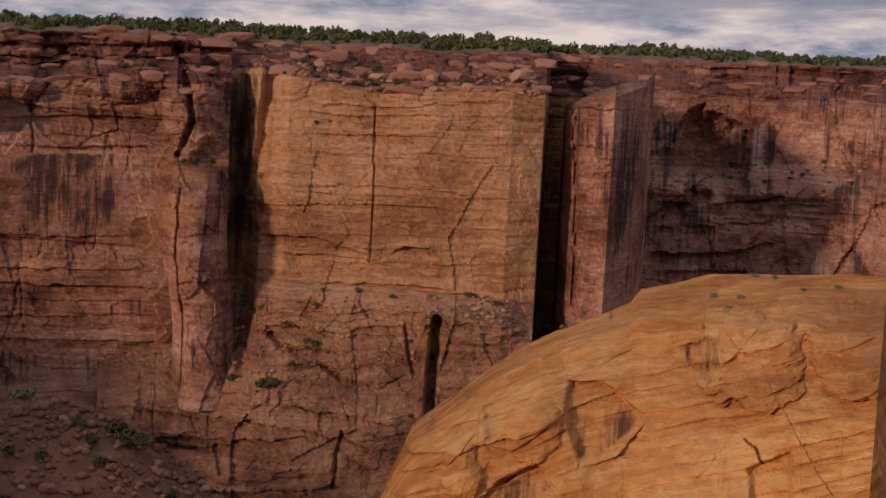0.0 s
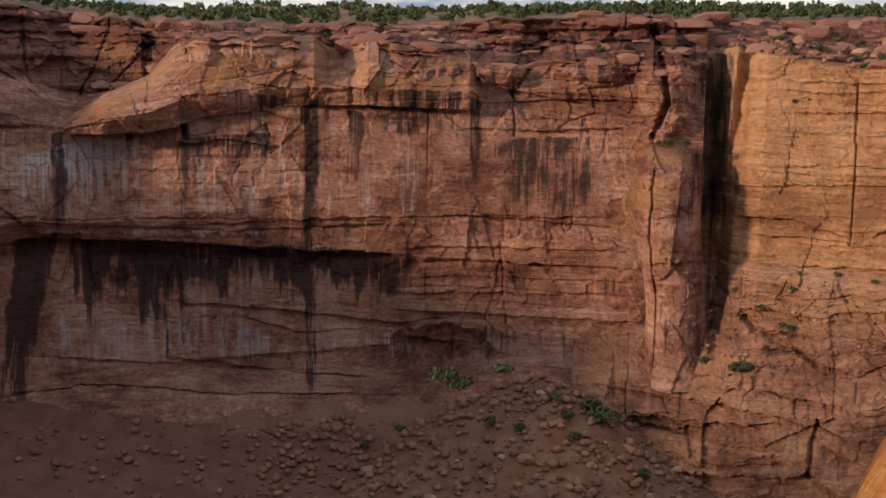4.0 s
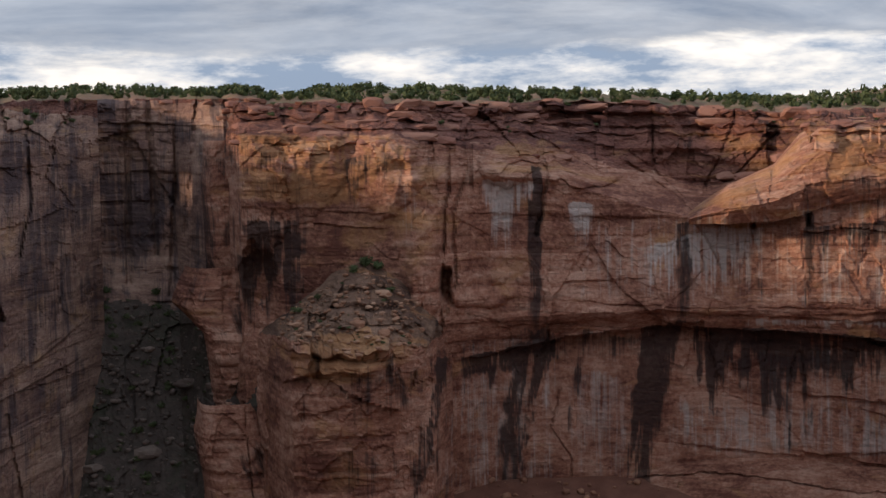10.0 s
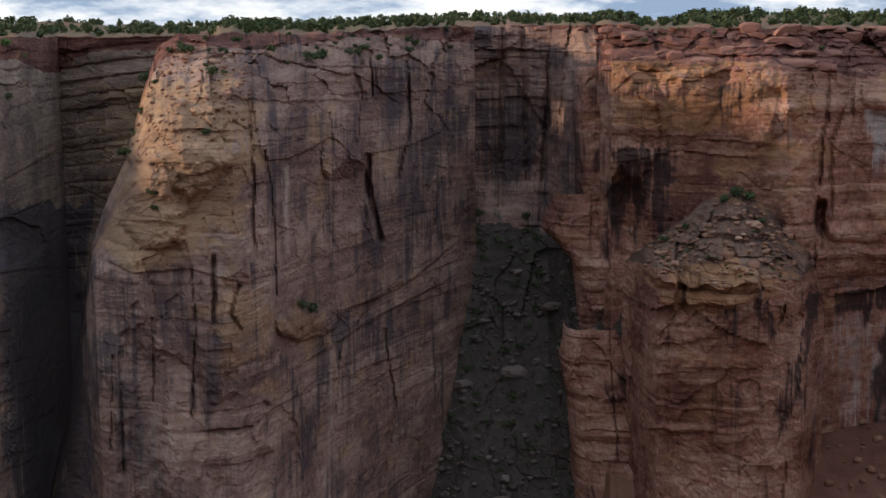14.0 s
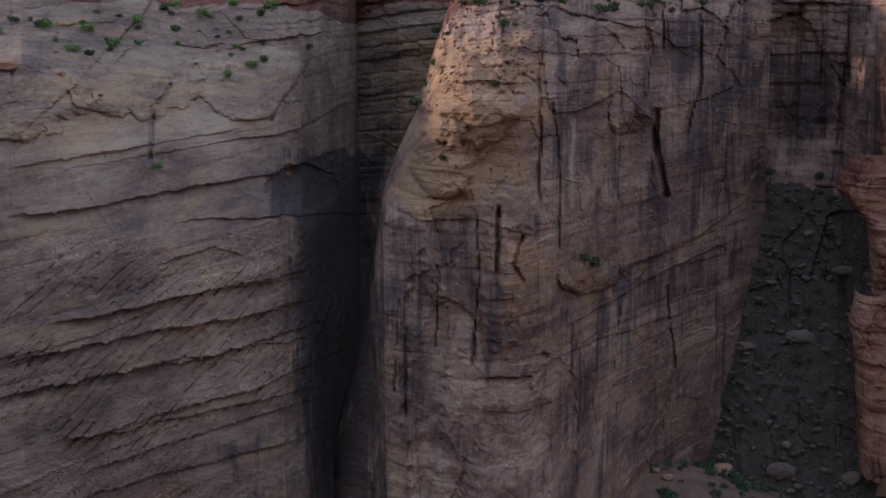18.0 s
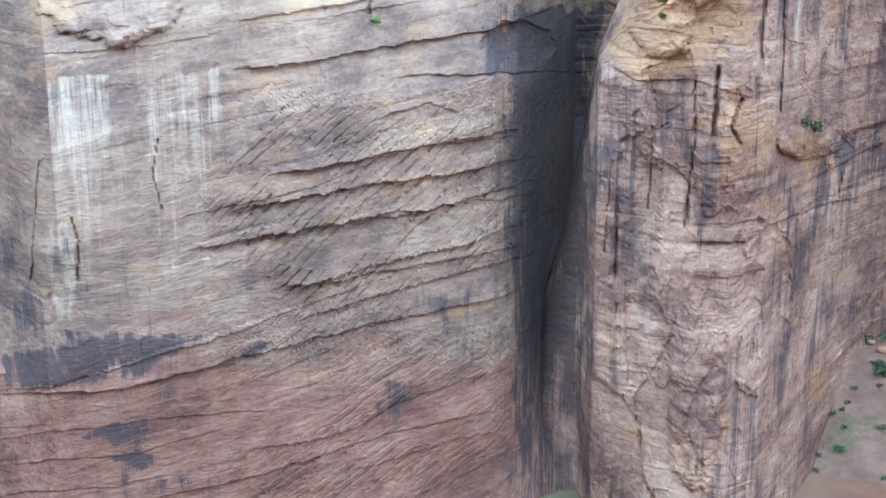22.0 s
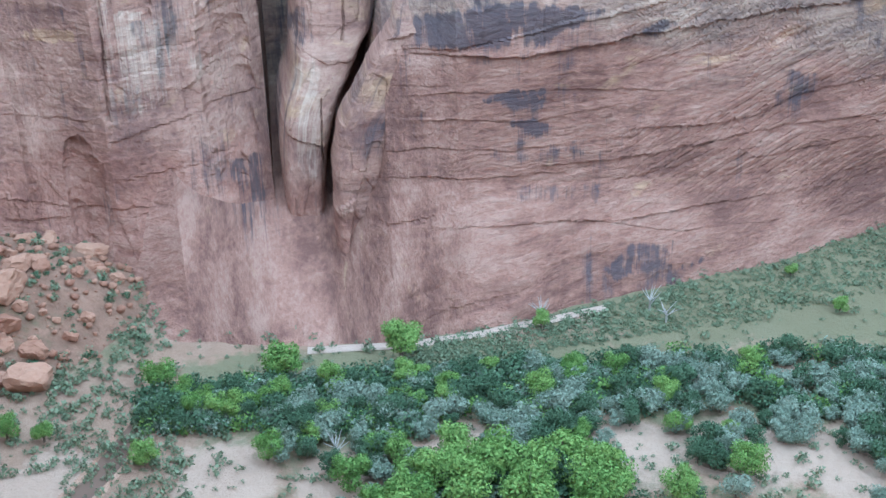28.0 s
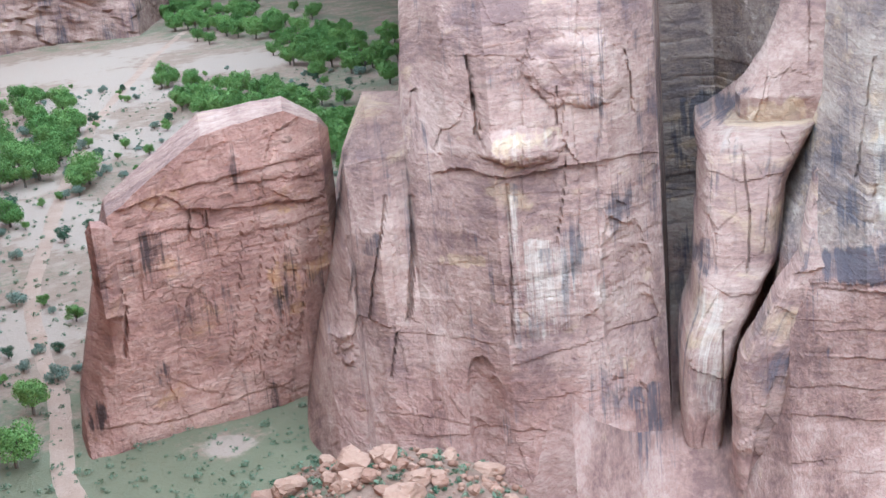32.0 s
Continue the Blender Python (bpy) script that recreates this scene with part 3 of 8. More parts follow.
        # broken faces: tilted flats of several sizes
        for wide, tall, amount in ((22.0, 30.0, 2.4), (9.0, 12.0, 1.5), (3.6, 4.0, 0.75)):
            near_q, off, shade = None, 0.0, 0.0
            gx, gz = s / wide + 0.25 * fbm(s / wide, z / tall, 2, sd + 24), zz / tall + 0.25 * fbm(z / tall, s / wide, 2, sd + 25)
            ix, iz = np.floor(gx), np.floor(gz)
            for ox in (-1, 0, 1):
                for oz in (-1, 0, 1):
                    jx, jz = ix + ox, iz + oz
                    h = lattice(jx, jz, sd + 26)
                    h2, h3, h4, h5 = (h * 57.31) % 1.0, (h * 131.7) % 1.0, (h * 311.9) % 1.0, (h * 733.3) % 1.0
                    ds, dz = gx - jx - h, gz - jz - h2
                    q = ds * ds + dz * dz
                    val = (h3 - 0.5) + 0.9 * (h4 - 0.5) * ds + 0.7 * (h5 - 0.5) * dz
                    ton = (h * 971.3) % 1.0 - 0.5
                    if near_q is None:
                        near_q, off, shade = q, val, ton
                    else:
                        less = q < near_q
                        near_q, off, shade = np.where(less, q, near_q), np.where(less, val, off), np.where(less, ton, shade)
            tone = tone + 0.16 * shade
            out += self.block * amount * gain * off
        line = np.abs(fbm(s / 16, z / 150 + 0.05 * fbm(s / 5, z / 6, 2, sd + 16), 3, sd + 17))
        out -= self.block * 1.3 * gain * sstep(0.02, 0.0, line) * sstep(0.45, 0.6, vnoise(s / 30, z / 22, sd + 19))
        for a, half, depth, top, low, slope in self.cracks:
            da = np.abs(azg - a - slope * (top - el) + 0.12 * fbm(el * 1.3, el * 0 + a, 3, 5))
            out -= depth * sstep(half, half * 0.35, da) * sstep(top + 0.2, top - 0.2, el) * sstep(low - 0.2, low + 0.2, el)
        for a, half, e0, high, depth in self.bulges:
            q = ((azg - a) / half) ** 2 + ((el - e0) / high) ** 2 + 0.55 * fbm(azg * 1.6, el * 1.6, 4, 55)
            out += depth * np.sqrt(np.clip(1 - q, 0, 1))
        out *= sstep(0.0, 0.25, band) * 0.75 + 0.25
        for a0, a1, e0, e1, amount in self.calms:
            wa, we = azg + 0.4 * fbm(azg, el, 3, sd + 54), el + 0.4 * fbm(el, azg, 3, sd + 55)
            out *= 1 - amount * sstep(a0 - .4, a0 + .4, wa) * sstep(a1 + .4, a1 - .4, wa) * sstep(e0 - .4, e0 + .4, we) * sstep(e1 + .4, e1 - .4, we)
        out += self.carve(azg, el, s, z)
        dd = d - out
        lift = 0.3 * fbm(s / 4, d / 4, 4, sd + 11) * gain
        a = np.radians(azg)
        X, Y, Z = -np.sin(a) * dd, np.cos(a) * dd, z + lift
        el = np.degrees(np.arctan2(Z - EYE.z, dd))
        if self.rim:
            RIM.append((az, dd[0], Z[0], dd, Z, band))
        GRIDS[name, sd] = (az, dd, Z, band)
        worn = self.stain + 0.45 * fbm(s / 26, z / 45, 5, sd + 18, 0.6) * (self.stain > 0)
        stain = np.maximum(np.maximum(worn, runs(STAINS_SHADE, azg, el)), coats("varnish_shade", azg, el)) * (1 - coats("bare", azg, el))
        wash = np.maximum(runs(WASHES, azg, el), coats("pale", azg, el))
        ochre = np.maximum(np.maximum(self.gold, runs(GOLDS, azg, el)), coats("ochre", azg, el))
        blush = sstep(*self.blush, band + 0.8 * fbm(s / 40, z / 10, 5, sd + 31)) if self.blush else np.zeros_like(s)
        ochre = ochre * (1 - 0.8 * blush)
        mid_row = dd[len(dd) // 2]
        for _ in range(6):
            mid_row = np.convolve(np.pad(mid_row, 4, "edge"), np.ones(9) / 9, "valid")
        u = np.concatenate([[0], np.cumsum(np.hypot(np.diff(mid_row), mid_row[1:] * np.diff(np.radians(az))))]) + 100 + 0 * s
        lean = np.cumsum(np.concatenate([[0], np.maximum(np.abs(np.diff(dd, axis=0)) - 0.6 * np.abs(np.diff(Z, axis=0)), 0).mean(1)]))[:, None]
        vv = zz - lean
        start = 0
        for piece, limit, *skin in pieces or ((name, 99),):
            stop = int(np.searchsorted(band[:, 0], limit)) + 1
            q = slice(start, min(stop, len(band)))
            me = grid_mesh(piece, X[q], Y[q], Z[q], u[q], vv[q], {"varnish_shade": stain[q], "pale": (wash - 0.45 * blush)[q], "ochre": ochre[q], "blush": blush[q], "tone": (tone + 0 * s)[q]}, False, True)
            if self.cap or self.foot < 90:
                low = (band[q][:-1, :-1] + 0.35 * fbm(s[q][:-1, :-1] / 14, z[q][:-1, :-1] / 9, 4, 66)) < self.cap
                foot = (band[q][:-1, :-1] + 0.2 * fbm(s[q][:-1, :-1] / 9, d[q][:-1, :-1] / 9, 3, 67)) > self.foot
                for m_ in (skin[0] if skin else material, M_CAP, self.foot_mat or M_SOIL):
                    me.materials.append(m_)
                me.polygons.foreach_set("material_index", np.where(foot, 2, low).ravel().astype(np.int32))
            part(piece, me, skin[0] if skin else material, owner, label if piece == name else "")
            start = q.stop - 1


class Pillar(Cliff):
    """A free column: rows of (height angle, left heading, right heading, distance), rounded over to its sides."""

    def at(self, el, left, right, d):
        self.rows.append((el, (d, left, right)))

    def base(self):
        st = sorted(self.rows, key=lambda r: -r[0])
        E = np.array([r[0] for r in st], float)
        n = max(12, int((E[0] - E[-1]) / self.step))
        e = np.linspace(E[0], E[-1], n)[:, None]
        col = lambda k: np.interp(e, E[::-1], np.array([r[1][k] for r in st], float)[::-1])
        front, left, right = col(0), col(1), col(2)
        wide = left - right
        left = left + wide * (0.07 * fbm(e * 0.45, e * 0, 3, self.seed + 50, 0.5) + 0.03 * (lattice(np.floor(e * 0.7), e * 0, self.seed + 51) - 0.5))
        right = right + wide * (0.07 * fbm(e * 0.45, e * 0 + 7, 3, self.seed + 52, 0.5) + 0.03 * (lattice(np.floor(e * 0.6), e * 0, self.seed + 53) - 0.5))
        u = np.linspace(-1, 1, 2 * int(max(16, (left - right).max() / self.step)) // 2 + 24)[None, :]
        round_ = (1 - np.sqrt(np.clip(1 - np.abs(u) ** (2 + 2 * self.square), 0, 1)))
        azg = (left + right) / 2 - u * (left - right) / 2 * (1 - 0.04 * round_)
        azg = azg[:, ::-1]
        d = (front + self.back * round_)[:, ::-1]
        z = EYE.z + front * np.tan(np.radians(e)) + 0 * d
        band = np.interp(e, E[::-1], np.arange(len(E))[::-1].astype(float)) + 0 * d
        return azg.mean(0), azg, d, z, band, len(E), np.mean(front)


RIM, GRIDS, LATE = [], {}, []
# ---------------------------------------------------------------- varnish, wash and painted shade on the walls
# row 8.7 darkens the cleft between column and slab
for row in ((25.1, .33, -1.5, -11.5), (23.4, .28, -2.5, -5.8, .9), (18.3, .3, -1.3, -6.6), (8.7, .8, .5, -11, .75), (35.2, .27, -3.0, -6.6),
            (41.3, .3, -2.0, -6.4), (30.2, .16, -2.6, -6.0, .8), (21.2, .5, -2.6, -4.2, .7), (41.4, .5, -7.4, -15, .95, .17),
            (35.6, .45, -7.0, -14, .95, .22), (39.2, .22, -7.4, -11, .8, .2), (40.5, 4.6, -7.5, -9.0, .6), (30.4, .1, -9, -11, .9), (17.5, 4.5, -10.9, -12.3, .6),
            (52.2, .4, -2.5, -6.6, .7), (53.2, .5, -4, -7, .9), (49.5, .5, -2, -4.4, .35), (47.6, 2.4, -9, -16, .4)):
    dark(*row)
for row in ((65, 2.8, -1, -9.5, .45), (67.4, .5, -1, -7.4, .6), (73.5, 1.5, -7.5, -20, .62), (70.3, 1.3, -10, -24, .45), (62.3, 2.0, -9, -14, .4),
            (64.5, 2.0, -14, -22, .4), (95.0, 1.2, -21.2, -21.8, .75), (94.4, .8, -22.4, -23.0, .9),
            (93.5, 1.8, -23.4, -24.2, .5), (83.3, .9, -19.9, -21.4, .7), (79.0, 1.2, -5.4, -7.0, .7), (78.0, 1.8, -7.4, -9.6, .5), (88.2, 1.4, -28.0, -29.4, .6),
            (98.8, .6, -12, -20, .5), (116, 3.0, -12, -22, .25), (108.8, 1.4, -12.5, -25, .35), (104.8, .7, -17.4, -18.2, .8), (-12.2, .25, -.4, -3, .9),
            # row -7.4 paints shade on the pillar's right side
            (-13.1, .2, -.4, -3, .9), (-16, 2.2, -.2, -2.3, .5), (-7.4, .5, 0, -8, .55), (10.2, .8, -6.8, -9.5, .35)):
    dark(*row)
for row in ((42.6, .55, -1.3, -4.0, 1.1), (39.4, .5, -2.3, -3.7, 1.1), (33.6, 1.6, -3.1, -4.6, 1.0), (32.6, .2, -4, -6.5, .8), (27.5, 1.7, -3.2, -4.0, .6),
            (16.3, .09, -3.5, -6.5, .9), (20.7, 1.9, -3.0, -6.4, .5), (38.6, 1.5, -9.2, -14, .75), (43.6, 1.2, -9.2, -14.5, .6), (30, 4.5, -8.8, -12.5, .6), (22, 2.5, -8.6, -11, .55), (29, 7, -4.4, -6.4, .5), (12.8, 1.2, -3.2, -5.8, .6), (-12.6, .3, -.4, -3, .8), (-11.7, .3, -.4, -3, .8)):
    white(*row)
for row in ((66.9, .2, -3.0, -7.3, .8), (72.6, .8, -12.6, -21, .75), (71.4, 1.5, -23.0, -28, .6), (96.4, .9, -8, -17.4, .85), (92.3, 1.7, -7, -14.6, .7),
            (90.6, .35, -6.8, -10, .95), (94.4, .5, -9, -14, .6), (112.8, .22, -15, -19.6, .95), (111.2, 1.7, -17.2, -21.6, .8), (104.7, .6, -19.5, -25.4, .85),
            (109.0, .8, -21.6, -24.5, .5), (113.0, .9, -20, -26, .4)):
    white(*row)

# rows 71.4 and 46.6 paint sunlit patches in ochre
for row in ((71.4, 3.0, .2, -7.0, 1.0), (68.4, 1.8, -8.5, -15, .5), (66.0, 1.6, -9.4, -11.5, .6), (62.5, 1.6, -1, -6, .35), (64.5, 2.2, -18.5, -22, .35), (82, 4.5, -9.2, -15, .35), (101.8, 2.6, -11.9, -13.8, .8), (3, 5, -8, -11.4, .5), (86, 8, -1.0, -5.4, .55), (96.6, 1.4, -2.6, -6.5, .6),
            (27, 9, 1.0, -3.0, .55), (10.75, 1.9, -2.8, -10, .5), (46.6, 3.2, -.2, -5.5, .5), (48.8, 3.4, -7.4, -9.8, .85), (48, 3, -11, -15, .3), (41.5, 3, .4, -2.4, .45), (14.5, 3.0, .2, -2.4, .35), (112.2, 1.3, -12.6, -13.8, .7), (118.4, 2.0, -10, -14, .3), (58, 2, 1.2, -2.5, .3)):
    golden(*row)
# shade put into colour: cleft rows 74.6 to 77.8, column gaps 100.2, 105.9
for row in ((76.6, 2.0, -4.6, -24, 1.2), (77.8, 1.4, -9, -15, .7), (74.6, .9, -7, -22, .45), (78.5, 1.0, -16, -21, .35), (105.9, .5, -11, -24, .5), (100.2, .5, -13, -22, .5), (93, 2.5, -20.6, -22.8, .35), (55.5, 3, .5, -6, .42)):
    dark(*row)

# drips and patches, wall by wall
curtain("varnish_shade", ((36.0, -7.26), (30.8, -7.44), (26.3, -7.75), (20.4, -7.92)), 1.5, 1.1, 4, 0, 0.4)
curtain("varnish_shade", ((45.0, -8.71), (42.1, -8.15), (39.4, -7.61)), 1.5, 1.15, 4, 0.15, 0.5)
curtain("varnish_shade", ((42.4, -8.07), (40.5, -7.78)), 6.4, 1.1, 2.5, 0.2, 0.7)
curtain("varnish_shade", ((37.1, -7.38), (35.4, -7.22)), 6.6, 1.15, 2.5, 0.17, 0.7)
curtain("varnish_shade", ((35.8, -7.87), (29.5, -8.02)), 3.4, 0.9, 3, 0, 0.2)
curtain("varnish_shade", ((45.5, -8.55), (44.8, -8.57)), 6.0, 1.1, 3, 0.2, 0.8)
curtain("varnish_shade", ((25.5, -2.17), (24.7, -2.18)), 10.5, 1.1, 3, 0, 0.75)
curtain("varnish_shade", ((23.8, -2.07), (22.8, -2.08)), 4.0, 1.1, 3, 0, 0.6)
curtain("varnish_shade", ((21.8, -2.09), (21.1, -2.10)), 2.8, 0.9, 4, 0, 0.4)
curtain("varnish_shade", ((41.5, -0.74), (40.9, -0.75)), 5.6, 1.1, 3, 0, 0.8)
curtain("varnish_shade", ((35.6, -3.07), (35.0, -3.08)), 3.4, 1.1, 3, 0, 0.8)
curtain("varnish_shade", ((30.5, -2.68), (29.9, -2.69)), 3.4, 1.0, 3, 0, 0.7)
curtain("varnish_shade", ((53.6, -2.74), (50.7, -2.71)), 3.4, 1.0, 2.5, 0, 0.5)
curtain("varnish_shade", ((50.4, -0.55), (46.6, 0.29)), 3.0, 0.55, 3, 0, 0.2)
curtain("varnish_shade", ((29.6, -1.07), (25.3, -1.71)), 1.6, 0.6, 5, 0, 0.2)
curtain("varnish_shade", ((23.1, -1.29), (20.4, -1.10)), 2.0, 0.6, 4, 0, 0.3)
curtain("varnish_shade", ((17.9, -3.15), (15.3, -2.95), (12.9, -2.92)), 3.45, 0.62, 4, 0, 0.75)
curtain("varnish_shade", ((21.9, -1.24), (18.3, -1.11)), 2.6, 0.75, 4, 0, 0.5)
curtain("varnish_shade", ((31.2, -3.38), (25.3, -2.83)), 2.2, 0.7, 4, 0, 0.3)
curtain("varnish_shade", ((31.3, -7.61), (24.6, -7.67), (19.5, -8.26)), 2.0, 1.0, 3, 0, 0.5)
# the split pillar's shaded side, darkened by colour
panel("varnish_shade", [(-5.2, 0.41), (-7.9, 0.60), (-8.7, -7.10), (-6.0, -8.06)], 0.5)
curtain("varnish_shade", ((-8.2, -0.51), (-9.8, -0.39)), 2.6, 1.0, 3.2, 0, 0.3)
curtain("pale", ((-8.1, -0.63), (-10.0, -0.49)), 2.6, 0.8, 3.2, 0, 0.3)
curtain("pale", ((44.1, -1.20), (41.0, -1.40)), 2.6, 1.1, 4, 0, 0.35)
curtain("pale", ((40.2, -2.21), (38.6, -2.24)), 1.6, 1.1, 5, 0, 0.3)
curtain("pale", ((37.4, -4.21), (35.0, -3.55), (31.1, -3.21)), 2.6, 1.05, 4.5, 0, 0.25)
curtain("pale", ((29.2, -3.32), (26.5, -3.26)), 0.8, 0.9, 6, 0, 0.3)
curtain("pale", ((34.1, -7.00), (25.6, -7.01)), 0.35, 0.9, 6, 0, 0.4)
curtain("pale", ((35.5, -8.33), (25.8, -8.11)), 1.8, 0.6, 5, 0, 0.1)
curtain("pale", ((47.1, -1.32), (45.9, -1.34)), 4.0, 0.5, 4, 0, 0.3)
panel("pale", [(21.9, -4.22), (18.8, -3.84), (18.5, -6.31), (21.8, -6.78)], 0.42)
panel("pale", [(44.7, -7.93), (40.2, -7.59), (36.4, -7.18), (36.7, -7.38), (40.2, -7.78), (43.6, -8.62)], 0.75, 0.12)
panel("pale", [(39.3, -7.57), (36.9, -7.61), (37.0, -10.17), (40.3, -11.49), (39.8, -8.72)], 0.4)
panel("pale", [(24.4, -3.04), (19.1, -2.80), (19.1, -6.39), (25.1, -6.48)], 0.4)
panel("bare", [(22.4, -3.11), (19.3, -2.91), (19.1, -6.16), (21.9, -6.32)], 0.8)
# sunlit upper wall above the knob, painted in ochre
panel("ochre", [(53.5, 0.87), (50.6, 0.93), (47.0, 0.76), (46.4, -0.64), (47.5, -2.23), (53.6, -1.95)], 0.75)
panel("ochre", [(30.5, 0.79), (24.4, 0.88), (24.7, -0.47), (28.9, -0.97), (30.8, -0.24)], 0.5)
panel("ochre", [(34.5, -2.51), (32.9, -0.90), (30.5, -0.48), (30.2, -2.11), (32.4, -2.89)], 0.5)
# prow's nose: its sunlit patch painted in ochre and cleared of dark coat
panel("ochre", [(73.2, -3.01), (71.8, -0.67), (68.0, -0.82), (67.7, -3.12), (69.7, -5.37), (71.1, -7.38), (73.1, -7.41), (74.6, -6.33)], 1.0)
panel("bare", [(73.2, -3.01), (71.8, -0.67), (68.0, -0.82), (67.7, -3.12), (69.7, -5.37), (71.1, -7.27), (73.1, -7.30), (74.6, -6.33)], 0.9)
panel("varnish_shade", [(74.6, -7.57), (71.1, -7.56), (71.0, -12.61), (75.1, -12.78)], 0.5, 0.7)
panel("pale", [(73.3, -12.47), (71.2, -13.05), (71.3, -15.73), (73.4, -15.35)], 0.6)
curtain("pale", ((67.1, -3.24), (66.6, -3.25)), 4.2, 1.0, 4, 0, 0.8)
panel("varnish_shade", [(67.8, -1.05), (66.4, -0.38), (66.8, -7.30), (67.9, -8.65)], 0.5)
panel("ochre", [(66.3, -0.84), (63.9, -0.17), (64.2, -3.18), (66.3, -6.38)], 0.5)
curtain("varnish_shade", ((66.2, -10.55), (61.9, -8.81)), 7, 0.6, 3, 0.05, 0.3)
curtain("pale", ((66.2, -12.16), (62.9, -11.11)), 5, 0.55, 3, 0.05, 0.2)
panel("varnish_shade", [(62.3, -3.90), (59.5, -3.23), (59.5, -6.27), (62.1, -7.40)], 0.5)
panel("ochre", [(66.6, -9.84), (65.0, -9.20), (64.8, -9.90), (67.1, -11.89)], 0.6)
panel("varnish_shade", [(59.4, 2.32), (53.6, 2.27), (53.6, -3.97), (59.5, -4.17)], 0.55)
curtain("pale", ((97.6, -6.99), (94.4, -7.02)), 9.5, 0.74, 2.6, 0, 0.5)
curtain("pale", ((94.4, -8.82), (90.2, -8.36)), 6.6, 0.70, 2.6, 0, 0.3)
panel("pale", [(97.6, -12.68), (96.7, -12.69), (96.5, -14.32), (96.8, -16.87), (97.8, -16.85)], 1.0, 0.12)
panel("pale", [(94.5, -14.35), (91.8, -13.90), (92.1, -15.30), (94.5, -15.75)], 0.7)
panel("varnish_shade", [(99.9, -17.93), (95.5, -17.37), (91.6, -17.75), (94.6, -19.25), (100.0, -19.21)], 1.5, 0.35)
curtain("varnish_shade", ((99.6, -15.86), (97.5, -17.09), (95.5, -17.25)), 3.4, 0.6, 2, -0.5, 0.5)
panel("varnish_shade", [(97.0, -21.30), (95.6, -20.99), (93.9, -20.90), (94.1, -21.18), (96.6, -21.54)], 1.1, 0.08)
panel("varnish_shade", [(95.6, -22.27), (93.9, -22.25), (93.9, -22.58), (95.6, -22.55)], 1.1, 0.08)
panel("varnish_shade", [(84.4, -20.76), (82.9, -20.11), (82.9, -20.92), (84.1, -21.44)], 0.9)
panel("varnish_shade", [(91.3, -28.32), (90.0, -27.06), (88.2, -27.14), (88.2, -28.05), (90.8, -28.82)], 0.9)
panel("varnish_shade", [(95.7, -24.82), (91.6, -24.76), (91.6, -25.57), (95.5, -25.63)], 0.65)
panel("varnish_shade", [(97.9, -23.12), (96.7, -23.86), (93.6, -24.16), (92.6, -23.25), (94.6, -22.99)], 0.55)
panel("varnish_shade", [(84.9, -12.98), (83.3, -12.82), (83.5, -13.29), (84.7, -13.44)], 0.8, 0.1)
panel("varnish_shade", [(90.1, -18.56), (89.1, -17.97), (88.4, -18.31), (89.4, -18.79)], 0.8, 0.1)
panel("varnish_shade", [(87.9, -28.05), (86.4, -27.43), (86.4, -27.77), (87.7, -28.27)], 0.8, 0.1)
panel("varnish_shade", [(79.3, -5.53), (76.5, -5.57), (77.3, -7.31), (79.4, -7.27)], 1.0, 0.12)
panel("bare", [(90.7, -10.65), (79.1, -9.48), (79.1, -15.62), (90.1, -18.10)], 0.8)
panel("ochre", [(89.2, -11.79), (79.0, -10.38), (79.9, -14.97), (88.2, -17.13)], 0.28)
panel("pale", [(105.0, -19.60), (103.8, -19.68), (104.2, -24.80), (105.5, -24.68)], 0.85)
panel("pale", [(104.5, -13.01), (102.6, -11.62), (100.6, -12.03), (102.5, -13.44), (104.5, -14.26)], 0.6)
panel("varnish_shade", [(105.7, -11.49), (102.4, -11.18), (103.8, -12.48), (104.7, -13.12), (105.5, -13.30)], 0.8)
panel("varnish_shade", [(105.0, -18.11), (104.0, -17.95), (104.0, -18.87), (105.0, -18.80)], 0.7)
# painted shade in the gap between pale column and buttress
panel("varnish_shade", [(105.9, -12.61), (104.8, -14.48), (105.3, -19.47), (106.0, -22.60), (106.6, -21.63)], 0.6)
panel("pale", [(113.6, -12.60), (110.5, -12.38), (110.0, -13.58), (113.0, -14.17)], 0.60, 0.1)
panel("ochre", [(113.6, -12.60), (110.5, -12.38), (110.0, -13.58), (113.0, -14.17)], 0.7, 0.1)
curtain("pale", ((113.0, -14.99), (112.4, -15.04)), 5.0, 0.86, 3, 0, 0.85)
curtain("pale", ((112.6, -16.90), (110.6, -17.04)), 3.6, 0.78, 4, 0, 0.45)
panel("pale", [(113.8, -19.98), (110.7, -19.02), (107.7, -18.49), (109.9, -20.94), (113.4, -21.41)], 0.64)
panel("pale", [(114.4, -21.33), (112.7, -21.46), (113.5, -27.45), (114.7, -27.36)], 0.38)
curtain("pale", ((110.1, -23.48), (108.3, -23.33)), 2.0, 0.70, 3, 0.1, 0.3)
curtain("varnish_shade", ((108.5, -23.32), (106.3, -22.94)), 3.0, 0.8, 4, 0, 0.3)
panel("varnish_shade", [(107.8, -14.31), (106.3, -14.62), (106.7, -16.45)], 0.6)
curtain("varnish_shade", ((112.6, -17.26), (110.8, -17.38)), 1.8, 0.6, 4, 0.0, 0.2)
panel("varnish_shade", [(119.3, -16.16), (118.6, -16.12), (118.7, -17.17), (119.3, -16.87)], 0.8, 0.1)
panel("ochre", [(116.2, -17.18), (114.0, -17.49), (114.1, -17.96), (116.0, -17.67)], 0.8, 0.1)
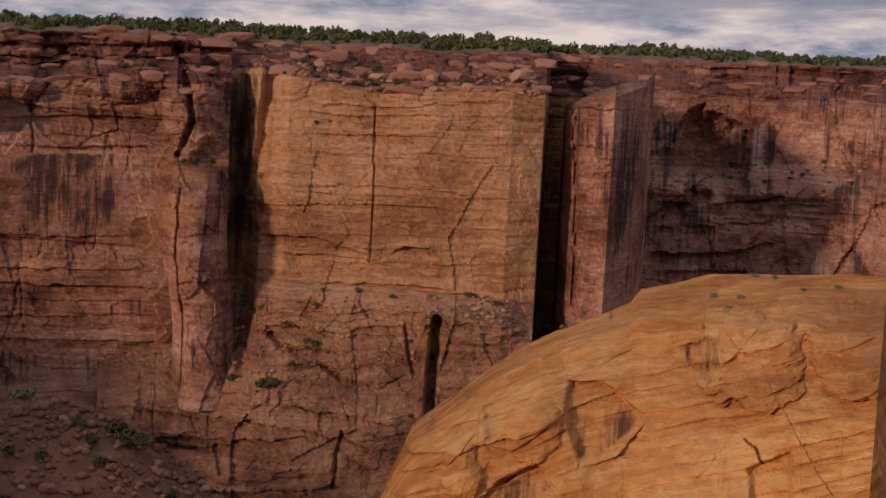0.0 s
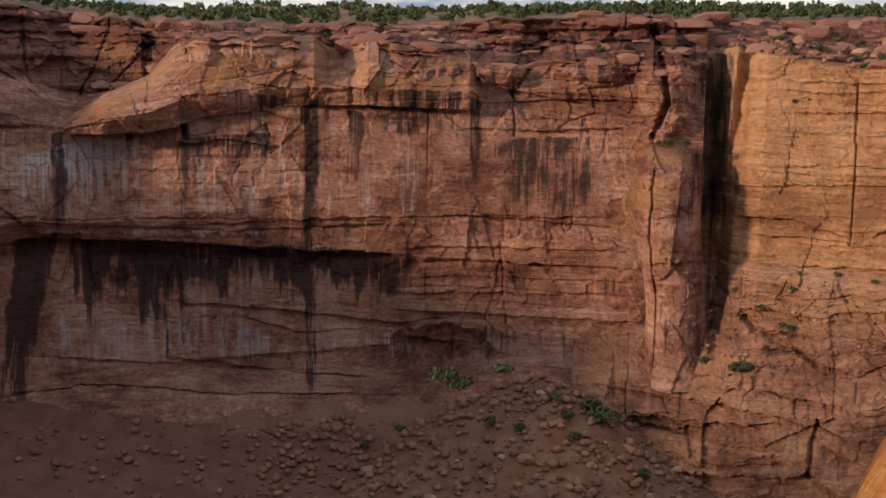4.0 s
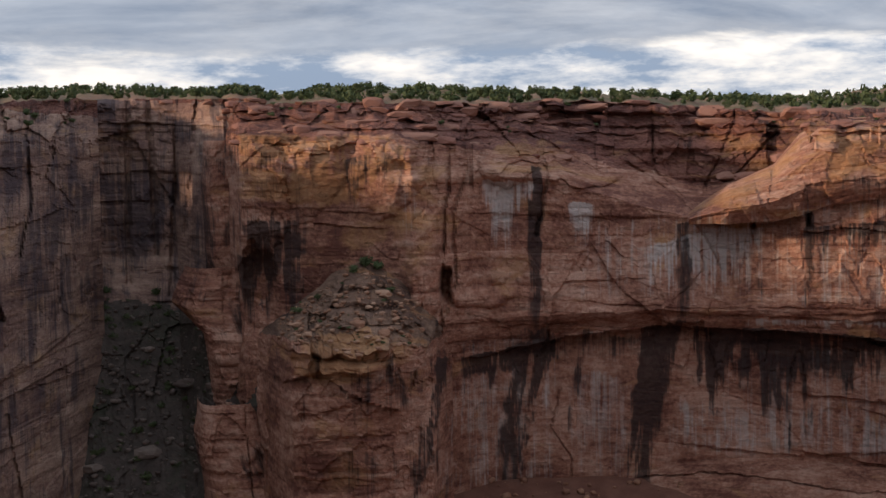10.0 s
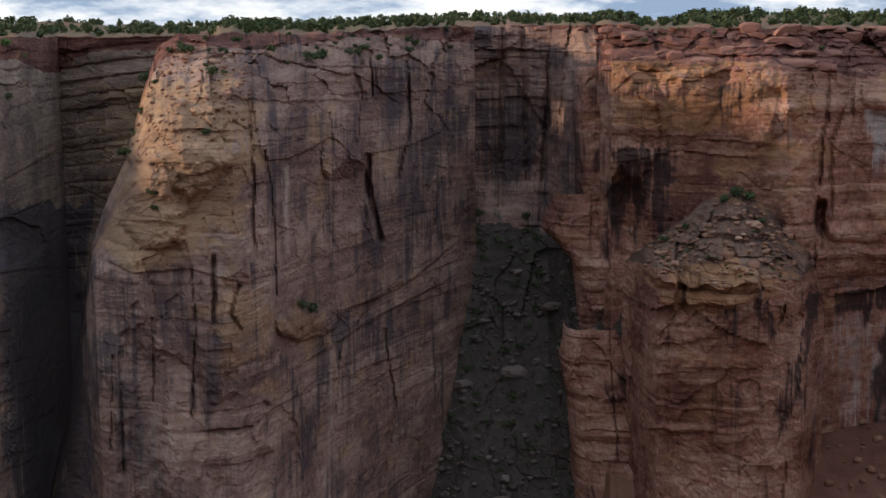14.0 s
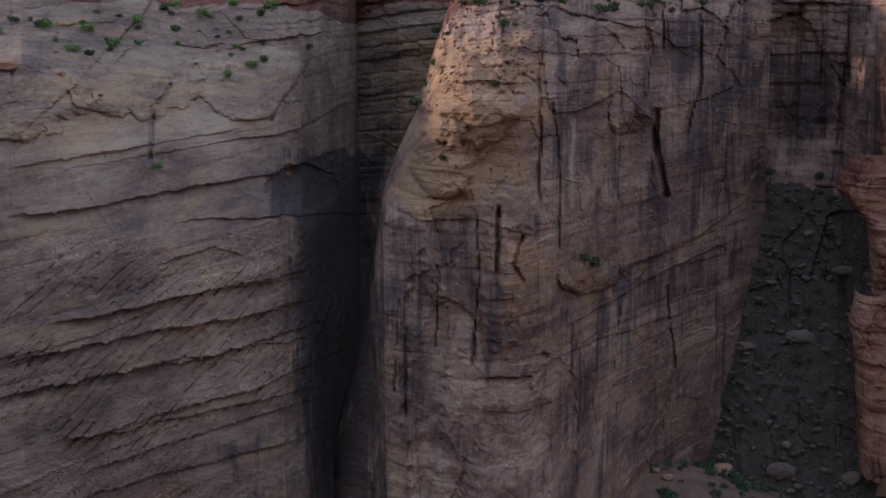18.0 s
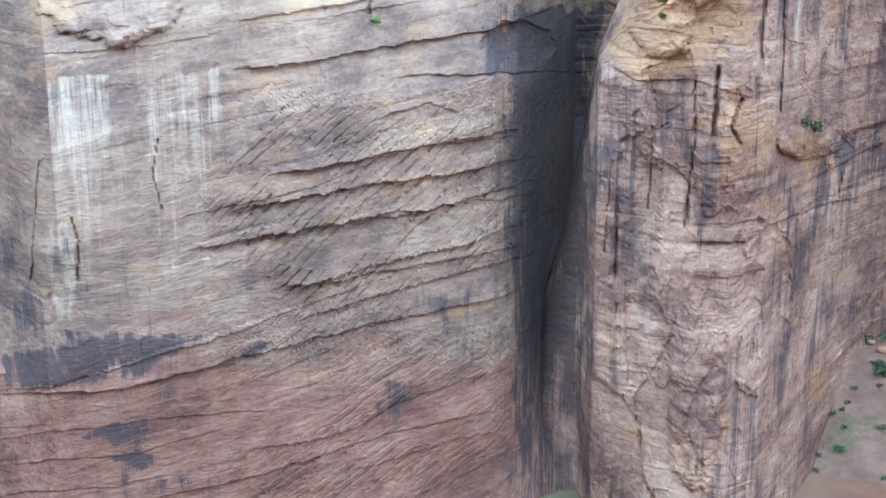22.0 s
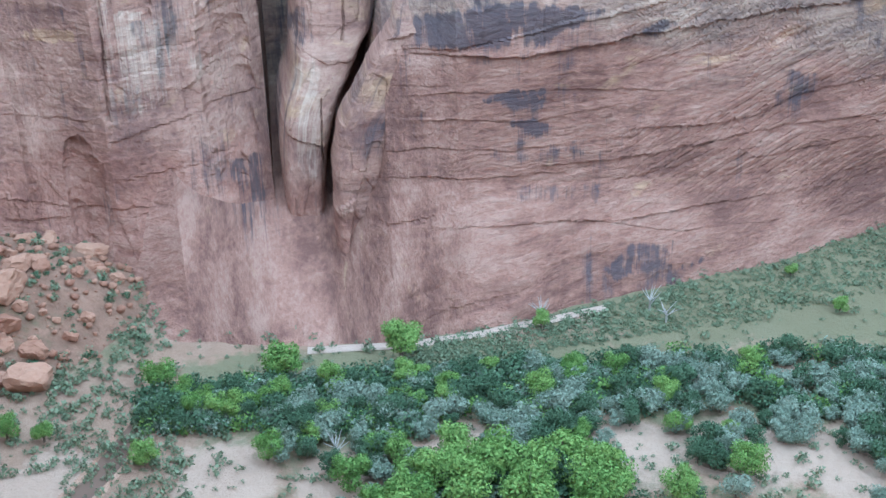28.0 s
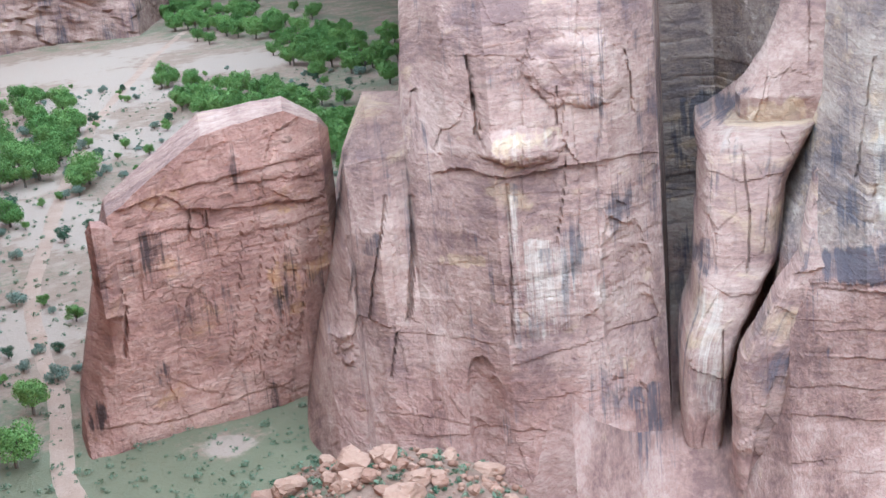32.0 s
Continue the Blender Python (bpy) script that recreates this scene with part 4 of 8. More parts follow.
curtain("varnish_shade", ((113.5, -14.59), (111.4, -14.53)), 1.4, 0.5, 4, 0, 0.3)
panel("ochre", [(123.0, -14.50), (120.4, -14.37), (120.9, -18.27), (122.8, -19.19), (123.7, -17.43)], 0.5)
panel("varnish_shade", [(128.7, -19.88), (127.9, -20.25), (128.5, -21.31), (129.0, -20.98)], 0.6)
panel("varnish_shade", [(131.8, -20.92), (131.0, -21.54), (131.3, -22.40), (132.3, -22.41)], 0.8)
curtain("varnish_shade", ((130.2, -14.57), (124.3, -15.25)), 6, 0.4, 2, 0, 0.3)
panel("pale", [(126.6, -11.05), (122.8, -9.96), (121.2, -10.15), (125.2, -11.01)], 0.5)
panel("pale", [(40.4, -3.10), (29.6, -2.00), (20.4, -2.11), (20.4, -6.34), (40.5, -6.26)], 0.62, 0.5)
panel("pale", [(35.6, -10.19), (28.6, -10.19), (25.6, -11.50), (20.3, -10.89), (20.3, -12.21), (36.1, -12.49)], 0.85, 0.5)
panel("pale", [(44.8, -9.27), (42.6, -8.65), (40.3, -8.25), (40.6, -14.27), (45.6, -14.08)], 0.75, 0.5)
panel("pale", [(30.8, -3.60), (25.1, -2.94), (25.1, -6.48), (30.8, -6.50)], 0.7, 0.5)

# prow's right face: its shade is put into the colour
panel("varnish_shade", [(67.7, -3.63), (60.4, -3.36), (58.8, -6.17), (60.6, -14.36), (68.0, -13.84)], 0.5, 0.8)

# ---------------------------------------------------------------- ground
def floor_height(x, y):
    """Height of the canyon floor: a flat bed with slopes rising to the feet of the walls."""
    az = np.degrees(np.arctan2(-x, y))
    d = np.hypot(x, y)
    h = 0.8 * fbm(x / 40, y / 40, 4, 31) + 0.25 * fbm(x / 7, y / 7, 3, 32)
    # red soil ramps below the alcove and below the slab
    ramp = sstep(250, 345, d) * 30 * sstep(54, 46, az) * sstep(-60, -20, az)
    h = h + ramp
    return h


def polar_sheet(name, az0, az1, d0, d1, n_az, n_d, height, power=1.6):
    a = np.radians(np.linspace(az0, az1, n_az))[None, :]
    d = (d0 + (d1 - d0) * np.linspace(0, 1, n_d) ** power)[:, None]
    X, Y = -np.sin(a) * d, np.cos(a) * d
    return X, Y, height(X, Y)


BARE = ((110, 151, 9), (104, 147, 9), (98, 151, 8), (89, 152, 9), (84, 155, 10), (79, 155, 10), (126.3, 248, 7), (128.5, 740, 32), (127, 830, 30), (129.8, 610, 16), (132.6, 500, 14),
        (131, 430, 24), (135, 340, 26), (127.5, 560, 34), (123.5, 740, 40), (131, 800, 60), (131.5, 560, 40), (129, 680, 50), (133, 460, 30), (122, 560, 20), (96, 184, 3), (92, 188, 3), (87, 172, 4), (82, 176, 4), (118, 158, 8), (121, 156, 8))


def sand_amount(x, y):
    total = np.zeros_like(x)
    for a_, d_, r_ in BARE:
        px, py = -math.sin(radians(a_)) * d_, math.cos(radians(a_)) * d_
        total = np.maximum(total, np.exp(-((x - px) ** 2 + (y - py) ** 2) / (r_ * r_)))
    return total


def soil_amount(x, y):
    az = np.degrees(np.arctan2(-x, y))
    return sstep(70, 58, az) * sstep(-70, -60, az) * sstep(0.25, 0.5, vnoise(x / 9, y / 9, 36) + sstep(66, 58, az))


def green_amount(x, y):
    az = np.degrees(np.arctan2(-x, y))
    d = np.hypot(x, y)
    g = np.full_like(x, -0.1)
    g = g + 0.55 * sstep(102, 92, az) * sstep(70, 76, az) * sstep(178, 192, d)
    g = g + 0.2 * sstep(114, 117, az) * sstep(320, 460, d)
    g = g + 0.22 * sstep(114, 118, az) * sstep(205, 225, d) * sstep(330, 290, d)
    g = g + 0.4 * sstep(74, 78, az) * sstep(114, 110, az) * sstep(138, 146, d) * sstep(186, 176, d)
    g = g + 0.3 * sstep(112, 115, az) * sstep(175, 190, d) * sstep(270, 240, d)
    g = g - 0.35 * sstep(66, 56, az) - 0.5 * sand_amount(x, y)
    return g


X, Y, Z = polar_sheet("ground", -180, 180, 0.2, 4500, 900, 420, floor_height, 2.2)
ground = new("ground", grid_mesh("ground", X, Y, Z, X, Y, {"green": green_amount(X, Y), "soil": soil_amount(X, Y), "sand": sand_amount(X, Y)}))
ground.data.materials.append(M_FLOOR)
tagged(ground, "sandy canyon floor with patches of pale grass", "ground", kind="structure")

# ---------------------------------------------------------------- opposite wall, with its plateau
main = thing("canyon_wall", "tall red sandstone canyon wall streaked with dark varnish", "cliff", kind="structure")

# wall west of the column, with the painted panel and the alcove below the ledge
w = Cliff(3, big=2.2, beds=0.42, block=0.8, step=0.07, cap=2.0, rim=True, foot=7.1, fine=0.6, stain=0.1, gold=0.14)
w.at(9.0, 352, 2.0, 348, 1.0, 338, 0.2, 336, -3, 335, -6.6, 334, -8.5, 334, -11.5, 318, -13.4, 300, -18)
w.at(12, 350, 2.0, 346, 1.0, 337, 0.2, 335, -3, 334, -6.6, 332, -8.5, 332, -11.5, 316, -13.4, 300, -18)
w.at(18, 352, 1.8, 345, 0.6, 334, -0.2, 333, -1.4, 332, -6.6, 334.45, -8.5, 336.25, -12.2, 322, -13.4, 300, -18)
w.at(19, 366, 1.6, 350, 1.0, 335, 0.6, 331, -1.3, 332, -6.6, 335.8, -8.5, 338.05, -12.4, 324, -13.7, 300, -18)
w.at(23, 368, 1.5, 352, 1.1, 338, 0.8, 331, -1.2, 332, -6.6, 337.15, -8.5, 339.85, -12.6, 326, -14, 300, -18)
w.at(24.2, 372, 1.5, 362, 1.0, 352, 0.1, 332, -1.2, 332, -6.6, 337.15, -8.5, 339.85, -12.6, 326, -14, 300, -18)
w.at(25.2, 370, 1.4, 352, 1.0, 338, 0.7, 331, -1.2, 332, -6.6, 337.6, -8.3, 340.3, -12.7, 326, -14, 300, -18)
w.at(30.2, 372, 1.4, 356, 1.0, 338, 0.7, 332, -1.3, 332, -6.6, 338.05, -8.0, 341.2, -12.6, 326, -14.2, 300, -18)
w.at(31.5, 390, 1.4, 384, 0.9, 380, -0.8, 338, -2.6, 332, -6.6, 338.05, -7.8, 341.2, -12.5, 326, -14.2, 300, -18)
w.at(34.3, 408, 1.6, 402, 0.9, 388, -1.6, 340, -2.9, 332, -6.6, 338.05, -7.5, 341.2, -12.6, 326, -14.3, 300, -18)
w.at(36.5, 408, 1.9, 404, 1.2, 392, -1.0, 340, -2.5, 332, -6.6, 337.6, -7.3, 340.3, -13, 326, -14.5, 300, -18)
w.at(40.5, 396, 2.0, 392, 1.2, 352, -0.2, 338, -1.2, 331, -6.8, 336.7, -7.6, 338.05, -14, 326, -15.5, 300, -18)
w.at(43.0, 378, 2.0, 368, 1.4, 345, 0.1, 336, -1.0, 330, -6.9, 334.9, -8.2, 335.8, -14.5, 322, -16, 300, -18)
w.at(45.3, 362, 2.0, 354, 1.4, 334, 0.4, 326, -1.0, 320, -7.0, 322, -8.4, 326, -14.6, 316, -16, 300, -18)
w.at(46.4, 362, 2.0, 350, 1.4, 330, 0.5, 322, -1.0, 316, -7.0, 316, -8.4, 318, -14.6, 310, -16, 300, -18)
w.at(49.5, 364, 2.1, 352, 1.6, 334, 0.7, 330, -1.0, 328, -7.0, 326, -8.4, 326, -14.6, 310, -16, 300, -18)
w.at(53.4, 372, 2.1, 366, 1.7, 344, 0.8, 341, -1.0, 340, -7.0, 335.8, -8.4, 334, -14.6, 310, -16, 300, -18)
w.at(54.2, 400, 2.2, 396, 1.8, 384, 0.8, 380, -1.0, 378, -7.0, 350.2, -8.4, 341.2, -14.6, 330, -16, 310, -18)
w.crack(45.0, .3, 9, -4.9, -6.2)
w.crack(44.8, .10, 1.8, 0, -16, .07)
w.crack(43.9, .1, 2, 1, -1.5)
w.crack(30.3, .1, 3, -2.4, -3.2)
w.crack(32.4, .14, 4, -2.4, -3.3)
for row in ((27.6, 3.0, -0.1, 1.2, 6), (21.4, 2.3, -0.1, 1.1, 6), (38.9, 1.6, -1.0, .6, 5), (42.3, 1.3, -.3, 1.2, 5), (47.4, 1.5, -.6, 2.2, 6), (50.5, 1.4, -.8, 1.6, 4),
            (52.6, 1.2, -1.8, 2.4, 5), (45.9, .8, -4.8, 2.4, 4), (52.8, .9, -5.2, 1.6, -8), (43.6, 1.4, -6.0, .5, 3), (19.6, 2.2, -11.7, 1.0, -8), (17.3, 1.0, -.1, .8, 6), (13.5, 1.6, .2, 1.0, 5), (10.6, 1.1, -.6, 2.4, 7)):
    w.bulges.append(row)
w.ledge(((21.8, -7.56), (17.6, -7.56), (11.4, -7.51)), 0.9)
w.ledge(((21.8, -8.16), (16.2, -8.15), (11.4, -8.20)), 0.8)
w.ledge(((21.7, -8.78), (16.7, -8.76), (11.4, -8.81)), 0.9)
w.ledge(((21.7, -9.45), (16.6, -9.40), (11.4, -9.32)), 0.8)
w.ledge(((21.7, -10.17), (16.8, -10.28), (11.1, -10.42)), 1.8)
w.ledge(((21.7, -11.19), (19.5, -11.54), (17.2, -11.72)), 3.0, 2, 3)
w.ledge(((18.3, -12.27), (14.2, -12.44), (10.7, -12.08)), 0.8)
w.ledge(((31.2, -6.83), (24.6, -6.47), (18.6, -6.26), (11.1, -6.68)), 1.0)
w.ledge(((26.9, -7.97), (20.0, -8.04), (11.5, -8.29)), 1.0)
w.ledge(((31.3, -9.84), (25.7, -10.26), (21.6, -10.73), (18.5, -10.35)), 1.2)
w.ledge(((31.3, -12.07), (26.9, -12.64), (21.8, -13.04)), 1.2)
w.ledge(((44.8, -7.30), (40.2, -7.13), (36.0, -6.60), (28.5, -6.98), (20.4, -6.63)), 1.2)
w.ledge(((45.0, -8.75), (42.1, -8.15), (39.4, -7.61), (36.2, -7.25), (30.8, -7.44), (26.3, -7.75), (20.4, -7.92)), 4.5, 1.2, 3)
w.ledge(((40.7, -6.18), (35.5, -6.47), (28.5, -6.47), (20.4, -6.57)), 0.7)
w.ledge(((40.4, -5.49), (36.7, -5.28)), 0.8)
w.ledge(((53.8, -2.05), (50.3, -2.29), (46.9, -2.57)), 0.8)
w.ledge(((44.6, -2.49), (40.1, -2.68), (35.9, -2.81)), 0.6)
w.ledge(((36.1, -11.92), (30.9, -12.38), (26.3, -12.02), (20.3, -11.55)), 1.2)
w.ledge(((39.0, -13.59), (34.2, -13.10), (28.6, -13.60), (20.3, -13.69)), 1.4)
w.ledge(((28.6, -10.31), (25.6, -11.17), (20.3, -10.78)), 0.6)
w.ledge(((53.8, -3.40), (50.7, -2.83), (47.1, -3.21)), 0.7)
w.ledge(((47.0, 0.76), (44.3, 0.48), (41.5, 0.77), (38.7, -0.79), (37.3, -0.70)), 1.6)
w.ledge(((41.0, 1.00), (36.3, 1.14), (31.2, 0.46)), 1.0)
w.ledge(((53.2, 1.65), (48.6, 0.97), (44.7, 1.53), (38.6, 1.58), (30.8, 1.26)), 2.0)
w.ledge(((51.7, 2.24), (46.5, 1.95), (41.2, 2.05), (35.4, 1.80), (28.9, 1.83)), 1.6)
w.ledge(((31.1, -0.09), (27.3, -0.52), (24.0, 0.60), (19.7, 0.24)), 1.6)
w.ledge(((24.0, -1.32), (18.7, -0.78), (13.6, -1.59)), 1.5)
w.ledge(((19.2, -2.68), (15.4, -2.71), (11.7, -2.46)), 1.2)
w.ledge(((18.6, -6.26), (15.3, -6.23), (12.3, -6.21)), 1.0)
w.groove(((44.1, 0.82), (44.1, -0.69), (44.7, -2.76), (44.6, -5.33), (45.0, -6.71)), 0.12, 1.6)
w.groove(((53.6, 0.64), (53.7, -1.15), (54.7, -2.25)), 0.3, 4)
w.groove(((41.0, 0.65), (40.8, -1.45), (41.2, -3.55)), 0.12, 2)
w.groove(((40.3, -9.87), (40.7, -11.48), (39.9, -12.65), (39.9, -14.29)), 0.05, 1)
w.groove(((24.0, 0.31), (24.3, -0.59), (23.1, -0.84)), 0.2, 4)
w.groove(((37.5, -0.58), (35.4, -2.02), (34.7, -2.85)), 0.1, 2)
w.groove(((36.5, 1.49), (36.4, -0.84), (34.7, -2.50)), 0.08, 1.5)
w.groove(((33.1, 1.07), (34.0, -0.88), (34.6, -2.50)), 0.08, 1.5)
w.groove(((31.2, 0.80), (32.9, -0.90), (34.4, -2.39)), 0.08, 1.5)
w.groove(((10.8, 0.43), (10.5, -1.38), (11.0, -2.79)), 0.2, 4)
w.groove(((16.8, -0.67), (16.7, -2.92)), 0.07, 1.2)
w.ledge(((9.5, 1.6), (20, 1.25), (30, 1.1), (40, 1.6), (53, 1.8)), 2.2, 1.2, 2.0)
w.ledge(((10, 1.15), (18, 0.8), (29, 0.75), (38, 1.0), (46, 1.3), (53, 1.4)), 2.4, 1.2, 2.0)
w.ledge(((12, 0.75), (22, 0.45), (36, 0.6), (45, 0.9), (53, 1.0)), 1.8, 1.2, 2.0)
w.calm(35.5, 44.5, -15, -8.2, .75)
w.calm(19, 35, -13, -9.5, .5)
w.calm(12.8, 24.5, -6.4, -3.0, .7)
w.calm(46.3, 51.5, -4.0, -0.6, .5)
w.build(main, M_RED, "face", (3.5, 4.0, 2.2, .8, .8, 1, .45, .6, .5), pieces=(("caprock", 2.0), ("face", 4.0), ("alcove", 6.0), ("alcove_floor", 99)))

# the rounded bluff beside the bowl
w = Cliff(35, big=2.4, beds=0.5, block=0.8, step=0.07, stain=0.0, tilt=0.12, gold=0.35)
w.at(18.2, 352, 0.3, 342, -0.1, 334, -0.6, 330, -1.2, 330.5, -1.9)
w.at(18.6, 350, 0.9, 340, 0.5, 330, -0.2, 327, -1.2, 329, -1.9)
w.at(22.8, 350, 1.0, 338, 0.8, 329, 0.1, 326, -1.1, 329, -1.8)
w.at(23.4, 356, 0.6, 350, 0.2, 340, -0.3, 329, -1.1, 330, -1.8)
w.at(24.4, 356, 0.5, 350, 0.1, 338, -0.4, 328, -1.1, 330, -1.8)
w.at(25.0, 350, 1.0, 338, 0.8, 329, 0.0, 326, -1.1, 329, -1.8)
w.at(29.6, 350, 1.0, 338, 0.8, 328, -0.1, 325, -1.4, 328, -2.4)
w.at(30.6, 352, 0.5, 340, 0.2, 328, -0.8, 325, -1.8, 328, -2.8)
w.at(31.6, 354, -0.7, 342, -0.9, 328, -1.5, 324, -2.2, 328, -3.0)
w.at(33.4, 356, -1.5, 344, -1.6, 330, -2.0, 325, -2.5, 328, -3.1)
w.at(35.0, 354, -2.6, 346, -2.65, 336, -2.8, 330, -2.9, 331, -3.1)
w.build(main, M_RED, "bluff", label="rounded orange bluff above the wall")

# the golden slab with its rubble shoulder and the sloping bench below it
w = Cliff(5, big=1.4, beds=0.3, block=0.3, step=0.07, cap=1.75, rim=True, stain=0.0)
w.at(-5.6, 402, 2.0, 402, 1.2, 402, 0.2, 402, -8.4, 402, -9.5, 400, -12, 396, -17, 390, -22)
w.at(-4.05, 402, 2.0, 402, 1.2, 402, 0.2, 402, -8.4, 402, -9.5, 400, -12, 396, -17, 390, -22)
w.at(-3.9, 370, 2.0, 360, 1.2, 338, 0.2, 334, -8.3, 330, -8.8, 318, -9.4, 312, -13, 296, -22)
w.at(-2.6, 370, 2.0, 358, 1.2, 334, 0.4, 329, -8.1, 322, -8.7, 312, -9.2, 308, -13, 294, -22)
w.at(0.6, 370, 1.9, 358, 1.0, 333, 0.2, 328, -8.0, 316, -8.8, 310, -9.0, 305, -13.4, 292, -22)
w.at(0.9, 370, 1.9, 358, 1.0, 333, 0.2, 328, -8.0, 318, -9.4, 314, -11, 304, -14, 292, -22)
w.at(3.0, 370, 1.9, 358, 1.0, 334, 0.0, 328, -7.9, 320, -9.3, 312, -11.4, 300, -14.6, 290, -22)
w.at(6.6, 370, 1.9, 356, 1.2, 335, 0.6, 329, -7.7, 321, -9.6, 312, -11.8, 298, -15, 288, -22)
w.at(7.8, 368, 1.9, 354, 1.3, 340, 0.6, 332, -7.7, 322, -10, 312, -12.0, 298, -15.2, 288, -22)
w.at(8.6, 366, 1.9, 360, 1.3, 352, 0.6, 344, -7.7, 326, -10.4, 314, -12.2, 300, -15.4, 288, -22)
w.at(9.4, 360, 1.9, 354, 1.2, 345, 0.4, 338, -7.7, 330, -10.8, 316, -12.5, 302, -15.8, 288, -22)
w.at(14, 360, 1.9, 354, 1.2, 346, 0.4, 340, -7.7, 334, -11.2, 318, -13, 302, -16.4, 286, -22)
w.ledge(((7.8, -5.96), (5.4, -5.97), (3.0, -6.65)), 1.6)
w.ledge(((7.0, -6.69), (4.9, -6.71), (2.5, -6.80)), 1.2)
w.ledge(((2.3, -6.60), (1.6, -6.22), (0.6, -6.23), (0.2, -6.63)), 1.8, 2, 3)
w.ledge(((5.8, -7.87), (1.0, -7.82), (-1.3, -8.01), (-3.6, -8.65)), 1.2)
w.ledge(((7.5, -3.84), (4.2, -3.78), (1.4, -3.76), (-3.1, -4.12)), 0.5)
w.ledge(((6.1, -2.47), (2.4, -2.56), (-2.7, -2.53)), 0.4)
w.ledge(((3.1, -5.30), (-1.1, -5.33), (-3.4, -5.31)), 0.5)
w.ledge(((6.5, -0.41), (3.2, -0.53), (-2.1, 0.01)), 0.6)
w.ledge(((8.1, -9.49), (4.2, -9.84), (0.9, -9.36)), 1.2)
w.ledge(((6.5, -10.92), (4.6, -11.50), (2.4, -12.05), (1.2, -11.49)), 1.5)
w.ledge(((12.6, -13.07), (8.8, -13.49), (5.4, -13.88), (1.2, -14.87)), 2.0)
w.ledge(((12.0, -14.43), (9.6, -14.71), (5.4, -14.16), (1.4, -15.92)), 1.8)
w.ledge(((10.8, -16.11), (7.6, -16.55), (4.3, -16.12), (2.0, -17.11)), 1.8)
w.ledge(((10.4, -17.57), (6.6, -17.64), (2.7, -18.08)), 1.2)
w.ledge(((6.9, -12.81), (4.0, -13.21), (1.1, -13.58)), 1.6)
w.groove(((7.4, 0.68), (7.6, -2.33), (8.0, -6.09), (8.1, -9.61), (8.2, -11.48)), 0.4, 5)
w.groove(((3.1, -0.40), (3.0, -3.19), (3.0, -6.93)), 0.07, 1)
w.groove(((0.1, -9.18), (0.2, -11.41), (0.2, -13.04)), 0.3, 7)
w.groove(((9.2, -14.67), (8.9, -15.80)), 0.12, 2)
w.groove(((3.9, -14.02), (4.2, -16.35)), 0.12, 2)
w.groove(((7.1, -10.02), (5.8, -10.88), (4.1, -11.70)), 0.18, 3)
w.groove(((1.4, -9.63), (1.0, -11.47)), 0.12, 2)
w.build(main, M_SLAB, "slab", (4, 4.5, 1.4, 1.0, 3.0, 3.0, 2.6, 2), label="smooth golden slab above a rubble bench", pieces=(("shoulder", 2.0), ("slab", 3.0), ("bench", 99, M_BENCH)))

# the rounded column in front of the wall, with its shoulder
w = Pillar(8, back=13, big=1.2, beds=0.25, block=1.0, square=0.3)
for row in ((-2.8, 11.0, 10.0, 337), (-3.3, 11.6, 9.5, 327), (-4.2, 11.8, 9.1, 321), (-5.6, 11.7, 8.9, 318), (-7.0, 11.6, 8.8, 317), (-9.0, 11.3, 8.6, 318), (-10.4, 11.1, 8.5, 317), (-13.2, 11.2, 8.2, 311)):
    w.at(*row)
w.ledge(((8.8, -7.9), (11.5, -8.1)), .8)
w.ledge(((8.8, -5.9), (11.5, -6.2)), .6)
w.groove(((10.9, -4.2), (11.0, -7.0), (10.7, -9.2)), .08, 1.2)
w.build(main, M_RED, "column", label="rounded sandstone column")

# the split pillar beyond the dark cleft
w = Cliff(9, big=1.4, beds=0.4, block=0.8)
w.at(-4.7, 400, 0.0, 400, -.1, 400, -4, 400, -9.5, 396, -20)
w.at(-4.85, 352, -0.1, 350, -.3, 352, -4, 352, -9.5, 342, -20)
w.at(-5.4, 345, 0.3, 340, 0.1, 340, -4, 339, -9.5, 330, -20)
w.at(-6.75, 350, 0.9, 338, 0.4, 336, -4, 335, -9.2, 328, -20)
w.at(-8.0, 385, 1.2, 370, 0.9, 365, -4, 362, -7.6, 352, -20)
w.at(-8.3, 430, 1.5, 420, 0.9, 415, -4, 410, -7.6, 400, -20)
w.groove(((-5.1, 0.40), (-5.4, -3.94), (-5.5, -8.10)), 0.12, 3)
w.groove(((-4.1, 0.11), (-4.7, -3.99), (-4.9, -8.16)), 0.1, 2)
w.ledge(((-4.6, -0.09), (-7.7, -0.09)), 0.8)
w.build(main, M_RED, "pillar", label="tall split pillar beside a dark cleft")

# far wall beyond the pillar
far = thing("far_canyon_wall", "distant red sandstone wall in two tiers", "cliff", kind="structure")
w = Cliff(11, big=3, beds=0.7, block=1.0, cap=1.6, rim=True)
for az_ in (-60, -40, -24, -17.5, -14, -11.5, -10, -8, -4):
    k = 6 * math.sin(az_ * 0.9)
    w.at(az_, 492, 2.0, 484 + k, 1.2, 476 + k, 0.4, 474 + k, -1.9, 456 + k, -3.0, 452, -5.0, 440, -8, 400, -13)
w.ledge(((-8.3, -3.69), (-11.0, -3.68), (-13.7, -3.21)), 2.5)
w.ledge(((-8.4, -4.83), (-13.8, -4.21)), 1.5)
w.ledge(((-8.5, -5.85), (-11.2, -5.71), (-13.9, -4.98)), 2.5)
w.ledge(((-9.7, 0.61), (-13.3, 0.97)), 1.5)
w.ledge(((-8.8, -6.63), (-12.6, -6.36)), 2)
w.bulges.append((-10.6, 1.7, -1.7, 1.9, -16))
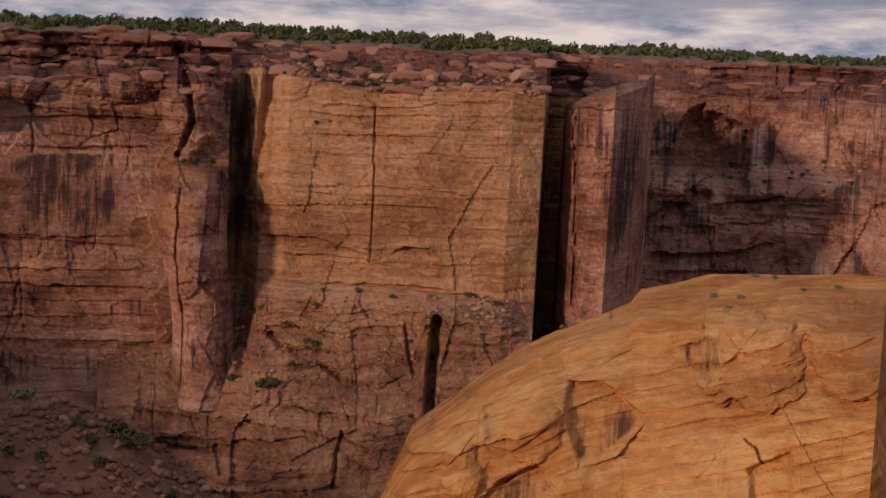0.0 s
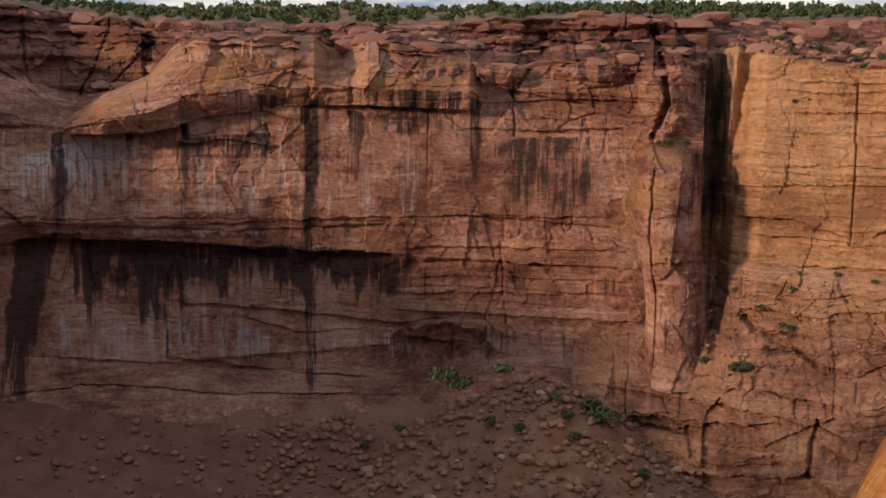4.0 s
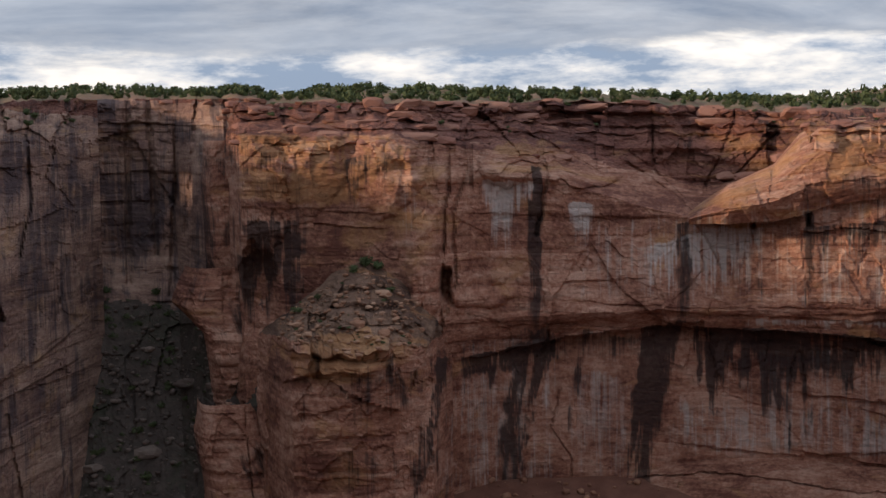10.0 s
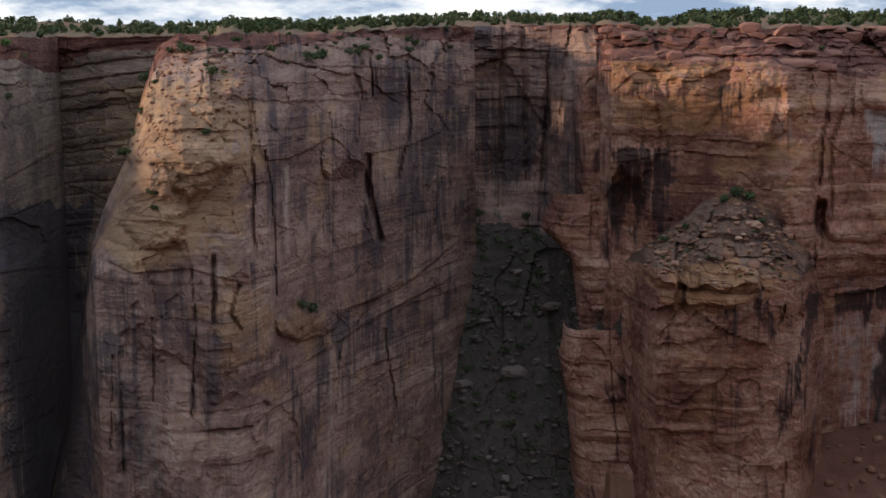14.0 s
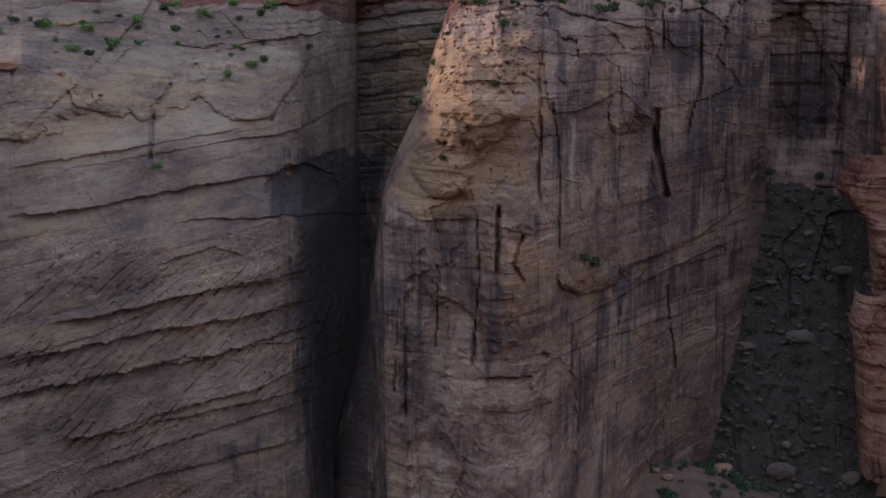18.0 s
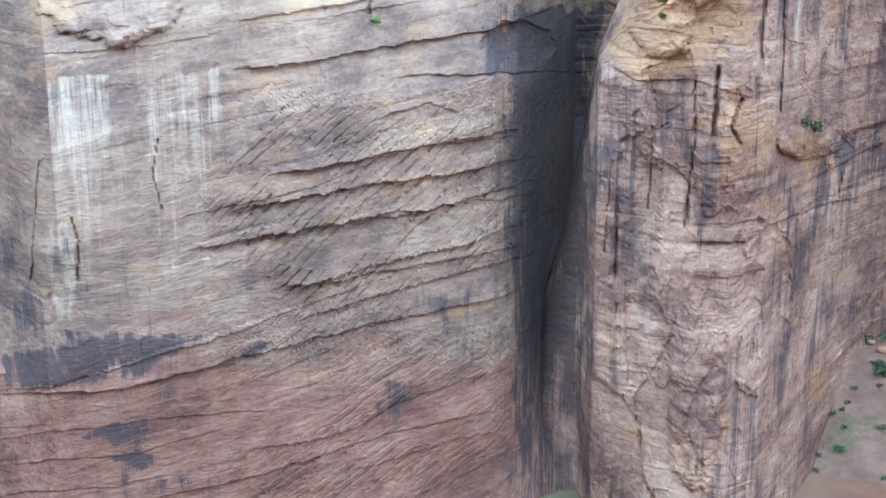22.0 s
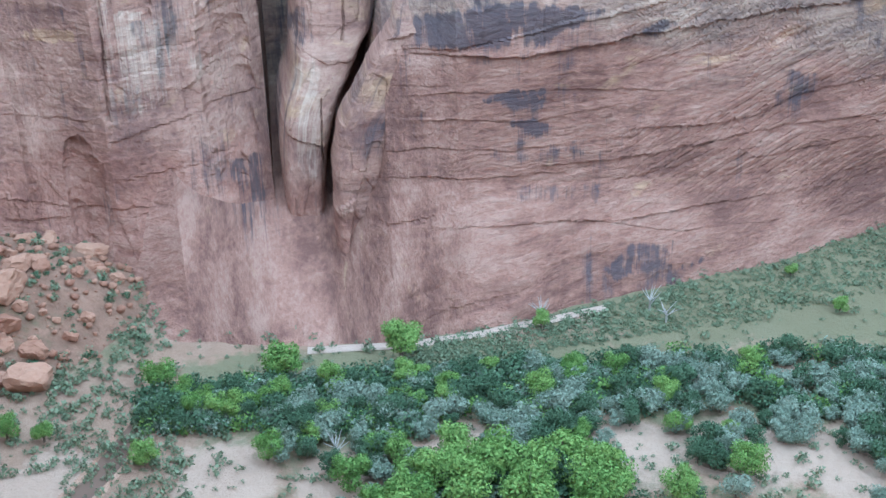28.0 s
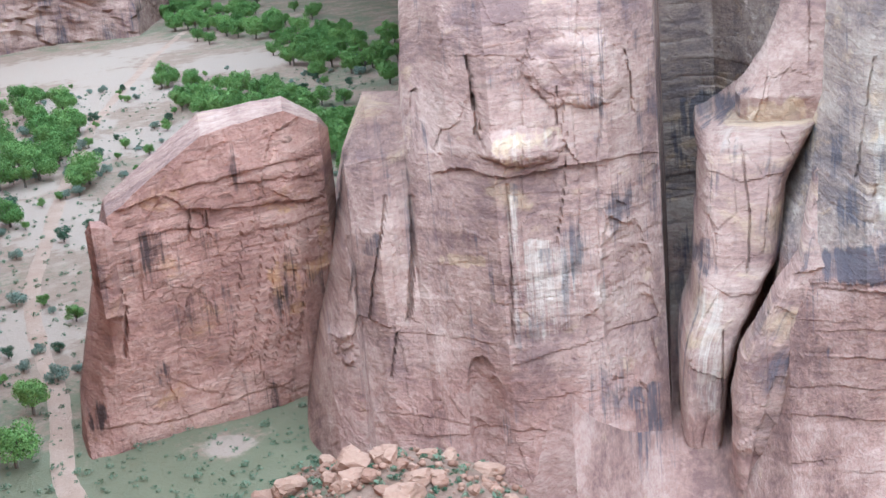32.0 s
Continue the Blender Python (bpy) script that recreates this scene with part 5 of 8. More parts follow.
w.build(far, M_RED, "face", (1.6, 2, 1, .6, 1.6, 1.2, 1, 1), pieces=(("upper_tier", 3.0), ("face", 99)))

# buttress with the rubble-topped knob
butt = thing("rock_buttress", "rounded sandstone buttress with a rubble-covered top", "buttress", kind="structure")
w = Cliff(13, big=2.0, beds=0.6, block=1.1, stain=0.2)
w.at(44.8, 330, -7.2, 326, -7.6, 324, -8.4, 322, -10, 320, -16, 312, -22)
w.at(45.6, 322, -6.5, 300, -8.0, 297, -8.6, 296, -10, 295, -16, 290, -22)
w.at(46.9, 316, -5.3, 292, -7.9, 288, -8.5, 288, -10, 290, -16, 286, -22)
w.at(48.4, 318, -4.4, 288, -8.2, 284, -8.8, 284, -10, 286, -16, 282, -22)
w.at(49.6, 320, -4.9, 288, -8.1, 284, -8.7, 284, -10, 287, -16, 283, -22)
w.at(51.5, 326, -6.4, 296, -7.6, 290, -8.4, 289, -10, 290, -16, 286, -22)
w.at(52.2, 338, -6.9, 320, -7.4, 310, -8.4, 306, -10, 304, -16, 296, -22)
w.at(53.2, 350, -6.8, 345, -7.4, 342, -8.4, 340, -10, 332, -16, 310, -22)
w.ledge(((53.6, -7.01), (52.5, -7.82), (50.1, -8.39), (46.9, -7.88)), 2.0)
w.ledge(((53.4, -8.41), (51.8, -9.34), (47.8, -8.93)), 1.8)
w.ledge(((52.9, -10.04), (51.5, -10.84), (48.9, -10.46)), 1.2)
w.ledge(((52.2, -12.12), (47.8, -11.58)), 0.8)
w.ledge(((52.5, -14.20), (48.2, -14.33)), 0.8)
w.groove(((52.8, -8.88), (52.5, -11.20), (52.5, -14.89)), 0.15, 3)
w.build(butt, M_RED, "face", (2.4, 3.2, 2.2, 1.3, .8, .8), pieces=(("knob", 1.0, M_RUBBLE), ("face", 99)))

# head wall of the side canyon with its stepped east side
head = thing("side_canyon_wall", "shaded head wall of a narrow side canyon", "cliff", kind="structure")
# the gully floor's colour carries its shade
w = Cliff(15, big=2.5, beds=0.5, block=1.3, rim=True, foot=4.0, cap=0.01, foot_mat=M_GULLY_SHADE, stain=0.42, gold=0.0)
w.at(52.6, 372, 2.3, 368, 1.5, 352, 0.9, 350, -4, 340, -6.6, 330, -9.8, 318, -16, 300, -22)
w.at(53.6, 378, 2.3, 374, 1.5, 368, 0.9, 362, -4, 350, -6.6, 338, -9.8, 318, -16, 300, -22)
w.at(54.8, 392, 2.3, 390, 1.5, 386, 0.9, 380, -4, 366, -6.4, 350, -9.8, 326, -16, 300, -22)
w.at(56.0, 425, 2.3, 422, 1.5, 420, 0.9, 416, -4, 400, -5.6, 370, -9.8, 330, -16, 300, -22)
w.at(58.2, 432, 2.3, 430, 1.5, 428, 0.9, 424, -4, 405, -5.6, 372, -9.8, 332, -16, 300, -22)
w.at(59.6, 425, 2.3, 424, 1.5, 422, 0.9, 418, -4, 402, -5.6, 372, -9.8, 332, -16, 300, -22)
w.at(61.0, 420, 2.3, 420, 1.5, 420, 0.9, 418, -4, 410, -5.6, 380, -9.8, 340, -16, 300, -22)
w.groove(((61.7, 2.33), (61.8, -0.88), (61.8, -3.21)), 0.16, 3)
w.groove(((59.3, 2.32), (59.3, -0.91), (59.3, -5.57)), 0.16, 3)
w.groove(((57.8, 2.31), (57.9, -0.92), (58.0, -5.12)), 0.16, 3)
w.groove(((57.0, 2.30), (56.9, -0.93), (56.8, -3.96)), 0.16, 3)
w.groove(((55.8, 2.29), (56.0, -0.93), (56.3, -5.60)), 0.16, 3)
w.groove(((55.0, 2.29), (55.4, -0.94), (55.7, -3.26)), 0.16, 3)
w.groove(((53.9, 2.27), (53.8, -0.95), (53.7, -3.97)), 0.16, 3)
w.groove(((60.2, 2.33), (60.2, -0.90), (60.2, -2.06)), 0.16, 3)
w.ledge(((59.7, -0.67), (56.4, -0.58), (53.4, -0.95)), 1.2)
w.ledge(((61.8, 1.30), (58.0, 1.39), (53.4, 1.12)), 1.5)
w.ledge(((55.7, -3.26), (53.6, -3.51)), 1.2)
w.ledge(((59.5, -1.83), (56.2, -1.74)), 1.0)
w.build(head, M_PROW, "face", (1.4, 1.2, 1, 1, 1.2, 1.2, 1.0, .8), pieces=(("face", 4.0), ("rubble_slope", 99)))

# stepped blocks between the gully and the buttress
for seed_, rows in ((41, ((0.6, 54.9, 53.4, 372), (-1.2, 55.0, 53.3, 366), (-3.4, 54.9, 53.0, 362), (-5.4, 55.0, 52.9, 360))), (42, ((-4.6, 55.7, 52.9, 352), (-6.2, 56.2, 52.9, 346), (-7.4, 55.0, 52.8, 342), (-10.4, 54.8, 52.8, 340))),
                    (43, ((-10.2, 55.4, 52.9, 332), (-11.6, 55.5, 52.6, 326), (-13.2, 55.3, 52.0, 322), (-17.5, 54.9, 51.0, 312)))):
    w = Pillar(seed_, back=16, big=1.2, beds=0.7, block=1.1, square=1.2)
    for row in rows:
        w.at(*row)
    w.build(head, M_RED, "stepped_block", label="blocky buttress beside the gully")

# the wall running out of the side canyon to its blunt prow
prow = thing("cliff_prow", "purple-grey varnished cliff ending in a blunt prow", "cliff", kind="structure")
w = Cliff(17, big=2.2, beds=0.4, block=1.1, step=0.075, cap=0.5, rim=True, stain=0.27, gold=0.18)
w.at(59.0, 418, 2.3, 410, 1.2, 404, 0.8, 400, -2, 396, -5.6, 388, -8, 378, -12, 365, -16)
w.at(60.5, 395, 2.3, 385, 1.4, 378, 0.8, 372, -2, 366, -6, 356, -9, 348, -13, 340, -17.5)
w.at(63.0, 368, 2.2, 352, 1.4, 340, 0.7, 332, -2, 326, -6, 322, -10, 316, -14, 305, -19.8)
w.at(66.0, 345, 2.1, 325, 1.3, 306, 0.4, 294, -2, 288, -6, 284, -10, 278, -16, 246, -24.0)
w.at(67.6, 335, 2.1, 312, 1.2, 288, 0.0, 272, -2.2, 264, -6, 260, -10, 250, -16, 226, -25.9)
w.at(69.0, 330, 2.1, 306, 1.2, 278, -.2, 262, -2.8, 256, -6.4, 252, -11, 243, -17, 221, -26.4)
w.at(71.0, 330, 2.1, 308, 1.0, 280, -.5, 264, -2.6, 256, -6.8, 252, -11, 243, -17, 222, -26.3)
w.at(71.8, 326, 1.6, 304, 0.4, 282, -.7, 266, -2.8, 256, -6.9, 252, -11, 243, -17, 223, -26.2)
w.at(72.3, 318, 0.4, 300, -0.3, 285, -1.0, 268, -3.0, 256, -7.0, 252, -11, 243, -17, 224, -26.1)
w.at(73.3, 306, -2.8, 300, -3.1, 292, -3.6, 276, -4.5, 260, -7.0, 253, -11, 244, -17, 227, -25.8)
w.at(74.7, 300, -6.0, 295, -6.2, 290, -6.4, 280, -6.8, 268, -7.6, 258, -11, 248, -17, 232, -25.4)
w.at(75.3, 320, -9.5, 315, -9.8, 310, -10, 305, -10.3, 300, -10.6, 275, -12, 258, -17, 240, -25.1)
w.at(76.0, 300, -13.2, 298, -13.4, 296, -13.6, 294, -13.8, 290, -14.0, 280, -14.4, 262, -17.6, 240, -25)
w.at(76.7, 296, -15.6, 294, -15.8, 292, -16, 290, -16.1, 286, -16.3, 280, -16.6, 266, -18.5, 243, -24.7)
w.at(77.3, 300, -19.0, 298, -19.1, 295, -19.2, 292, -19.3, 288, -19.5, 282, -19.8, 272, -20.6, 250, -24.2)
w.crack(69.9, .12, 3, -7, -9.6)
w.crack(68.2, .1, 2, -1, -7)
for row in ((71.2, 2.2, -2.4, 2.0, 5), (72.2, 1.4, -4.8, 1.8, 5), (64.6, .9, -3.0, .9, 5), (64.2, .8, -4.6, 1.6, -6), (66.2, 1.2, -9.8, .7, 6), (69.9, 1.0, -10.2, 2.6, 3), (73.0, 1.0, -14, 5, -3), (70.2, 1.2, -20, 4, 3), (67.5, 1.0, -16, 3, -4)):
    w.bulges.append(row)
w.ledge(((67.4, -12.11), (64.3, -10.26), (59.5, -7.72)), 1.4)
w.ledge(((66.6, -10.30), (62.2, -8.45), (59.5, -6.32)), 1.3)
w.ledge(((64.8, -9.44), (59.5, -7.16)), 1.0)
w.ledge(((68.4, -13.66), (65.8, -12.41), (62.0, -11.14)), 1.0)
w.ledge(((62.2, -9.27), (59.6, -8.38)), 1.2)
w.ledge(((74.6, -6.78), (73.1, -7.48), (70.8, -7.44), (68.2, -8.18)), 0.9)
w.ledge(((70.8, -10.58), (69.2, -10.55)), 1.0)
w.ledge(((70.7, -13.98), (68.4, -13.89), (66.7, -12.37)), 1.5)
w.ledge(((73.2, -3.68), (70.3, -3.52), (68.0, -3.11)), 0.8)
w.ledge(((72.8, -4.37), (69.7, -4.23)), 0.6)
w.ledge(((72.5, -1.90), (70.5, -1.70), (68.0, -1.97)), 1.0)
w.ledge(((74.1, -5.23), (71.0, -5.44)), 0.5)
w.ledge(((70.8, 1.01), (67.9, 1.34), (63.6, 0.28), (62.0, -0.88)), 2.0)
w.ledge(((75.1, 1.57), (70.8, 1.46), (65.9, 1.67), (62.0, 1.19)), 1.8)
w.groove(((63.5, -2.95), (63.4, -4.58), (63.0, -6.45)), 0.2, 4)
w.groove(((68.9, -8.15), (69.3, -9.28), (68.9, -9.99)), 0.1, 2)
w.groove(((70.8, -7.51), (70.7, -9.91), (71.0, -13.51)), 0.06, 1.2)
w.groove(((67.7, -2.66), (67.4, -4.97), (67.4, -8.66)), 0.08, 1.6)
w.groove(((61.8, 0.96), (61.7, -1.58), (62.2, -3.90)), 0.12, 3)
w.groove(((63.6, 0.05), (63.9, -2.25), (65.6, -5.94), (66.6, -7.76)), 0.06, 1.2)
w.groove(((62.9, -10.19), (62.5, -13.44), (63.0, -16.16)), 0.1, 2)
w.groove(((64.8, -11.06), (65.1, -14.27)), 0.06, 1.2)
w.groove(((74.1, -10.74), (74.3, -14.70)), 0.05, 1)
w.groove(((72.4, -9.34), (72.5, -12.85)), 0.06, 1)
w.groove(((60.4, -3.92), (60.9, -6.49)), 0.08, 1.5)
w.build(prow, M_PROW, "face", (3, 3.2, 2.4, 1.1, .9, .8, .8, .8), pieces=(("ledges", 2.6), ("face", 5.0), ("lower_face", 99)))

# the great slanted wall and its rounded foot
great = thing("great_wall", "broad pinkish wall with slanting beds and white wash", "cliff", kind="structure")
w = Cliff(19, big=2.0, beds=0.6, block=0.3, even=0.6, bed_size=4.4, step=0.08, cap=0.4, rim=True, tilt=0.11, stain=0.06, fine=0.12, gold=0.2, blush=(4.6, 7.0))
w.at(69.5, 450, 2.0, 448, 0.5, 445, -3.6, 445, -6.6, 445, -9, 440, -14, 425, -19, 390, -22, 300, -24.4)
w.at(74.0, 430, 2.0, 430, 0.5, 430, -3.6, 430, -6.6, 430, -9, 420, -14, 300, -18.4, 264, -22, 244, -24.6)
w.at(75.7, 440, 2.0, 440, -.5, 436, -3.7, 432, -6.6, 428, -9, 395, -14, 288, -18.8, 258, -22, 240, -24.9)
w.at(76.4, 400, 2.0, 392, -.3, 388, -3.6, 382, -6.4, 374, -8.5, 350, -13.5, 280, -19, 252, -22.2, 238, -24.9)
w.at(77.2, 368, 2.0, 352, 0, 345, -3.4, 334, -6.2, 322, -8, 306, -13, 268, -19, 248, -22.5, 236, -25)
w.at(78.1, 362, 2.0, 338, 0.1, 311, -3.3, 297, -5.7, 281, -7.7, 269, -13, 255, -19, 242, -23, 231, -25.5)
w.at(79.0, 360, 2.0, 335, 0.2, 300, -3.2, 286, -5.2, 268, -7.4, 258, -13, 246, -19, 236, -23.5, 226, -26.0)
w.at(83.5, 355, 2.0, 328, 0.2, 285, -3.0, 266, -4.3, 250, -8.4, 242, -13, 232, -19, 222, -24.0, 210, -27.7)
w.at(89.0, 350, 2.0, 318, 0.4, 268, -0.9, 250, -4.6, 236, -9, 228, -13, 219, -19, 210, -24.5, 197, -29.2)
w.at(93.0, 345, 2.0, 316, 0.0, 262, -1.8, 240, -5.1, 228, -9, 220, -14, 212, -19, 205, -24.8, 189, -30.3)
w.at(97.2, 342, 2.0, 312, -.8, 262, -3.6, 240, -6.4, 224, -10, 216, -14, 208, -19, 200, -24.8, 183, -31.0)
w.at(98.0, 342, 2.0, 312, -1.2, 270, -4.2, 252, -7, 234, -11, 220, -14, 207, -19, 199, -24.8, 182, -31.1)
w.at(99.4, 342, 1.8, 320, -1.6, 290, -5, 275, -8, 258, -11.5, 238, -14, 211, -19, 198, -24.8, 181, -31.3)
w.at(101.2, 342, 1.8, 330, -2, 315, -6, 305, -9, 290, -12, 262, -15, 216, -19, 201, -24.6, 180, -31.4)
w.at(104, 350, 1.8, 345, -2, 340, -6, 335, -9, 330, -12, 325, -15, 300, -20, 210, -26.0, 180, -31.4)
w.at(107, 350, 1.8, 345, -2, 340, -6, 335, -9, 330, -12, 325, -15, 300, -20, 210, -25.8, 181, -31.3)
w.at(110.8, 342, 1.8, 330, -2, 310, -6, 295, -9, 280, -12, 262, -15, 240, -20, 204, -26.4, 185, -30.8)
w.at(113, 342, 1.8, 330, -2, 310, -6, 295, -9, 280, -12, 262, -15, 240, -20, 206, -28.2, 187, -30.6)
w.at(115, 342, 1.8, 330, -2, 310, -6, 295, -9, 280, -12, 262, -15, 240, -20, 212, -28.6, 200, -29.2)
for row in ((80.2, 2.4, -1.7, 1.5, 4.5), (84.6, 2.6, -1.6, 1.6, 4.5), (89.4, 3.0, -2.2, 1.6, 4), (78.0, 1.4, -6.1, 1.0, -6), (94.5, 2.6, -4.2, 1.6, 5), (97, .8, -16, 1.6, -3)):
    w.bulges.append(row)
w.ledge(((88.8, -11.33), (83.6, -10.54), (77.3, -9.36)), 1.40, 2.5, 3.5)
w.ledge(((90.7, -12.96), (85.9, -12.09), (81.3, -11.44), (76.8, -10.54)), 1.20, 2.5, 3.5)
w.ledge(((92.1, -14.25), (88.2, -13.68), (82.8, -13.08), (76.7, -11.44)), 1.60, 2.5, 3.5)
w.ledge(((89.2, -16.03), (85.8, -15.49), (79.9, -14.10), (75.9, -12.65)), 1.50, 2.5, 3.5)
w.ledge(((87.4, -17.24), (83.4, -16.20), (76.4, -14.49)), 1.30, 2.5, 3.5)
w.ledge(((93.3, -19.32), (85.7, -17.82), (78.6, -16.41), (76.6, -15.46)), 1.50, 2.5, 3.5)
w.ledge(((90.6, -22.59), (85.6, -21.97), (82.4, -20.48), (77.7, -19.19)), 0.72, 2.5, 3.5)
w.ledge(((95.7, -24.40), (89.3, -23.51), (83.1, -21.90), (77.5, -20.79)), 0.66, 2.5, 3.5)
w.ledge(((102.4, -23.23), (95.7, -23.48), (93.1, -23.24)), 0.33, 2.5, 3.5)
w.ledge(((102.2, -24.27), (97.7, -24.63), (93.1, -24.40)), 0.44, 2.5, 3.5)
w.ledge(((99.6, -26.72), (90.6, -26.30), (81.7, -24.36), (77.4, -22.61)), 0.55, 2.5, 3.5)
w.ledge(((100.5, -19.35), (95.6, -19.59), (92.3, -19.23)), 0.99, 2.5, 3.5)
w.ledge(((101.0, -21.12), (94.6, -21.01), (88.1, -20.88)), 0.33, 2.5, 3.5)
w.ledge(((93.1, -26.25), (88.0, -26.67), (82.9, -25.77)), 0.33, 2.5, 3.5)
w.ledge(((100.1, -22.10), (94.6, -22.29), (90.1, -21.37)), 0.39, 2.5, 3.5)
w.ledge(((85.5, -23.59), (81.1, -22.43), (77.7, -21.72)), 0.44, 2.5, 3.5)
w.ledge(((90.1, -6.94), (86.9, -6.78), (83.5, -6.14), (79.3, -5.49), (75.6, -4.18)), 1.80)
w.ledge(((90.0, -5.05), (85.7, -4.49), (80.2, -3.56)), 1.00)
w.ledge(((83.5, -7.41), (79.6, -7.27), (75.6, -7.10)), 1.00)
w.ledge(((88.2, -11.31), (82.5, -10.32), (77.5, -9.80)), 1.40)
w.ledge(((90.4, -12.73), (84.8, -11.87), (77.6, -10.92)), 1.40)
w.ledge(((90.5, -14.05), (83.7, -13.03), (76.6, -12.10)), 1.30)
w.ledge(((88.4, -16.11), (81.4, -15.01), (76.7, -14.19)), 1.30)
w.ledge(((84.0, -9.11), (81.7, -8.49), (80.1, -9.00)), 1.00)
w.ledge(((85.5, -0.10), (81.0, -0.23), (75.5, 0.43)), 1.40)
w.ledge(((89.8, 0.24), (87.2, 0.01), (85.5, -1.33)), 1.00)
w.slant((73, 93.5, -19, -6.5), 0.55, 1.9, 0.7)
w.slant((77, 92, -4.0, 0.5), 0.7, 1.6, 0.5)
w.slant((74, 93, -27, -15), 0.3, 1.3, 0.5)
w.groove(((83.3, -1.81), (84.0, -2.71), (84.2, -4.75)), 0.12, 2)
w.groove(((77.6, -0.93), (79.3, -3.34)), 0.1, 1.6)
w.groove(((96.7, -12.58), (96.4, -13.62), (96.6, -15.25)), 0.05, 0.8)
w.groove(((97.7, -10.38), (98.4, -15.20)), 0.1, 2)
w.groove(((93.0, -9.74), (93.3, -11.12), (93.0, -12.50)), 0.05, 0.8)
w.calm(91.2, 97.6, -17.3, -7.5, .8)
w.calm(84, 99, -28, -20, .5)
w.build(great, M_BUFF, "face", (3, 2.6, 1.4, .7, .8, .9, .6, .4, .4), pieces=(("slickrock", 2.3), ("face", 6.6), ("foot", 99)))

# two columns split from the great wall
w = Pillar(22, back=26, big=1.0, beds=0.1, block=0.7, square=2.6, stain=0.1, gold=0.25, blush=(9.0, 12.0))
for row in ((-10.7, 101.8, 100.6, 292), (-11.6, 102.8, 99.4, 280), (-12.4, 103.7, 99.3, 268), (-13.1, 104.7, 99.8, 254), (-14.3, 104.8, 100.4, 247), (-16.0, 105.1, 101.0, 240), (-18.6, 105.2, 101.4, 232), (-19.5, 105.1, 102.0, 227), (-20.6, 105.4, 102.5, 224),
            (-22.2, 106.0, 103.3, 219), (-24.0, 106.1, 103.8, 215), (-25.4, 106.0, 104.0, 212), (-26.6, 105.9, 104.0, 209)):
    w.at(*row)
w.ledge(((102.2, -19.5), (103.6, -19.7), (105.3, -18.6)), .6)
w.ledge(((100.6, -14.6), (103.0, -15.0), (105.0, -14.2)), .5)
w.groove(((103.0, -13.6), (102.7, -16.5), (102.9, -18.8)), .06, .9)
w.calm(100, 107, -27, -13.4, .5)
w.groove(((104.3, -14.2), (104.4, -16.5), (104.2, -18.4)), .05, .35)
w.groove(((101.8, -13.2), (101.9, -15.5), (102.2, -18.0)), .05, .35)
w.groove(((104.0, -21.0), (104.2, -25.5)), .05, .8)
w.build(great, M_PINK, "pale_column", label="column with a pale top and washed foot")
w = Pillar(21, back=9, big=0.9, beds=0.1, block=0.7, square=2.4, stain=0.05, gold=0.2, blush=(5.5, 7.5))
for row in ((-10.5, 98.4, 97.4, 262), (-12.9, 98.8, 97.6, 250), (-14.9, 100.2, 98.2, 240), (-18.6, 100.8, 98.6, 214), (-20.2, 102.0, 99.4, 211), (-22.4, 103.3, 100.4, 207), (-24.2, 103.8, 101.0, 204), (-26.5, 103.9, 101.2, 201), (-27.4, 103.9, 101.2, 199)):
    w.at(*row)
w.ledge(((98.0, -14.3), (99.1, -14.9), (100.4, -14.5)), .8)
w.ledge(((99.0, -18.4), (101.2, -18.9)), .6)
w.groove(((98.9, -12.8), (99.3, -15.5), (99.8, -17.8)), .06, 1.0)
w.build(great, M_PINK, "leaning_column", label="leaning split column")
w = Pillar(20, back=12, big=1.4, beds=0.1, block=0.6, square=1.2, stain=0.1)
for row in ((-3.0, 100.4, 94.5, 300), (-5.5, 100.8, 95.5, 288), (-8.2, 101.3, 96.8, 276), (-10.2, 102.0, 97.6, 268), (-11.8, 103.2, 98.0, 262), (-16.0, 103.6, 98.5, 262)):
    w.at(*row)
w.build(great, M_PINK, "back_slab", label="tilted slab behind the split columns")
for az_, el_, s_ in ((101.4, -11.2, 1.1), (100.8, -11.4, 1.3), (100.2, -11.5, 1.2), (101.0, -11.8, 1.0)):
    LATE.append((("pale_column", 22), az_, el_, s_))

# big square buttress
big_b = thing("great_buttress", "massive pinkish sandstone buttress with white wash", "buttress", kind="structure")
w = Cliff(23, big=1.8, beds=0.25, block=0.42, stain=0.12, step=0.08, fine=0.4, blush=(4.8, 6.6))
w.at(106.1, 345, 2.0, 345, -4, 345, -8, 345, -12.6, 345, -16, 340, -20, 290, -24.6, 240, -25.6)
w.at(106.4, 300, 2.0, 292, -4, 278, -8, 266, -12.6, 254, -16, 240, -20, 222, -24.6, 212, -26.2)
w.at(108.5, 290, 2.0, 280, -4, 262, -8, 250, -12.8, 242, -16, 232, -20, 218, -24.8, 206, -27.2)
w.at(112.6, 285, 2.0, 272, -4, 252, -8, 240, -13, 234, -16, 226, -20, 216, -24.8, 208, -28)
w.at(113.4, 286, 2.0, 272, -4, 252, -8, 238, -13.6, 233, -16, 226, -20, 217, -24.8, 210, -27.8)
w.at(115.2, 300, 2.0, 280, -4.5, 262, -8.5, 248, -13, 240, -16, 232, -20, 222, -24.8, 214, -27.4)
w.at(116.0, 330, 1.0, 310, -6.5, 285, -9.5, 252, -13, 243, -16, 234, -20, 223, -24.8, 215, -27.2)
w.at(116.7, 345, -6.2, 322, -8, 292, -10, 256, -13, 245, -16, 235, -20, 223.5, -24.8, 215.5, -27.1)
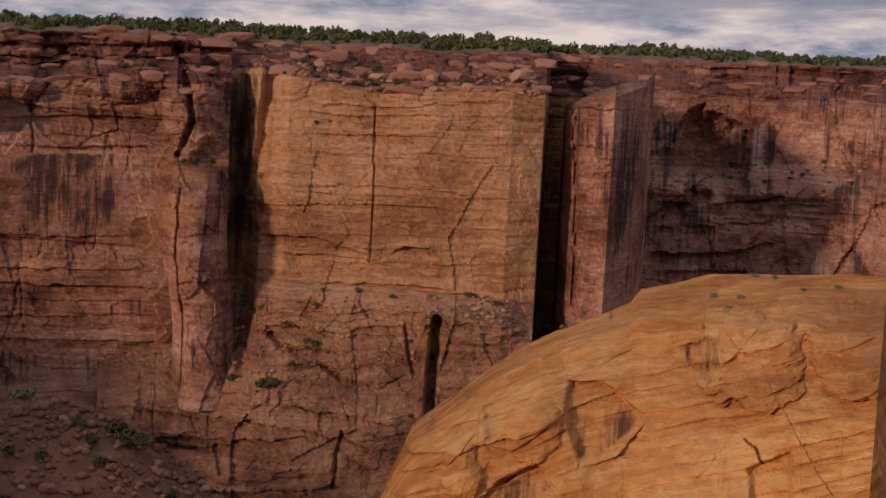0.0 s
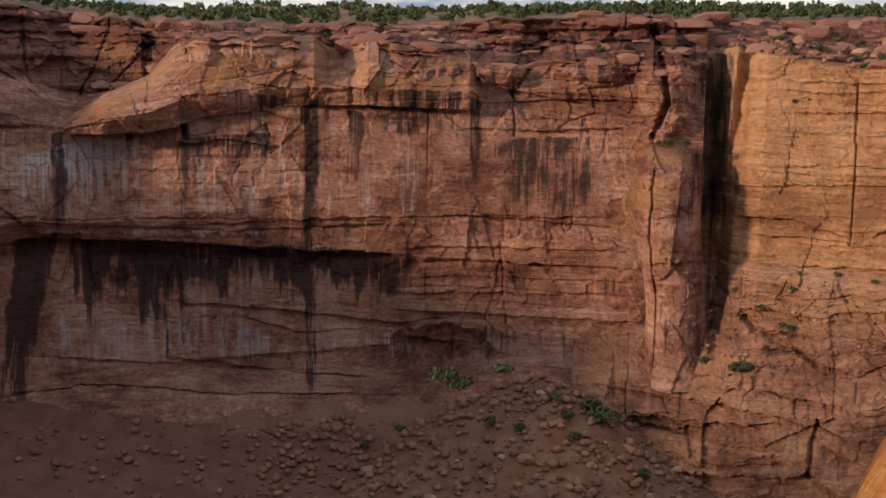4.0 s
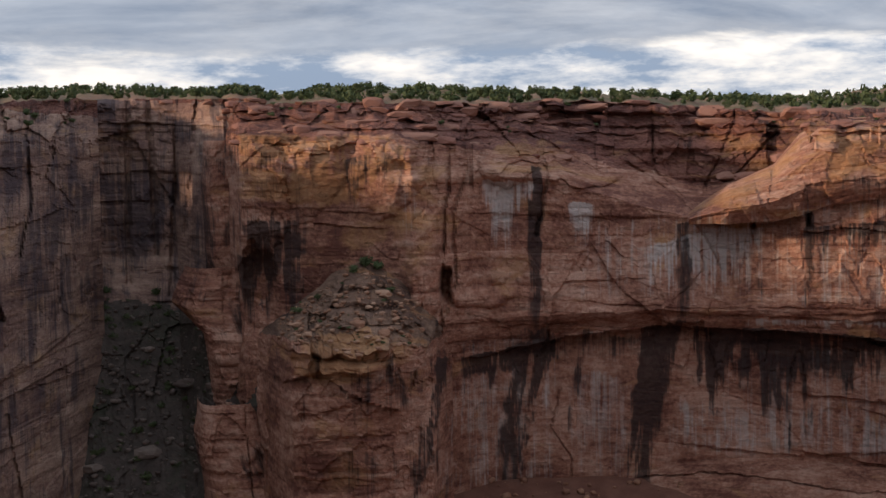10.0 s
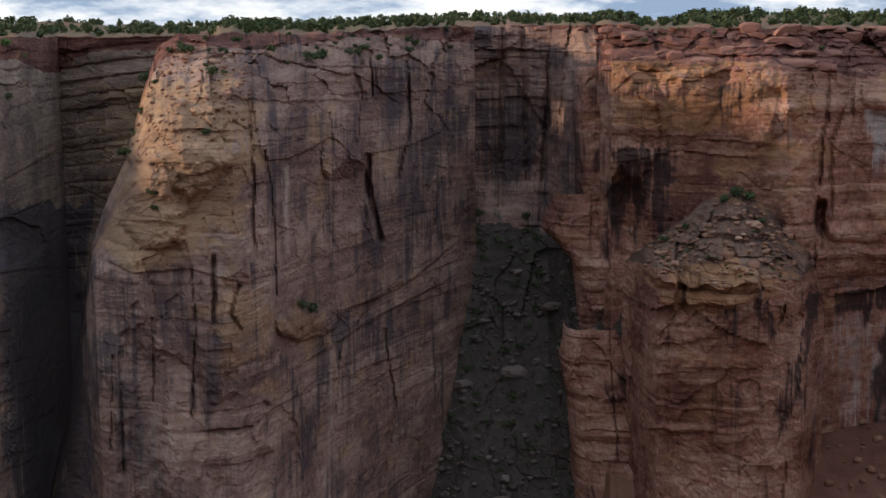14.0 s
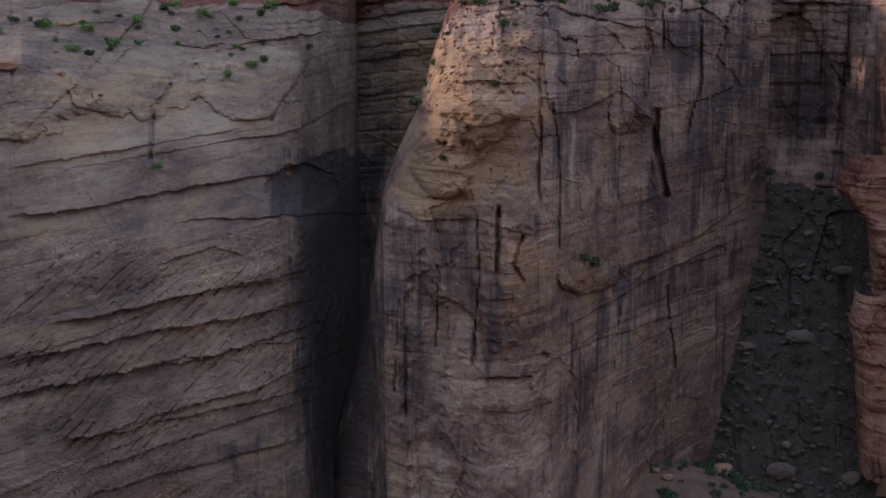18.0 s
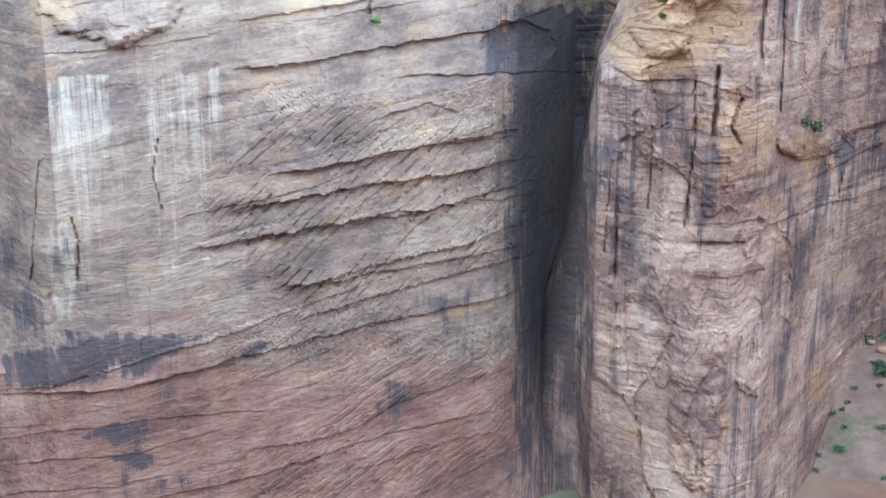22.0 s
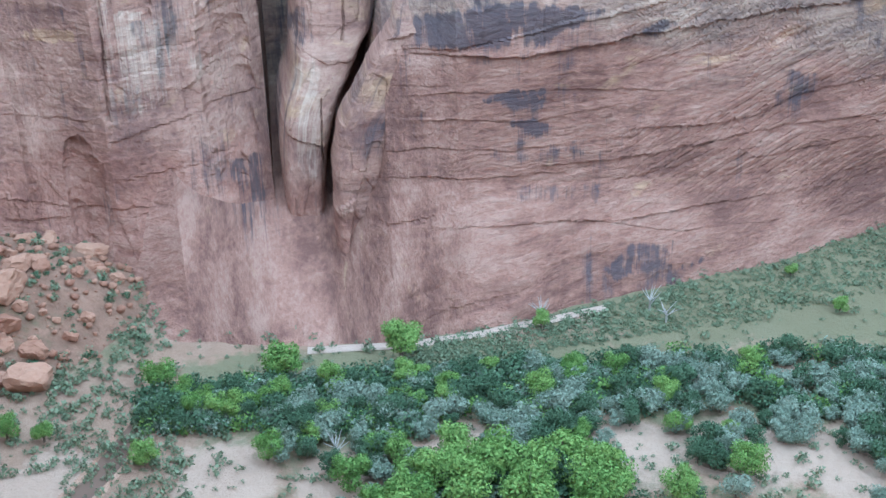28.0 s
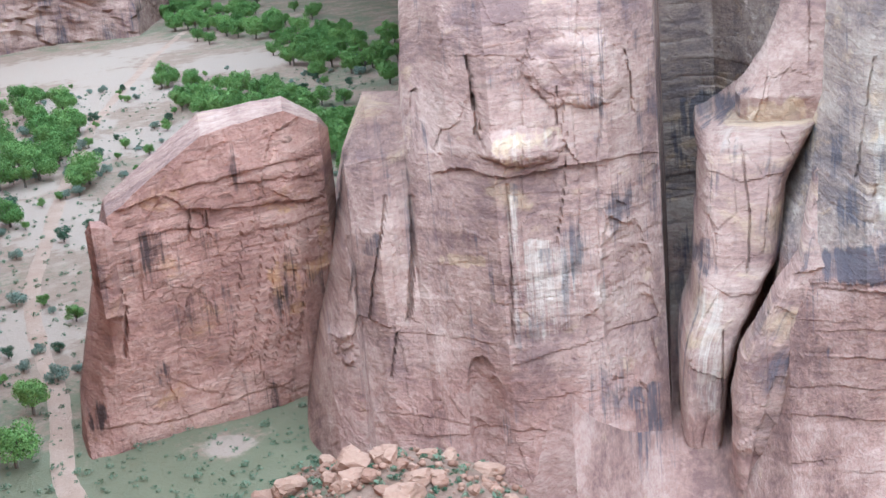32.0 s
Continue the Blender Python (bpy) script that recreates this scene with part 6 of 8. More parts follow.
w.at(117.1, 345, -10.3, 310, -10.8, 290, -11.2, 266, -13, 248, -16, 236, -20, 224, -24.8, 216, -27.0)
w.at(116.95, 345, -9.6, 330, -9, 300, -10.5, 262, -13, 246, -16, 236, -20, 224, -24.8, 216, -27.0)
w.at(118.6, 330, -10.2, 300, -10.5, 280, -10.8, 256, -13, 244, -16, 236, -20, 226, -24.8, 218, -26.8)
w.at(119.7, 330, -12.4, 320, -12.5, 300, -12.6, 264, -13.2, 250, -16, 240, -20, 228, -24.8, 221, -26.5)
w.at(120.0, 335, -13.4, 330, -13.5, 320, -13.6, 300, -13.8, 254, -16, 240, -20, 228, -24.8, 221, -26.5)
w.at(121.3, 300, -18.0, 295, -18.1, 290, -18.2, 285, -18.3, 275, -18.5, 246, -20, 231, -24.8, 222, -26.4)
w.at(123.2, 250, -25.2, 249, -25.3, 248, -25.4, 247, -25.5, 246, -25.6, 244, -25.7, 240, -25.9, 225, -26.2)
for row in ((112.0, 1.8, -13.1, .8, 5), (109.5, 2.2, -10, 1.6, 3), (116.2, 1.2, -9.5, 2, -4), (108.0, 1.2, -20, 4, -3), (120.6, .8, -18, 3, 3), (114.6, .8, -24, 2.5, -2.5)):
    w.bulges.append(row)
w.ledge(((116.4, -13.87), (114.8, -13.76), (112.9, -14.32), (110.4, -13.95), (105.9, -13.68)), 1.50)
w.ledge(((116.9, -17.56), (113.7, -17.68)), 0.36)
w.ledge(((121.4, -20.08), (117.5, -20.32), (113.5, -21.18)), 0.30)
w.ledge(((122.1, -23.03), (117.9, -23.57), (113.9, -24.67)), 0.30)
w.ledge(((119.5, -13.09), (117.5, -13.06)), 0.48)
w.ledge(((113.8, -23.63), (109.9, -23.32), (106.3, -22.57)), 0.36)
w.ledge(((113.6, -22.11), (109.5, -21.24), (106.2, -20.48)), 0.48)
w.ledge(((117.5, -24.55), (113.9, -24.67), (109.3, -25.00), (106.7, -25.34)), 0.36)
w.ledge(((120.7, -25.11), (117.1, -25.77), (114.1, -26.99)), 0.36)
w.ledge(((117.1, -8.91), (113.3, -9.14), (110.1, -9.75)), 0.36)
w.ledge(((115.6, -14.89), (110.5, -15.10), (106.2, -15.61)), 0.24)
w.ledge(((114.0, -25.37), (108.7, -24.56)), 0.30)
w.groove(((117.0, -14.74), (117.2, -17.53), (117.7, -19.82)), 0.14, 2.5)
w.groove(((118.1, -14.63), (118.8, -17.35), (119.4, -19.63)), 0.08, 1.5)
w.groove(((114.0, -10.89), (114.0, -12.26), (113.7, -12.98)), 0.1, 2)
w.groove(((114.1, -9.19), (114.0, -10.82), (113.8, -12.23)), 0.1, 2)
w.groove(((118.2, -20.24), (118.7, -22.07)), 0.06, 1.2)
w.groove(((107.6, -9.48), (107.4, -12.02)), 0.08, 1.5)
w.groove(((110.5, -10.64), (110.6, -12.26)), 0.05, 1)
w.groove(((112.9, -14.67), (113.0, -17.93), (113.2, -21.20)), 0.09, 0.9)
w.groove(((116.5, -10.58), (116.8, -13.12)), 0.25, 5)
w.groove(((110.2, -12.58), (110.5, -15.10), (110.9, -17.16)), 0.04, 0.8)
w.groove(((119.8, -17.24), (120.3, -19.05)), 0.05, 1)
w.build(big_b, M_PINK, "face", (1, 1, 1, 1, .8, .8, .8, .8), pieces=(("crown_rock", 3.0), ("face", 6.6), ("foot", 99)))

# free-standing rock
fin = thing("rock_pinnacle", "free-standing red rock with a sloping flat top", "rock")
w = Cliff(25, big=1.6, beds=0.3, block=0.42, stain=0.06)
w.at(120.2, 300, -11.5, 296, -11.6, 294, -13, 292, -16, 290, -20, 292, -20.8)
w.at(120.6, 292, -10.9, 282, -11.3, 280, -13, 280, -16, 278, -20, 276, -21.8)
w.at(122.0, 290, -10.0, 276, -10.6, 274, -13, 273, -16, 271, -20, 268, -22.3)
w.at(125.5, 286, -10.3, 270, -11.2, 268, -13.4, 267, -16, 265, -20, 262, -22.8)
w.at(128.6, 282, -12.4, 266, -13.2, 264, -15, 263, -17, 261, -20, 258, -23.1)
w.at(129.8, 282, -13.2, 264, -14.0, 262, -16, 261, -17.5, 259, -20.5, 256, -23.4)
w.at(130.4, 284, -14.8, 270, -15.4, 266, -16.4, 262, -17.8, 259, -20.6, 255, -23.5)
w.at(131.1, 290, -17.4, 282, -17.6, 276, -18.0, 268, -18.8, 260, -20.8, 254, -23.5)
w.at(132.1, 296, -20.6, 290, -20.8, 284, -21.0, 276, -21.3, 264, -21.8, 254, -23.5)
w.at(132.6, 300, -22.6, 296, -22.7, 292, -22.8, 286, -22.9, 272, -23.0, 258, -23.5)
w.ledge(((127.2, -13.23), (123.9, -12.89), (120.6, -12.50)), 1.2)
w.ledge(((127.1, -14.04), (124.1, -14.35), (120.6, -14.34)), 1.2)
w.ledge(((129.6, -13.77), (127.5, -13.41)), 1.0)
w.ledge(((132.1, -22.23), (128.3, -22.51), (122.9, -21.52)), 0.7)
w.ledge(((130.1, -15.05), (127.3, -14.82), (125.0, -15.04)), 0.6)
w.ledge(((124.7, -13.35), (120.7, -13.40)), 0.8)
w.groove(((129.6, -17.64), (130.0, -19.65)), 0.09, 1.5)
w.groove(((126.4, -14.26), (126.6, -15.37)), 0.06, 1.2)
w.groove(((125.7, -14.25), (125.8, -15.27)), 0.05, 1.2)
w.groove(((130.3, -15.47), (129.6, -17.41)), 0.05, 0.8)
w.groove(((124.3, -15.02), (125.1, -18.84), (125.7, -20.40)), 0.035, 0.6)
w.groove(((123.4, -15.14), (124.3, -18.97), (124.8, -20.53)), 0.035, 0.6)
w.groove(((122.9, -15.21), (123.7, -19.06), (124.2, -20.62)), 0.035, 0.6)
w.groove(((122.4, -15.28), (123.2, -19.12), (123.7, -20.69)), 0.035, 0.6)
w.groove(((121.9, -15.34), (122.8, -19.19), (123.3, -20.76)), 0.035, 0.6)
w.groove(((121.5, -15.40), (122.3, -19.26), (122.8, -20.83)), 0.035, 0.6)
w.build(fin, M_FIN, "face", pieces=(("sloping_top", 1.0, M_PINK), ("face", 4.0), ("foot", 99)))

# distant cliff at the bend of the canyon
bend = thing("bend_canyon_wall", "pale pink canyon wall far up the valley", "cliff", kind="structure")
w = Cliff(27, big=8, beds=0.8, block=2.5, step=0.25)
w.at(110, 1300, 3, 1290, 1, 1270, -4, 1240, -5.1)
w.at(125.5, 1100, 3, 1090, 1, 1060, -4, 1050, -6.0)
# raised beyond view from here on, to keep sun off buttress and floor
w.at(127.3, 980, 9.5, 960, 7, 930, -4, 900, -7.0)
w.at(130, 960, 9.5, 940, 7, 925, -4, 905, -6.95)
w.at(140, 900, 9.5, 880, 7, 870, -4, 860, -7.3)
w.at(170, 800, 9.5, 780, 7, 770, -4, 760, -8.3)
w.build(bend, M_PINK, "face")

# near sunlit dome
dome = thing("sandstone_dome", "sunlit orange slickrock dome with weathered hollows", "rock")
w = Cliff(29, big=1.5, beds=0.3, block=0.25, stain=0.0, bed_size=1.2, tilt=0.35, step=0.06)
w.at(3.4, 100, -18.6, 99, -19, 98, -20, 96, -22, 92, -28, 86, -40)
w.at(2.2, 104, -16.5, 102, -16.8, 99, -18, 96, -21, 91, -28, 85, -40)
w.at(0.9, 108, -13.6, 104, -14.2, 99, -16, 95, -20, 90, -28, 84, -40)
w.at(-2.1, 114, -11.1, 108, -11.8, 100, -14, 94, -19, 88, -28, 82, -40)
w.at(-4.4, 118, -9.6, 110, -10.4, 101, -13, 94, -18.5, 87, -28, 80, -40)
w.at(-7.9, 122, -8.0, 113, -9, 102, -12.5, 93, -18, 86, -28, 79, -40)
w.at(-8.3, 124, -7.4, 114, -8.6, 102, -12.5, 93, -18, 86, -28, 79, -40)
w.at(-11, 126, -6.6, 112, -8.6, 100, -12, 91, -18, 84, -28, 77, -40)
w.at(-14.5, 128, -6.3, 108, -8.4, 97, -12, 89, -18, 82, -28, 76, -40)
w.at(-18, 128, -6.2, 106, -8.4, 95, -12, 87, -18, 80, -28, 75, -40)
w.at(-19, 126, -12.5, 104, -14, 94, -16, 86, -20, 80, -29, 75, -40)
w.at(-32, 124, -16, 104, -18, 92, -21, 84, -25, 78, -32, 74, -42)
for row in ((-4.2, 1.3, -13.6, 1.3, 1.2), (-1.2, .9, -15.4, 1.2, 1.5), (-13.0, 2.4, -10.0, 2.0, 2.5), (-17.2, 2.0, -9.2, 2.2, 3)):
    w.bulges.append(row)
w.hollow([(-5.4, -11.25), (-7.1, -11.23), (-8.9, -12.59), (-7.7, -13.98), (-6.2, -14.96), (-5.3, -12.99)], 1.6)
w.hollow([(-9.9, -9.50), (-11.5, -8.86), (-11.9, -10.18), (-10.9, -11.10)], 1.2)
w.hollow([(-1.6, -17.77), (-1.2, -17.19), (-2.9, -15.54), (-4.5, -14.80), (-5.5, -15.78), (-3.1, -17.62)], 1.6)
w.hollow([(-1.9, -12.51), (-4.3, -11.94), (-3.3, -14.35), (-2.1, -14.23)], .8)
w.hollow([(-13.0, -14.31), (-14.9, -13.37), (-15.2, -16.02), (-13.5, -16.29)], 1.2)
w.ledge(((-11.5, -8.41), (-12.5, -9.43), (-13.8, -9.71)), 0.7)
w.ledge(((-11.2, -10.26), (-12.7, -9.40), (-14.4, -8.97)), 0.6)
w.ledge(((-8.3, -7.83), (-10.4, -7.04), (-13.5, -6.82)), 0.5)
w.ledge(((-4.3, -11.94), (-6.3, -10.81), (-8.5, -9.66), (-10.6, -8.96)), 0.4)
w.ledge(((-2.1, -14.35), (-3.3, -14.46), (-4.9, -13.27)), 0.5)
w.ledge(((1.6, -15.71), (-0.7, -15.05), (-2.0, -13.54)), 0.4)
w.ledge(((-11.6, -11.80), (-13.1, -11.16), (-14.5, -10.74)), 0.5)
w.ledge(((-6.4, -14.93), (-7.8, -14.32), (-9.0, -12.80)), 0.7)
w.groove(((-12.9, -13.21), (-13.4, -13.59), (-13.7, -14.22)), 0.06, 1)
w.groove(((-3.2, -15.97), (-4.3, -14.94)), 0.05, 0.8)
w.slant((-16, -8, -10.5, -6.5), -0.5, 0.9, 0.25)
w.slant((-6, 3, -17, -11), 0.25, 0.7, 0.16)
panel("pale", [(-8.9, -11.45), (-10.4, -11.26), (-10.3, -12.41), (-9.1, -13.93), (-8.7, -13.30)], 0.55)
panel("ochre", [(-1.7, -12.18), (-4.5, -11.92), (-5.5, -15.04), (-3.3, -14.81)], 0.4)
# brown stain and recess shade, both coloured into the dome's hollows
panel("varnish_shade", [(-5.5, -11.35), (-7.1, -11.34), (-8.7, -12.61), (-7.7, -13.83), (-6.3, -14.72), (-5.4, -12.98)], 0.5, 0.12)
panel("varnish_shade", [(-10.0, -9.53), (-11.5, -8.98), (-11.8, -10.19), (-10.9, -10.98)], 0.5, 0.12)
panel("varnish_shade", [(-1.8, -17.48), (-3.0, -15.76), (-4.4, -15.04), (-5.1, -15.81), (-3.3, -17.32)], 0.45, 0.12)
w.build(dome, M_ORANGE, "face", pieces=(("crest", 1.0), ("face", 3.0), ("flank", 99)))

# unseen mesa on the camera's side, behind the viewpoint; raised to block sun
near = thing("near_mesa", "unseen red sandstone mesa behind the viewer, raised to block the sun", "cliff", kind="structure")
a = np.radians(np.linspace(136.4, 322, 300))[None, :]
d = (0.2 + 900 * np.linspace(0, 1, 120) ** 1.7)[:, None]
xs, ys = -np.sin(a) * d, np.cos(a) * d
# the far part stands 50 m higher to keep sun off the floor
top = 118 + 50 * sstep(430, 560, d) * sstep(20, -60, xs)
spot = 58 + 49.5 * sstep(30, 12, xs) * sstep(-400, -300, -d)
hz = spot + (top - spot) * sstep(188, 236, d) + 2.0 * fbm(xs / 30, ys / 30, 4, 61) * sstep(12, 40, d)
edge = np.minimum(sstep(136.4, 137.4, np.degrees(a)), sstep(322, 319, np.degrees(a)))
part("body", grid_mesh("body", xs, ys, hz * edge, xs, ys, {"varnish_shade": 0.0, "pale": 0.0}), M_RED, near)

a = np.radians(np.linspace(-42, 140, 80))[None, :]
d = np.linspace(0.0, 2.6, 24)[:, None]
xs, ys = -np.sin(a) * d, np.cos(a) * d
hz = 108.4 + 0.12 * fbm(xs * 2, ys * 2, 4, 63) - 50 * sstep(1.25, 2.6, d + 0.15 * fbm(xs, ys, 3, 64))
part("viewpoint_ledge", grid_mesh("viewpoint_ledge", xs, ys, hz, xs, ys, {"varnish_shade": 0.0, "pale": 0.0}, False), M_RED, near, "weathered ledge at the viewpoint")

# ---------------------------------------------------------------- plateau behind the rims
rim_az = np.linspace(-60, 121, 1100)
rim_d, rim_z = np.full_like(rim_az, 340.0), np.full_like(rim_az, 121.0)
for r_az, r_d, r_z, _, _, _ in RIM:
    inside = (rim_az >= r_az[0]) & (rim_az <= r_az[-1])
    dn, zn = np.interp(rim_az, r_az, r_d), np.interp(rim_az, r_az, r_z)
    higher = inside & ((zn > rim_z) | (rim_d == 340.0))
    rim_d, rim_z = np.where(higher, dn, rim_d), np.where(higher, zn, rim_z)


def plateau_z(az, d):
    r, z0 = np.interp(az, rim_az, rim_d), np.interp(az, rim_az, rim_z)
    e = np.maximum(d - r, 0)
    z = z0 - 0.4 + 18 * (1 - np.exp(-e / 230)) + 1.3 * fbm(az * 1.4, d / 25, 4, 41) * sstep(2, 20, e)
    return z + 4 * fbm(az / 4, d / 200, 3, 44) * sstep(20, 150, e)


az = rim_az[None, :]
u = np.linspace(0, 1, 120)[:, None]
rd = rim_d[None, :] - 0.6
d = rd + (3600 - rd) * u ** 3
zz = plateau_z(np.broadcast_to(az, d.shape), d)
a = np.radians(az)
plateau = new("plateau", grid_mesh("plateau", -np.sin(a) * d, np.cos(a) * d, zz, -np.sin(a) * d, np.cos(a) * d, {"green": np.full(d.shape, 0.1)}))
plateau.data.materials.append(M_PLATEAU)
tagged(plateau, "plateau of red soil dotted with junipers", "ground", kind="structure")


# ---------------------------------------------------------------- rocks
def raw_mesh(name, verts, faces, material, smooth=False):
    me = bpy.data.meshes.new(name)
    me.from_pydata([tuple(v) for v in verts], [], [tuple(f) for f in faces])
    me.polygons.foreach_set("use_smooth", np.full(len(me.polygons), smooth))
    if material:
        me.materials.append(material)
    me.update()
    return me


def boulder_arrays(seed, flat=0.7, square=0.5, rough=0.22, level=2):
    bm = bmesh.new()
    bmesh.ops.create_icosphere(bm, subdivisions=level, radius=1.0)
    v = np.array([p.co[:] for p in bm.verts])
    f = np.array([[q.index for q in p.verts] for p in bm.faces])
    bm.free()
    rng = np.random.RandomState(seed)
    box = v / np.abs(v).max(1)[:, None]
    v = v * (1 - square) + box * square * 0.85
    for _ in range(7):                                  # broken flats
        n = rng.normal(size=3)
        n /= np.linalg.norm(n)
        h = v @ n
        cut = rng.uniform(0.55, 0.85)
        v = v - np.clip(h - cut, 0, None)[:, None] * n * 0.9
    v = v + rough * 0.3 * rng.normal(size=v.shape)
    v[:, 2] *= flat
    v[:, 2] -= v[:, 2].min() * 0.75
    return v, f


def rock_piece_mat(name, a, b, c):
    m, nt, bsdf = mat_base(name, 0.92)
    info = nt.nodes.new("ShaderNodeObjectInfo").outputs["Random"]
    isl = nt.nodes.new("ShaderNodeNewGeometry").outputs["Random Per Island"]
    pos = nt.nodes.new("ShaderNodeNewGeometry").outputs["Position"]
    g = n_noise(nt, pos, 0.8, 6, 0.65, (1, 1, 2.5))
    fac = n_math(nt, "ADD", n_math(nt, "MULTIPLY", info, 0.35), n_math(nt, "MULTIPLY_ADD", g, 0.5, n_math(nt, "MULTIPLY", isl, 0.3)))
    nt.links.new(n_ramp(nt, fac, [(0.15, a), (0.5, b), (0.9, c)]), bsdf.inputs["Base Color"])
    n_bump(nt, bsdf, g, 0.35)
    return m


M_BLOCK = rock_piece_mat("caprock blocks", (0.15, 0.065, 0.05), (0.27, 0.12, 0.088), (0.38, 0.20, 0.14))
M_BOULDER = rock_piece_mat("fallen boulders", (0.16, 0.075, 0.05), (0.33, 0.17, 0.105), (0.52, 0.33, 0.22))
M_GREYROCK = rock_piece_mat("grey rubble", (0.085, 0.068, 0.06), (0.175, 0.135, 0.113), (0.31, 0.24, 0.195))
BLOCKS = [raw_mesh("block", *boulder_arrays(100 + k, 0.8, 0.95, 0.06), M_BLOCK) for k in range(7)]
M_ORANGEROCK = rock_piece_mat("orange boulders", (0.16, 0.074, 0.05), (0.28, 0.142, 0.092), (0.42, 0.245, 0.165))
ORANGES = [raw_mesh("boulder", *boulder_arrays(220 + k, 0.75, 0.75, 0.14, 3), M_ORANGEROCK) for k in range(5)]
GREYS = [raw_mesh("boulder", *boulder_arrays(230 + k, 0.75, 0.45, 0.16, 2), M_GREYROCK) for k in range(4)]
BOULDERS = [raw_mesh("boulder", *boulder_arrays(200 + k, 0.75, 0.45, 0.16, 2), M_BOULDER) for k in range(7)]


def polar(az, d, z):
    a = radians(az)
    return Vector((-math.sin(a) * d, math.cos(a) * d, z))


rng = random.Random(5)
count = 0
for (r_az, _, _, dg, zg, bg), top_band, owner, spacing in zip(RIM, (2.4, 2.2, 1.5, 1.2, 2.2, 1.6), (main, main, far, head, prow, great), (0.95, 0.8, 1.7, 1.3, 1.3, 2.0)):
    a0, a1 = max(r_az[0], -18), min(r_az[-1], 94)
    for tier in range(4):
        x = a0 + rng.uniform(0, spacing)
        while x < a1:
            ci = int(np.argmin(np.abs(r_az - x)))
            ri = int(np.argmin(np.abs(bg[:, ci] - top_band * (tier + rng.uniform(0.05, 0.6)) / 4)))
            dist, z = dg[ri, ci], zg[ri, ci]
            if count < 298 and not (34 < x < 39 and tier > 1):
                b = new("caprock_block", BLOCKS[rng.randrange(7)])
                size = rng.uniform(0.6, 1.25)
                b.matrix_basis = Matrix.LocRotScale(polar(x, dist + 1.8, z - 0.9), Euler((rng.uniform(-.06, .06), rng.uniform(-.06, .06), radians(x) + rng.uniform(-.25, .25))), (4.0 * size * rng.uniform(.6, 1.5), 3.2 * size, 1.9 * size * rng.uniform(.5, 1.2)))
                b.parent = next(o for o in owner.children if o.name.split('.')[0] in ('caprock', 'shoulder', 'upper_tier', 'ledges', 'slickrock') or owner is head)
                count += 1
            x += spacing * rng.uniform(0.6, 1.5)


# ---------------------------------------------------------------- plants
def leaf_cloud(seed, lumps, n, leaf, squash=1.0):
    """Small leaf cards on the outsides of several lumps; returns corner points and faces."""
    r = np.random.RandomState(seed)
    weights = np.array([l[3] ** 2 for l in lumps])
    at = np.array(lumps)[r.choice(len(lumps), n, p=weights / weights.sum())]
    v = r.normal(size=(n, 3))
    v /= np.linalg.norm(v, axis=1)[:, None]
    p = at[:, :3] + v * at[:, 3:] * r.uniform(0.55, 1.08, (n, 1)) * np.array((1, 1, squash))
    nrm = v + r.normal(size=(n, 3)) * 0.55
    t = np.cross(nrm, r.normal(size=(n, 3)))
    t /= np.linalg.norm(t, axis=1)[:, None]
    b = np.cross(nrm, t)
    b /= np.linalg.norm(b, axis=1)[:, None]
    s = leaf * r.uniform(0.6, 1.35, (n, 1))
    verts = np.stack([p - t * s, p - b * s * 0.6, p + t * s, p + b * s * 0.6], 1).reshape(-1, 3)
    return verts, np.arange(4 * n).reshape(n, 4)


def limb(verts, faces, a, b, ra, rb, sides=6):
    a, b = np.array(a, float), np.array(b, float)
    ax = (b - a) / np.linalg.norm(b - a)
    u = np.cross(ax, (0.3, 0.9, 0.2))
    u /= np.linalg.norm(u)
    w = np.cross(ax, u)
    q = len(verts)
    for c, r in ((a, ra), (b, rb)):
        for k in range(sides):
            t = 2 * math.pi * k / sides
            verts.append(c + (u * math.cos(t) + w * math.sin(t)) * r)
    for k in range(sides):
        k2 = (k + 1) % sides
        faces.append((q + k, q + k2, q + sides + k2, q + sides + k))


def tree_kind(seed, height, width, n, leaf, material, trunk_h, lumps_n=9):
    """Meshes of a trunk with limbs and of a ragged leaf crown."""
    r = random.Random(seed)
    lumps, tv, tf = [], [], []
    limb(tv, tf, (0, 0, -0.4), (0.1, 0, trunk_h), 0.05 * height, 0.035 * height)
    for k in range(lumps_n):
        t = 2 * math.pi * k / lumps_n + r.uniform(-.5, .5)
        rr = width * 0.5 * r.uniform(0.15, 0.72)
        h = trunk_h + (height - trunk_h) * r.uniform(0.15, 0.8) * (1 - 0.35 * rr / (width * 0.5))
        rad = width * r.uniform(0.16, 0.27)
        lumps.append((math.cos(t) * rr, math.sin(t) * rr, h, rad))
        limb(tv, tf, (0.1, 0, trunk_h * r.uniform(0.7, 1)), (math.cos(t) * rr * 0.9, math.sin(t) * rr * 0.9, h), 0.025 * height, 0.008 * height, 5)
    cv, cf = leaf_cloud(seed, lumps, n, leaf, 0.85)
    return raw_mesh("trunk", tv[:12], tf[:6], M_BARK), raw_mesh("crown", cv, cf, material), raw_mesh("fork", tv[12:], [tuple(i - 12 for i in q) for q in tf[6:]], M_BARK)


def bush_mesh(seed, width, height, n, leaf, material):
    r = random.Random(seed)
    lumps = [(r.uniform(-.3, .3) * width, r.uniform(-.3, .3) * width, height * r.uniform(0.3, 0.6), width * r.uniform(0.2, 0.32)) for _ in range(6)]
    return raw_mesh("crown", *leaf_cloud(seed, lumps, n, leaf, height / width), material)


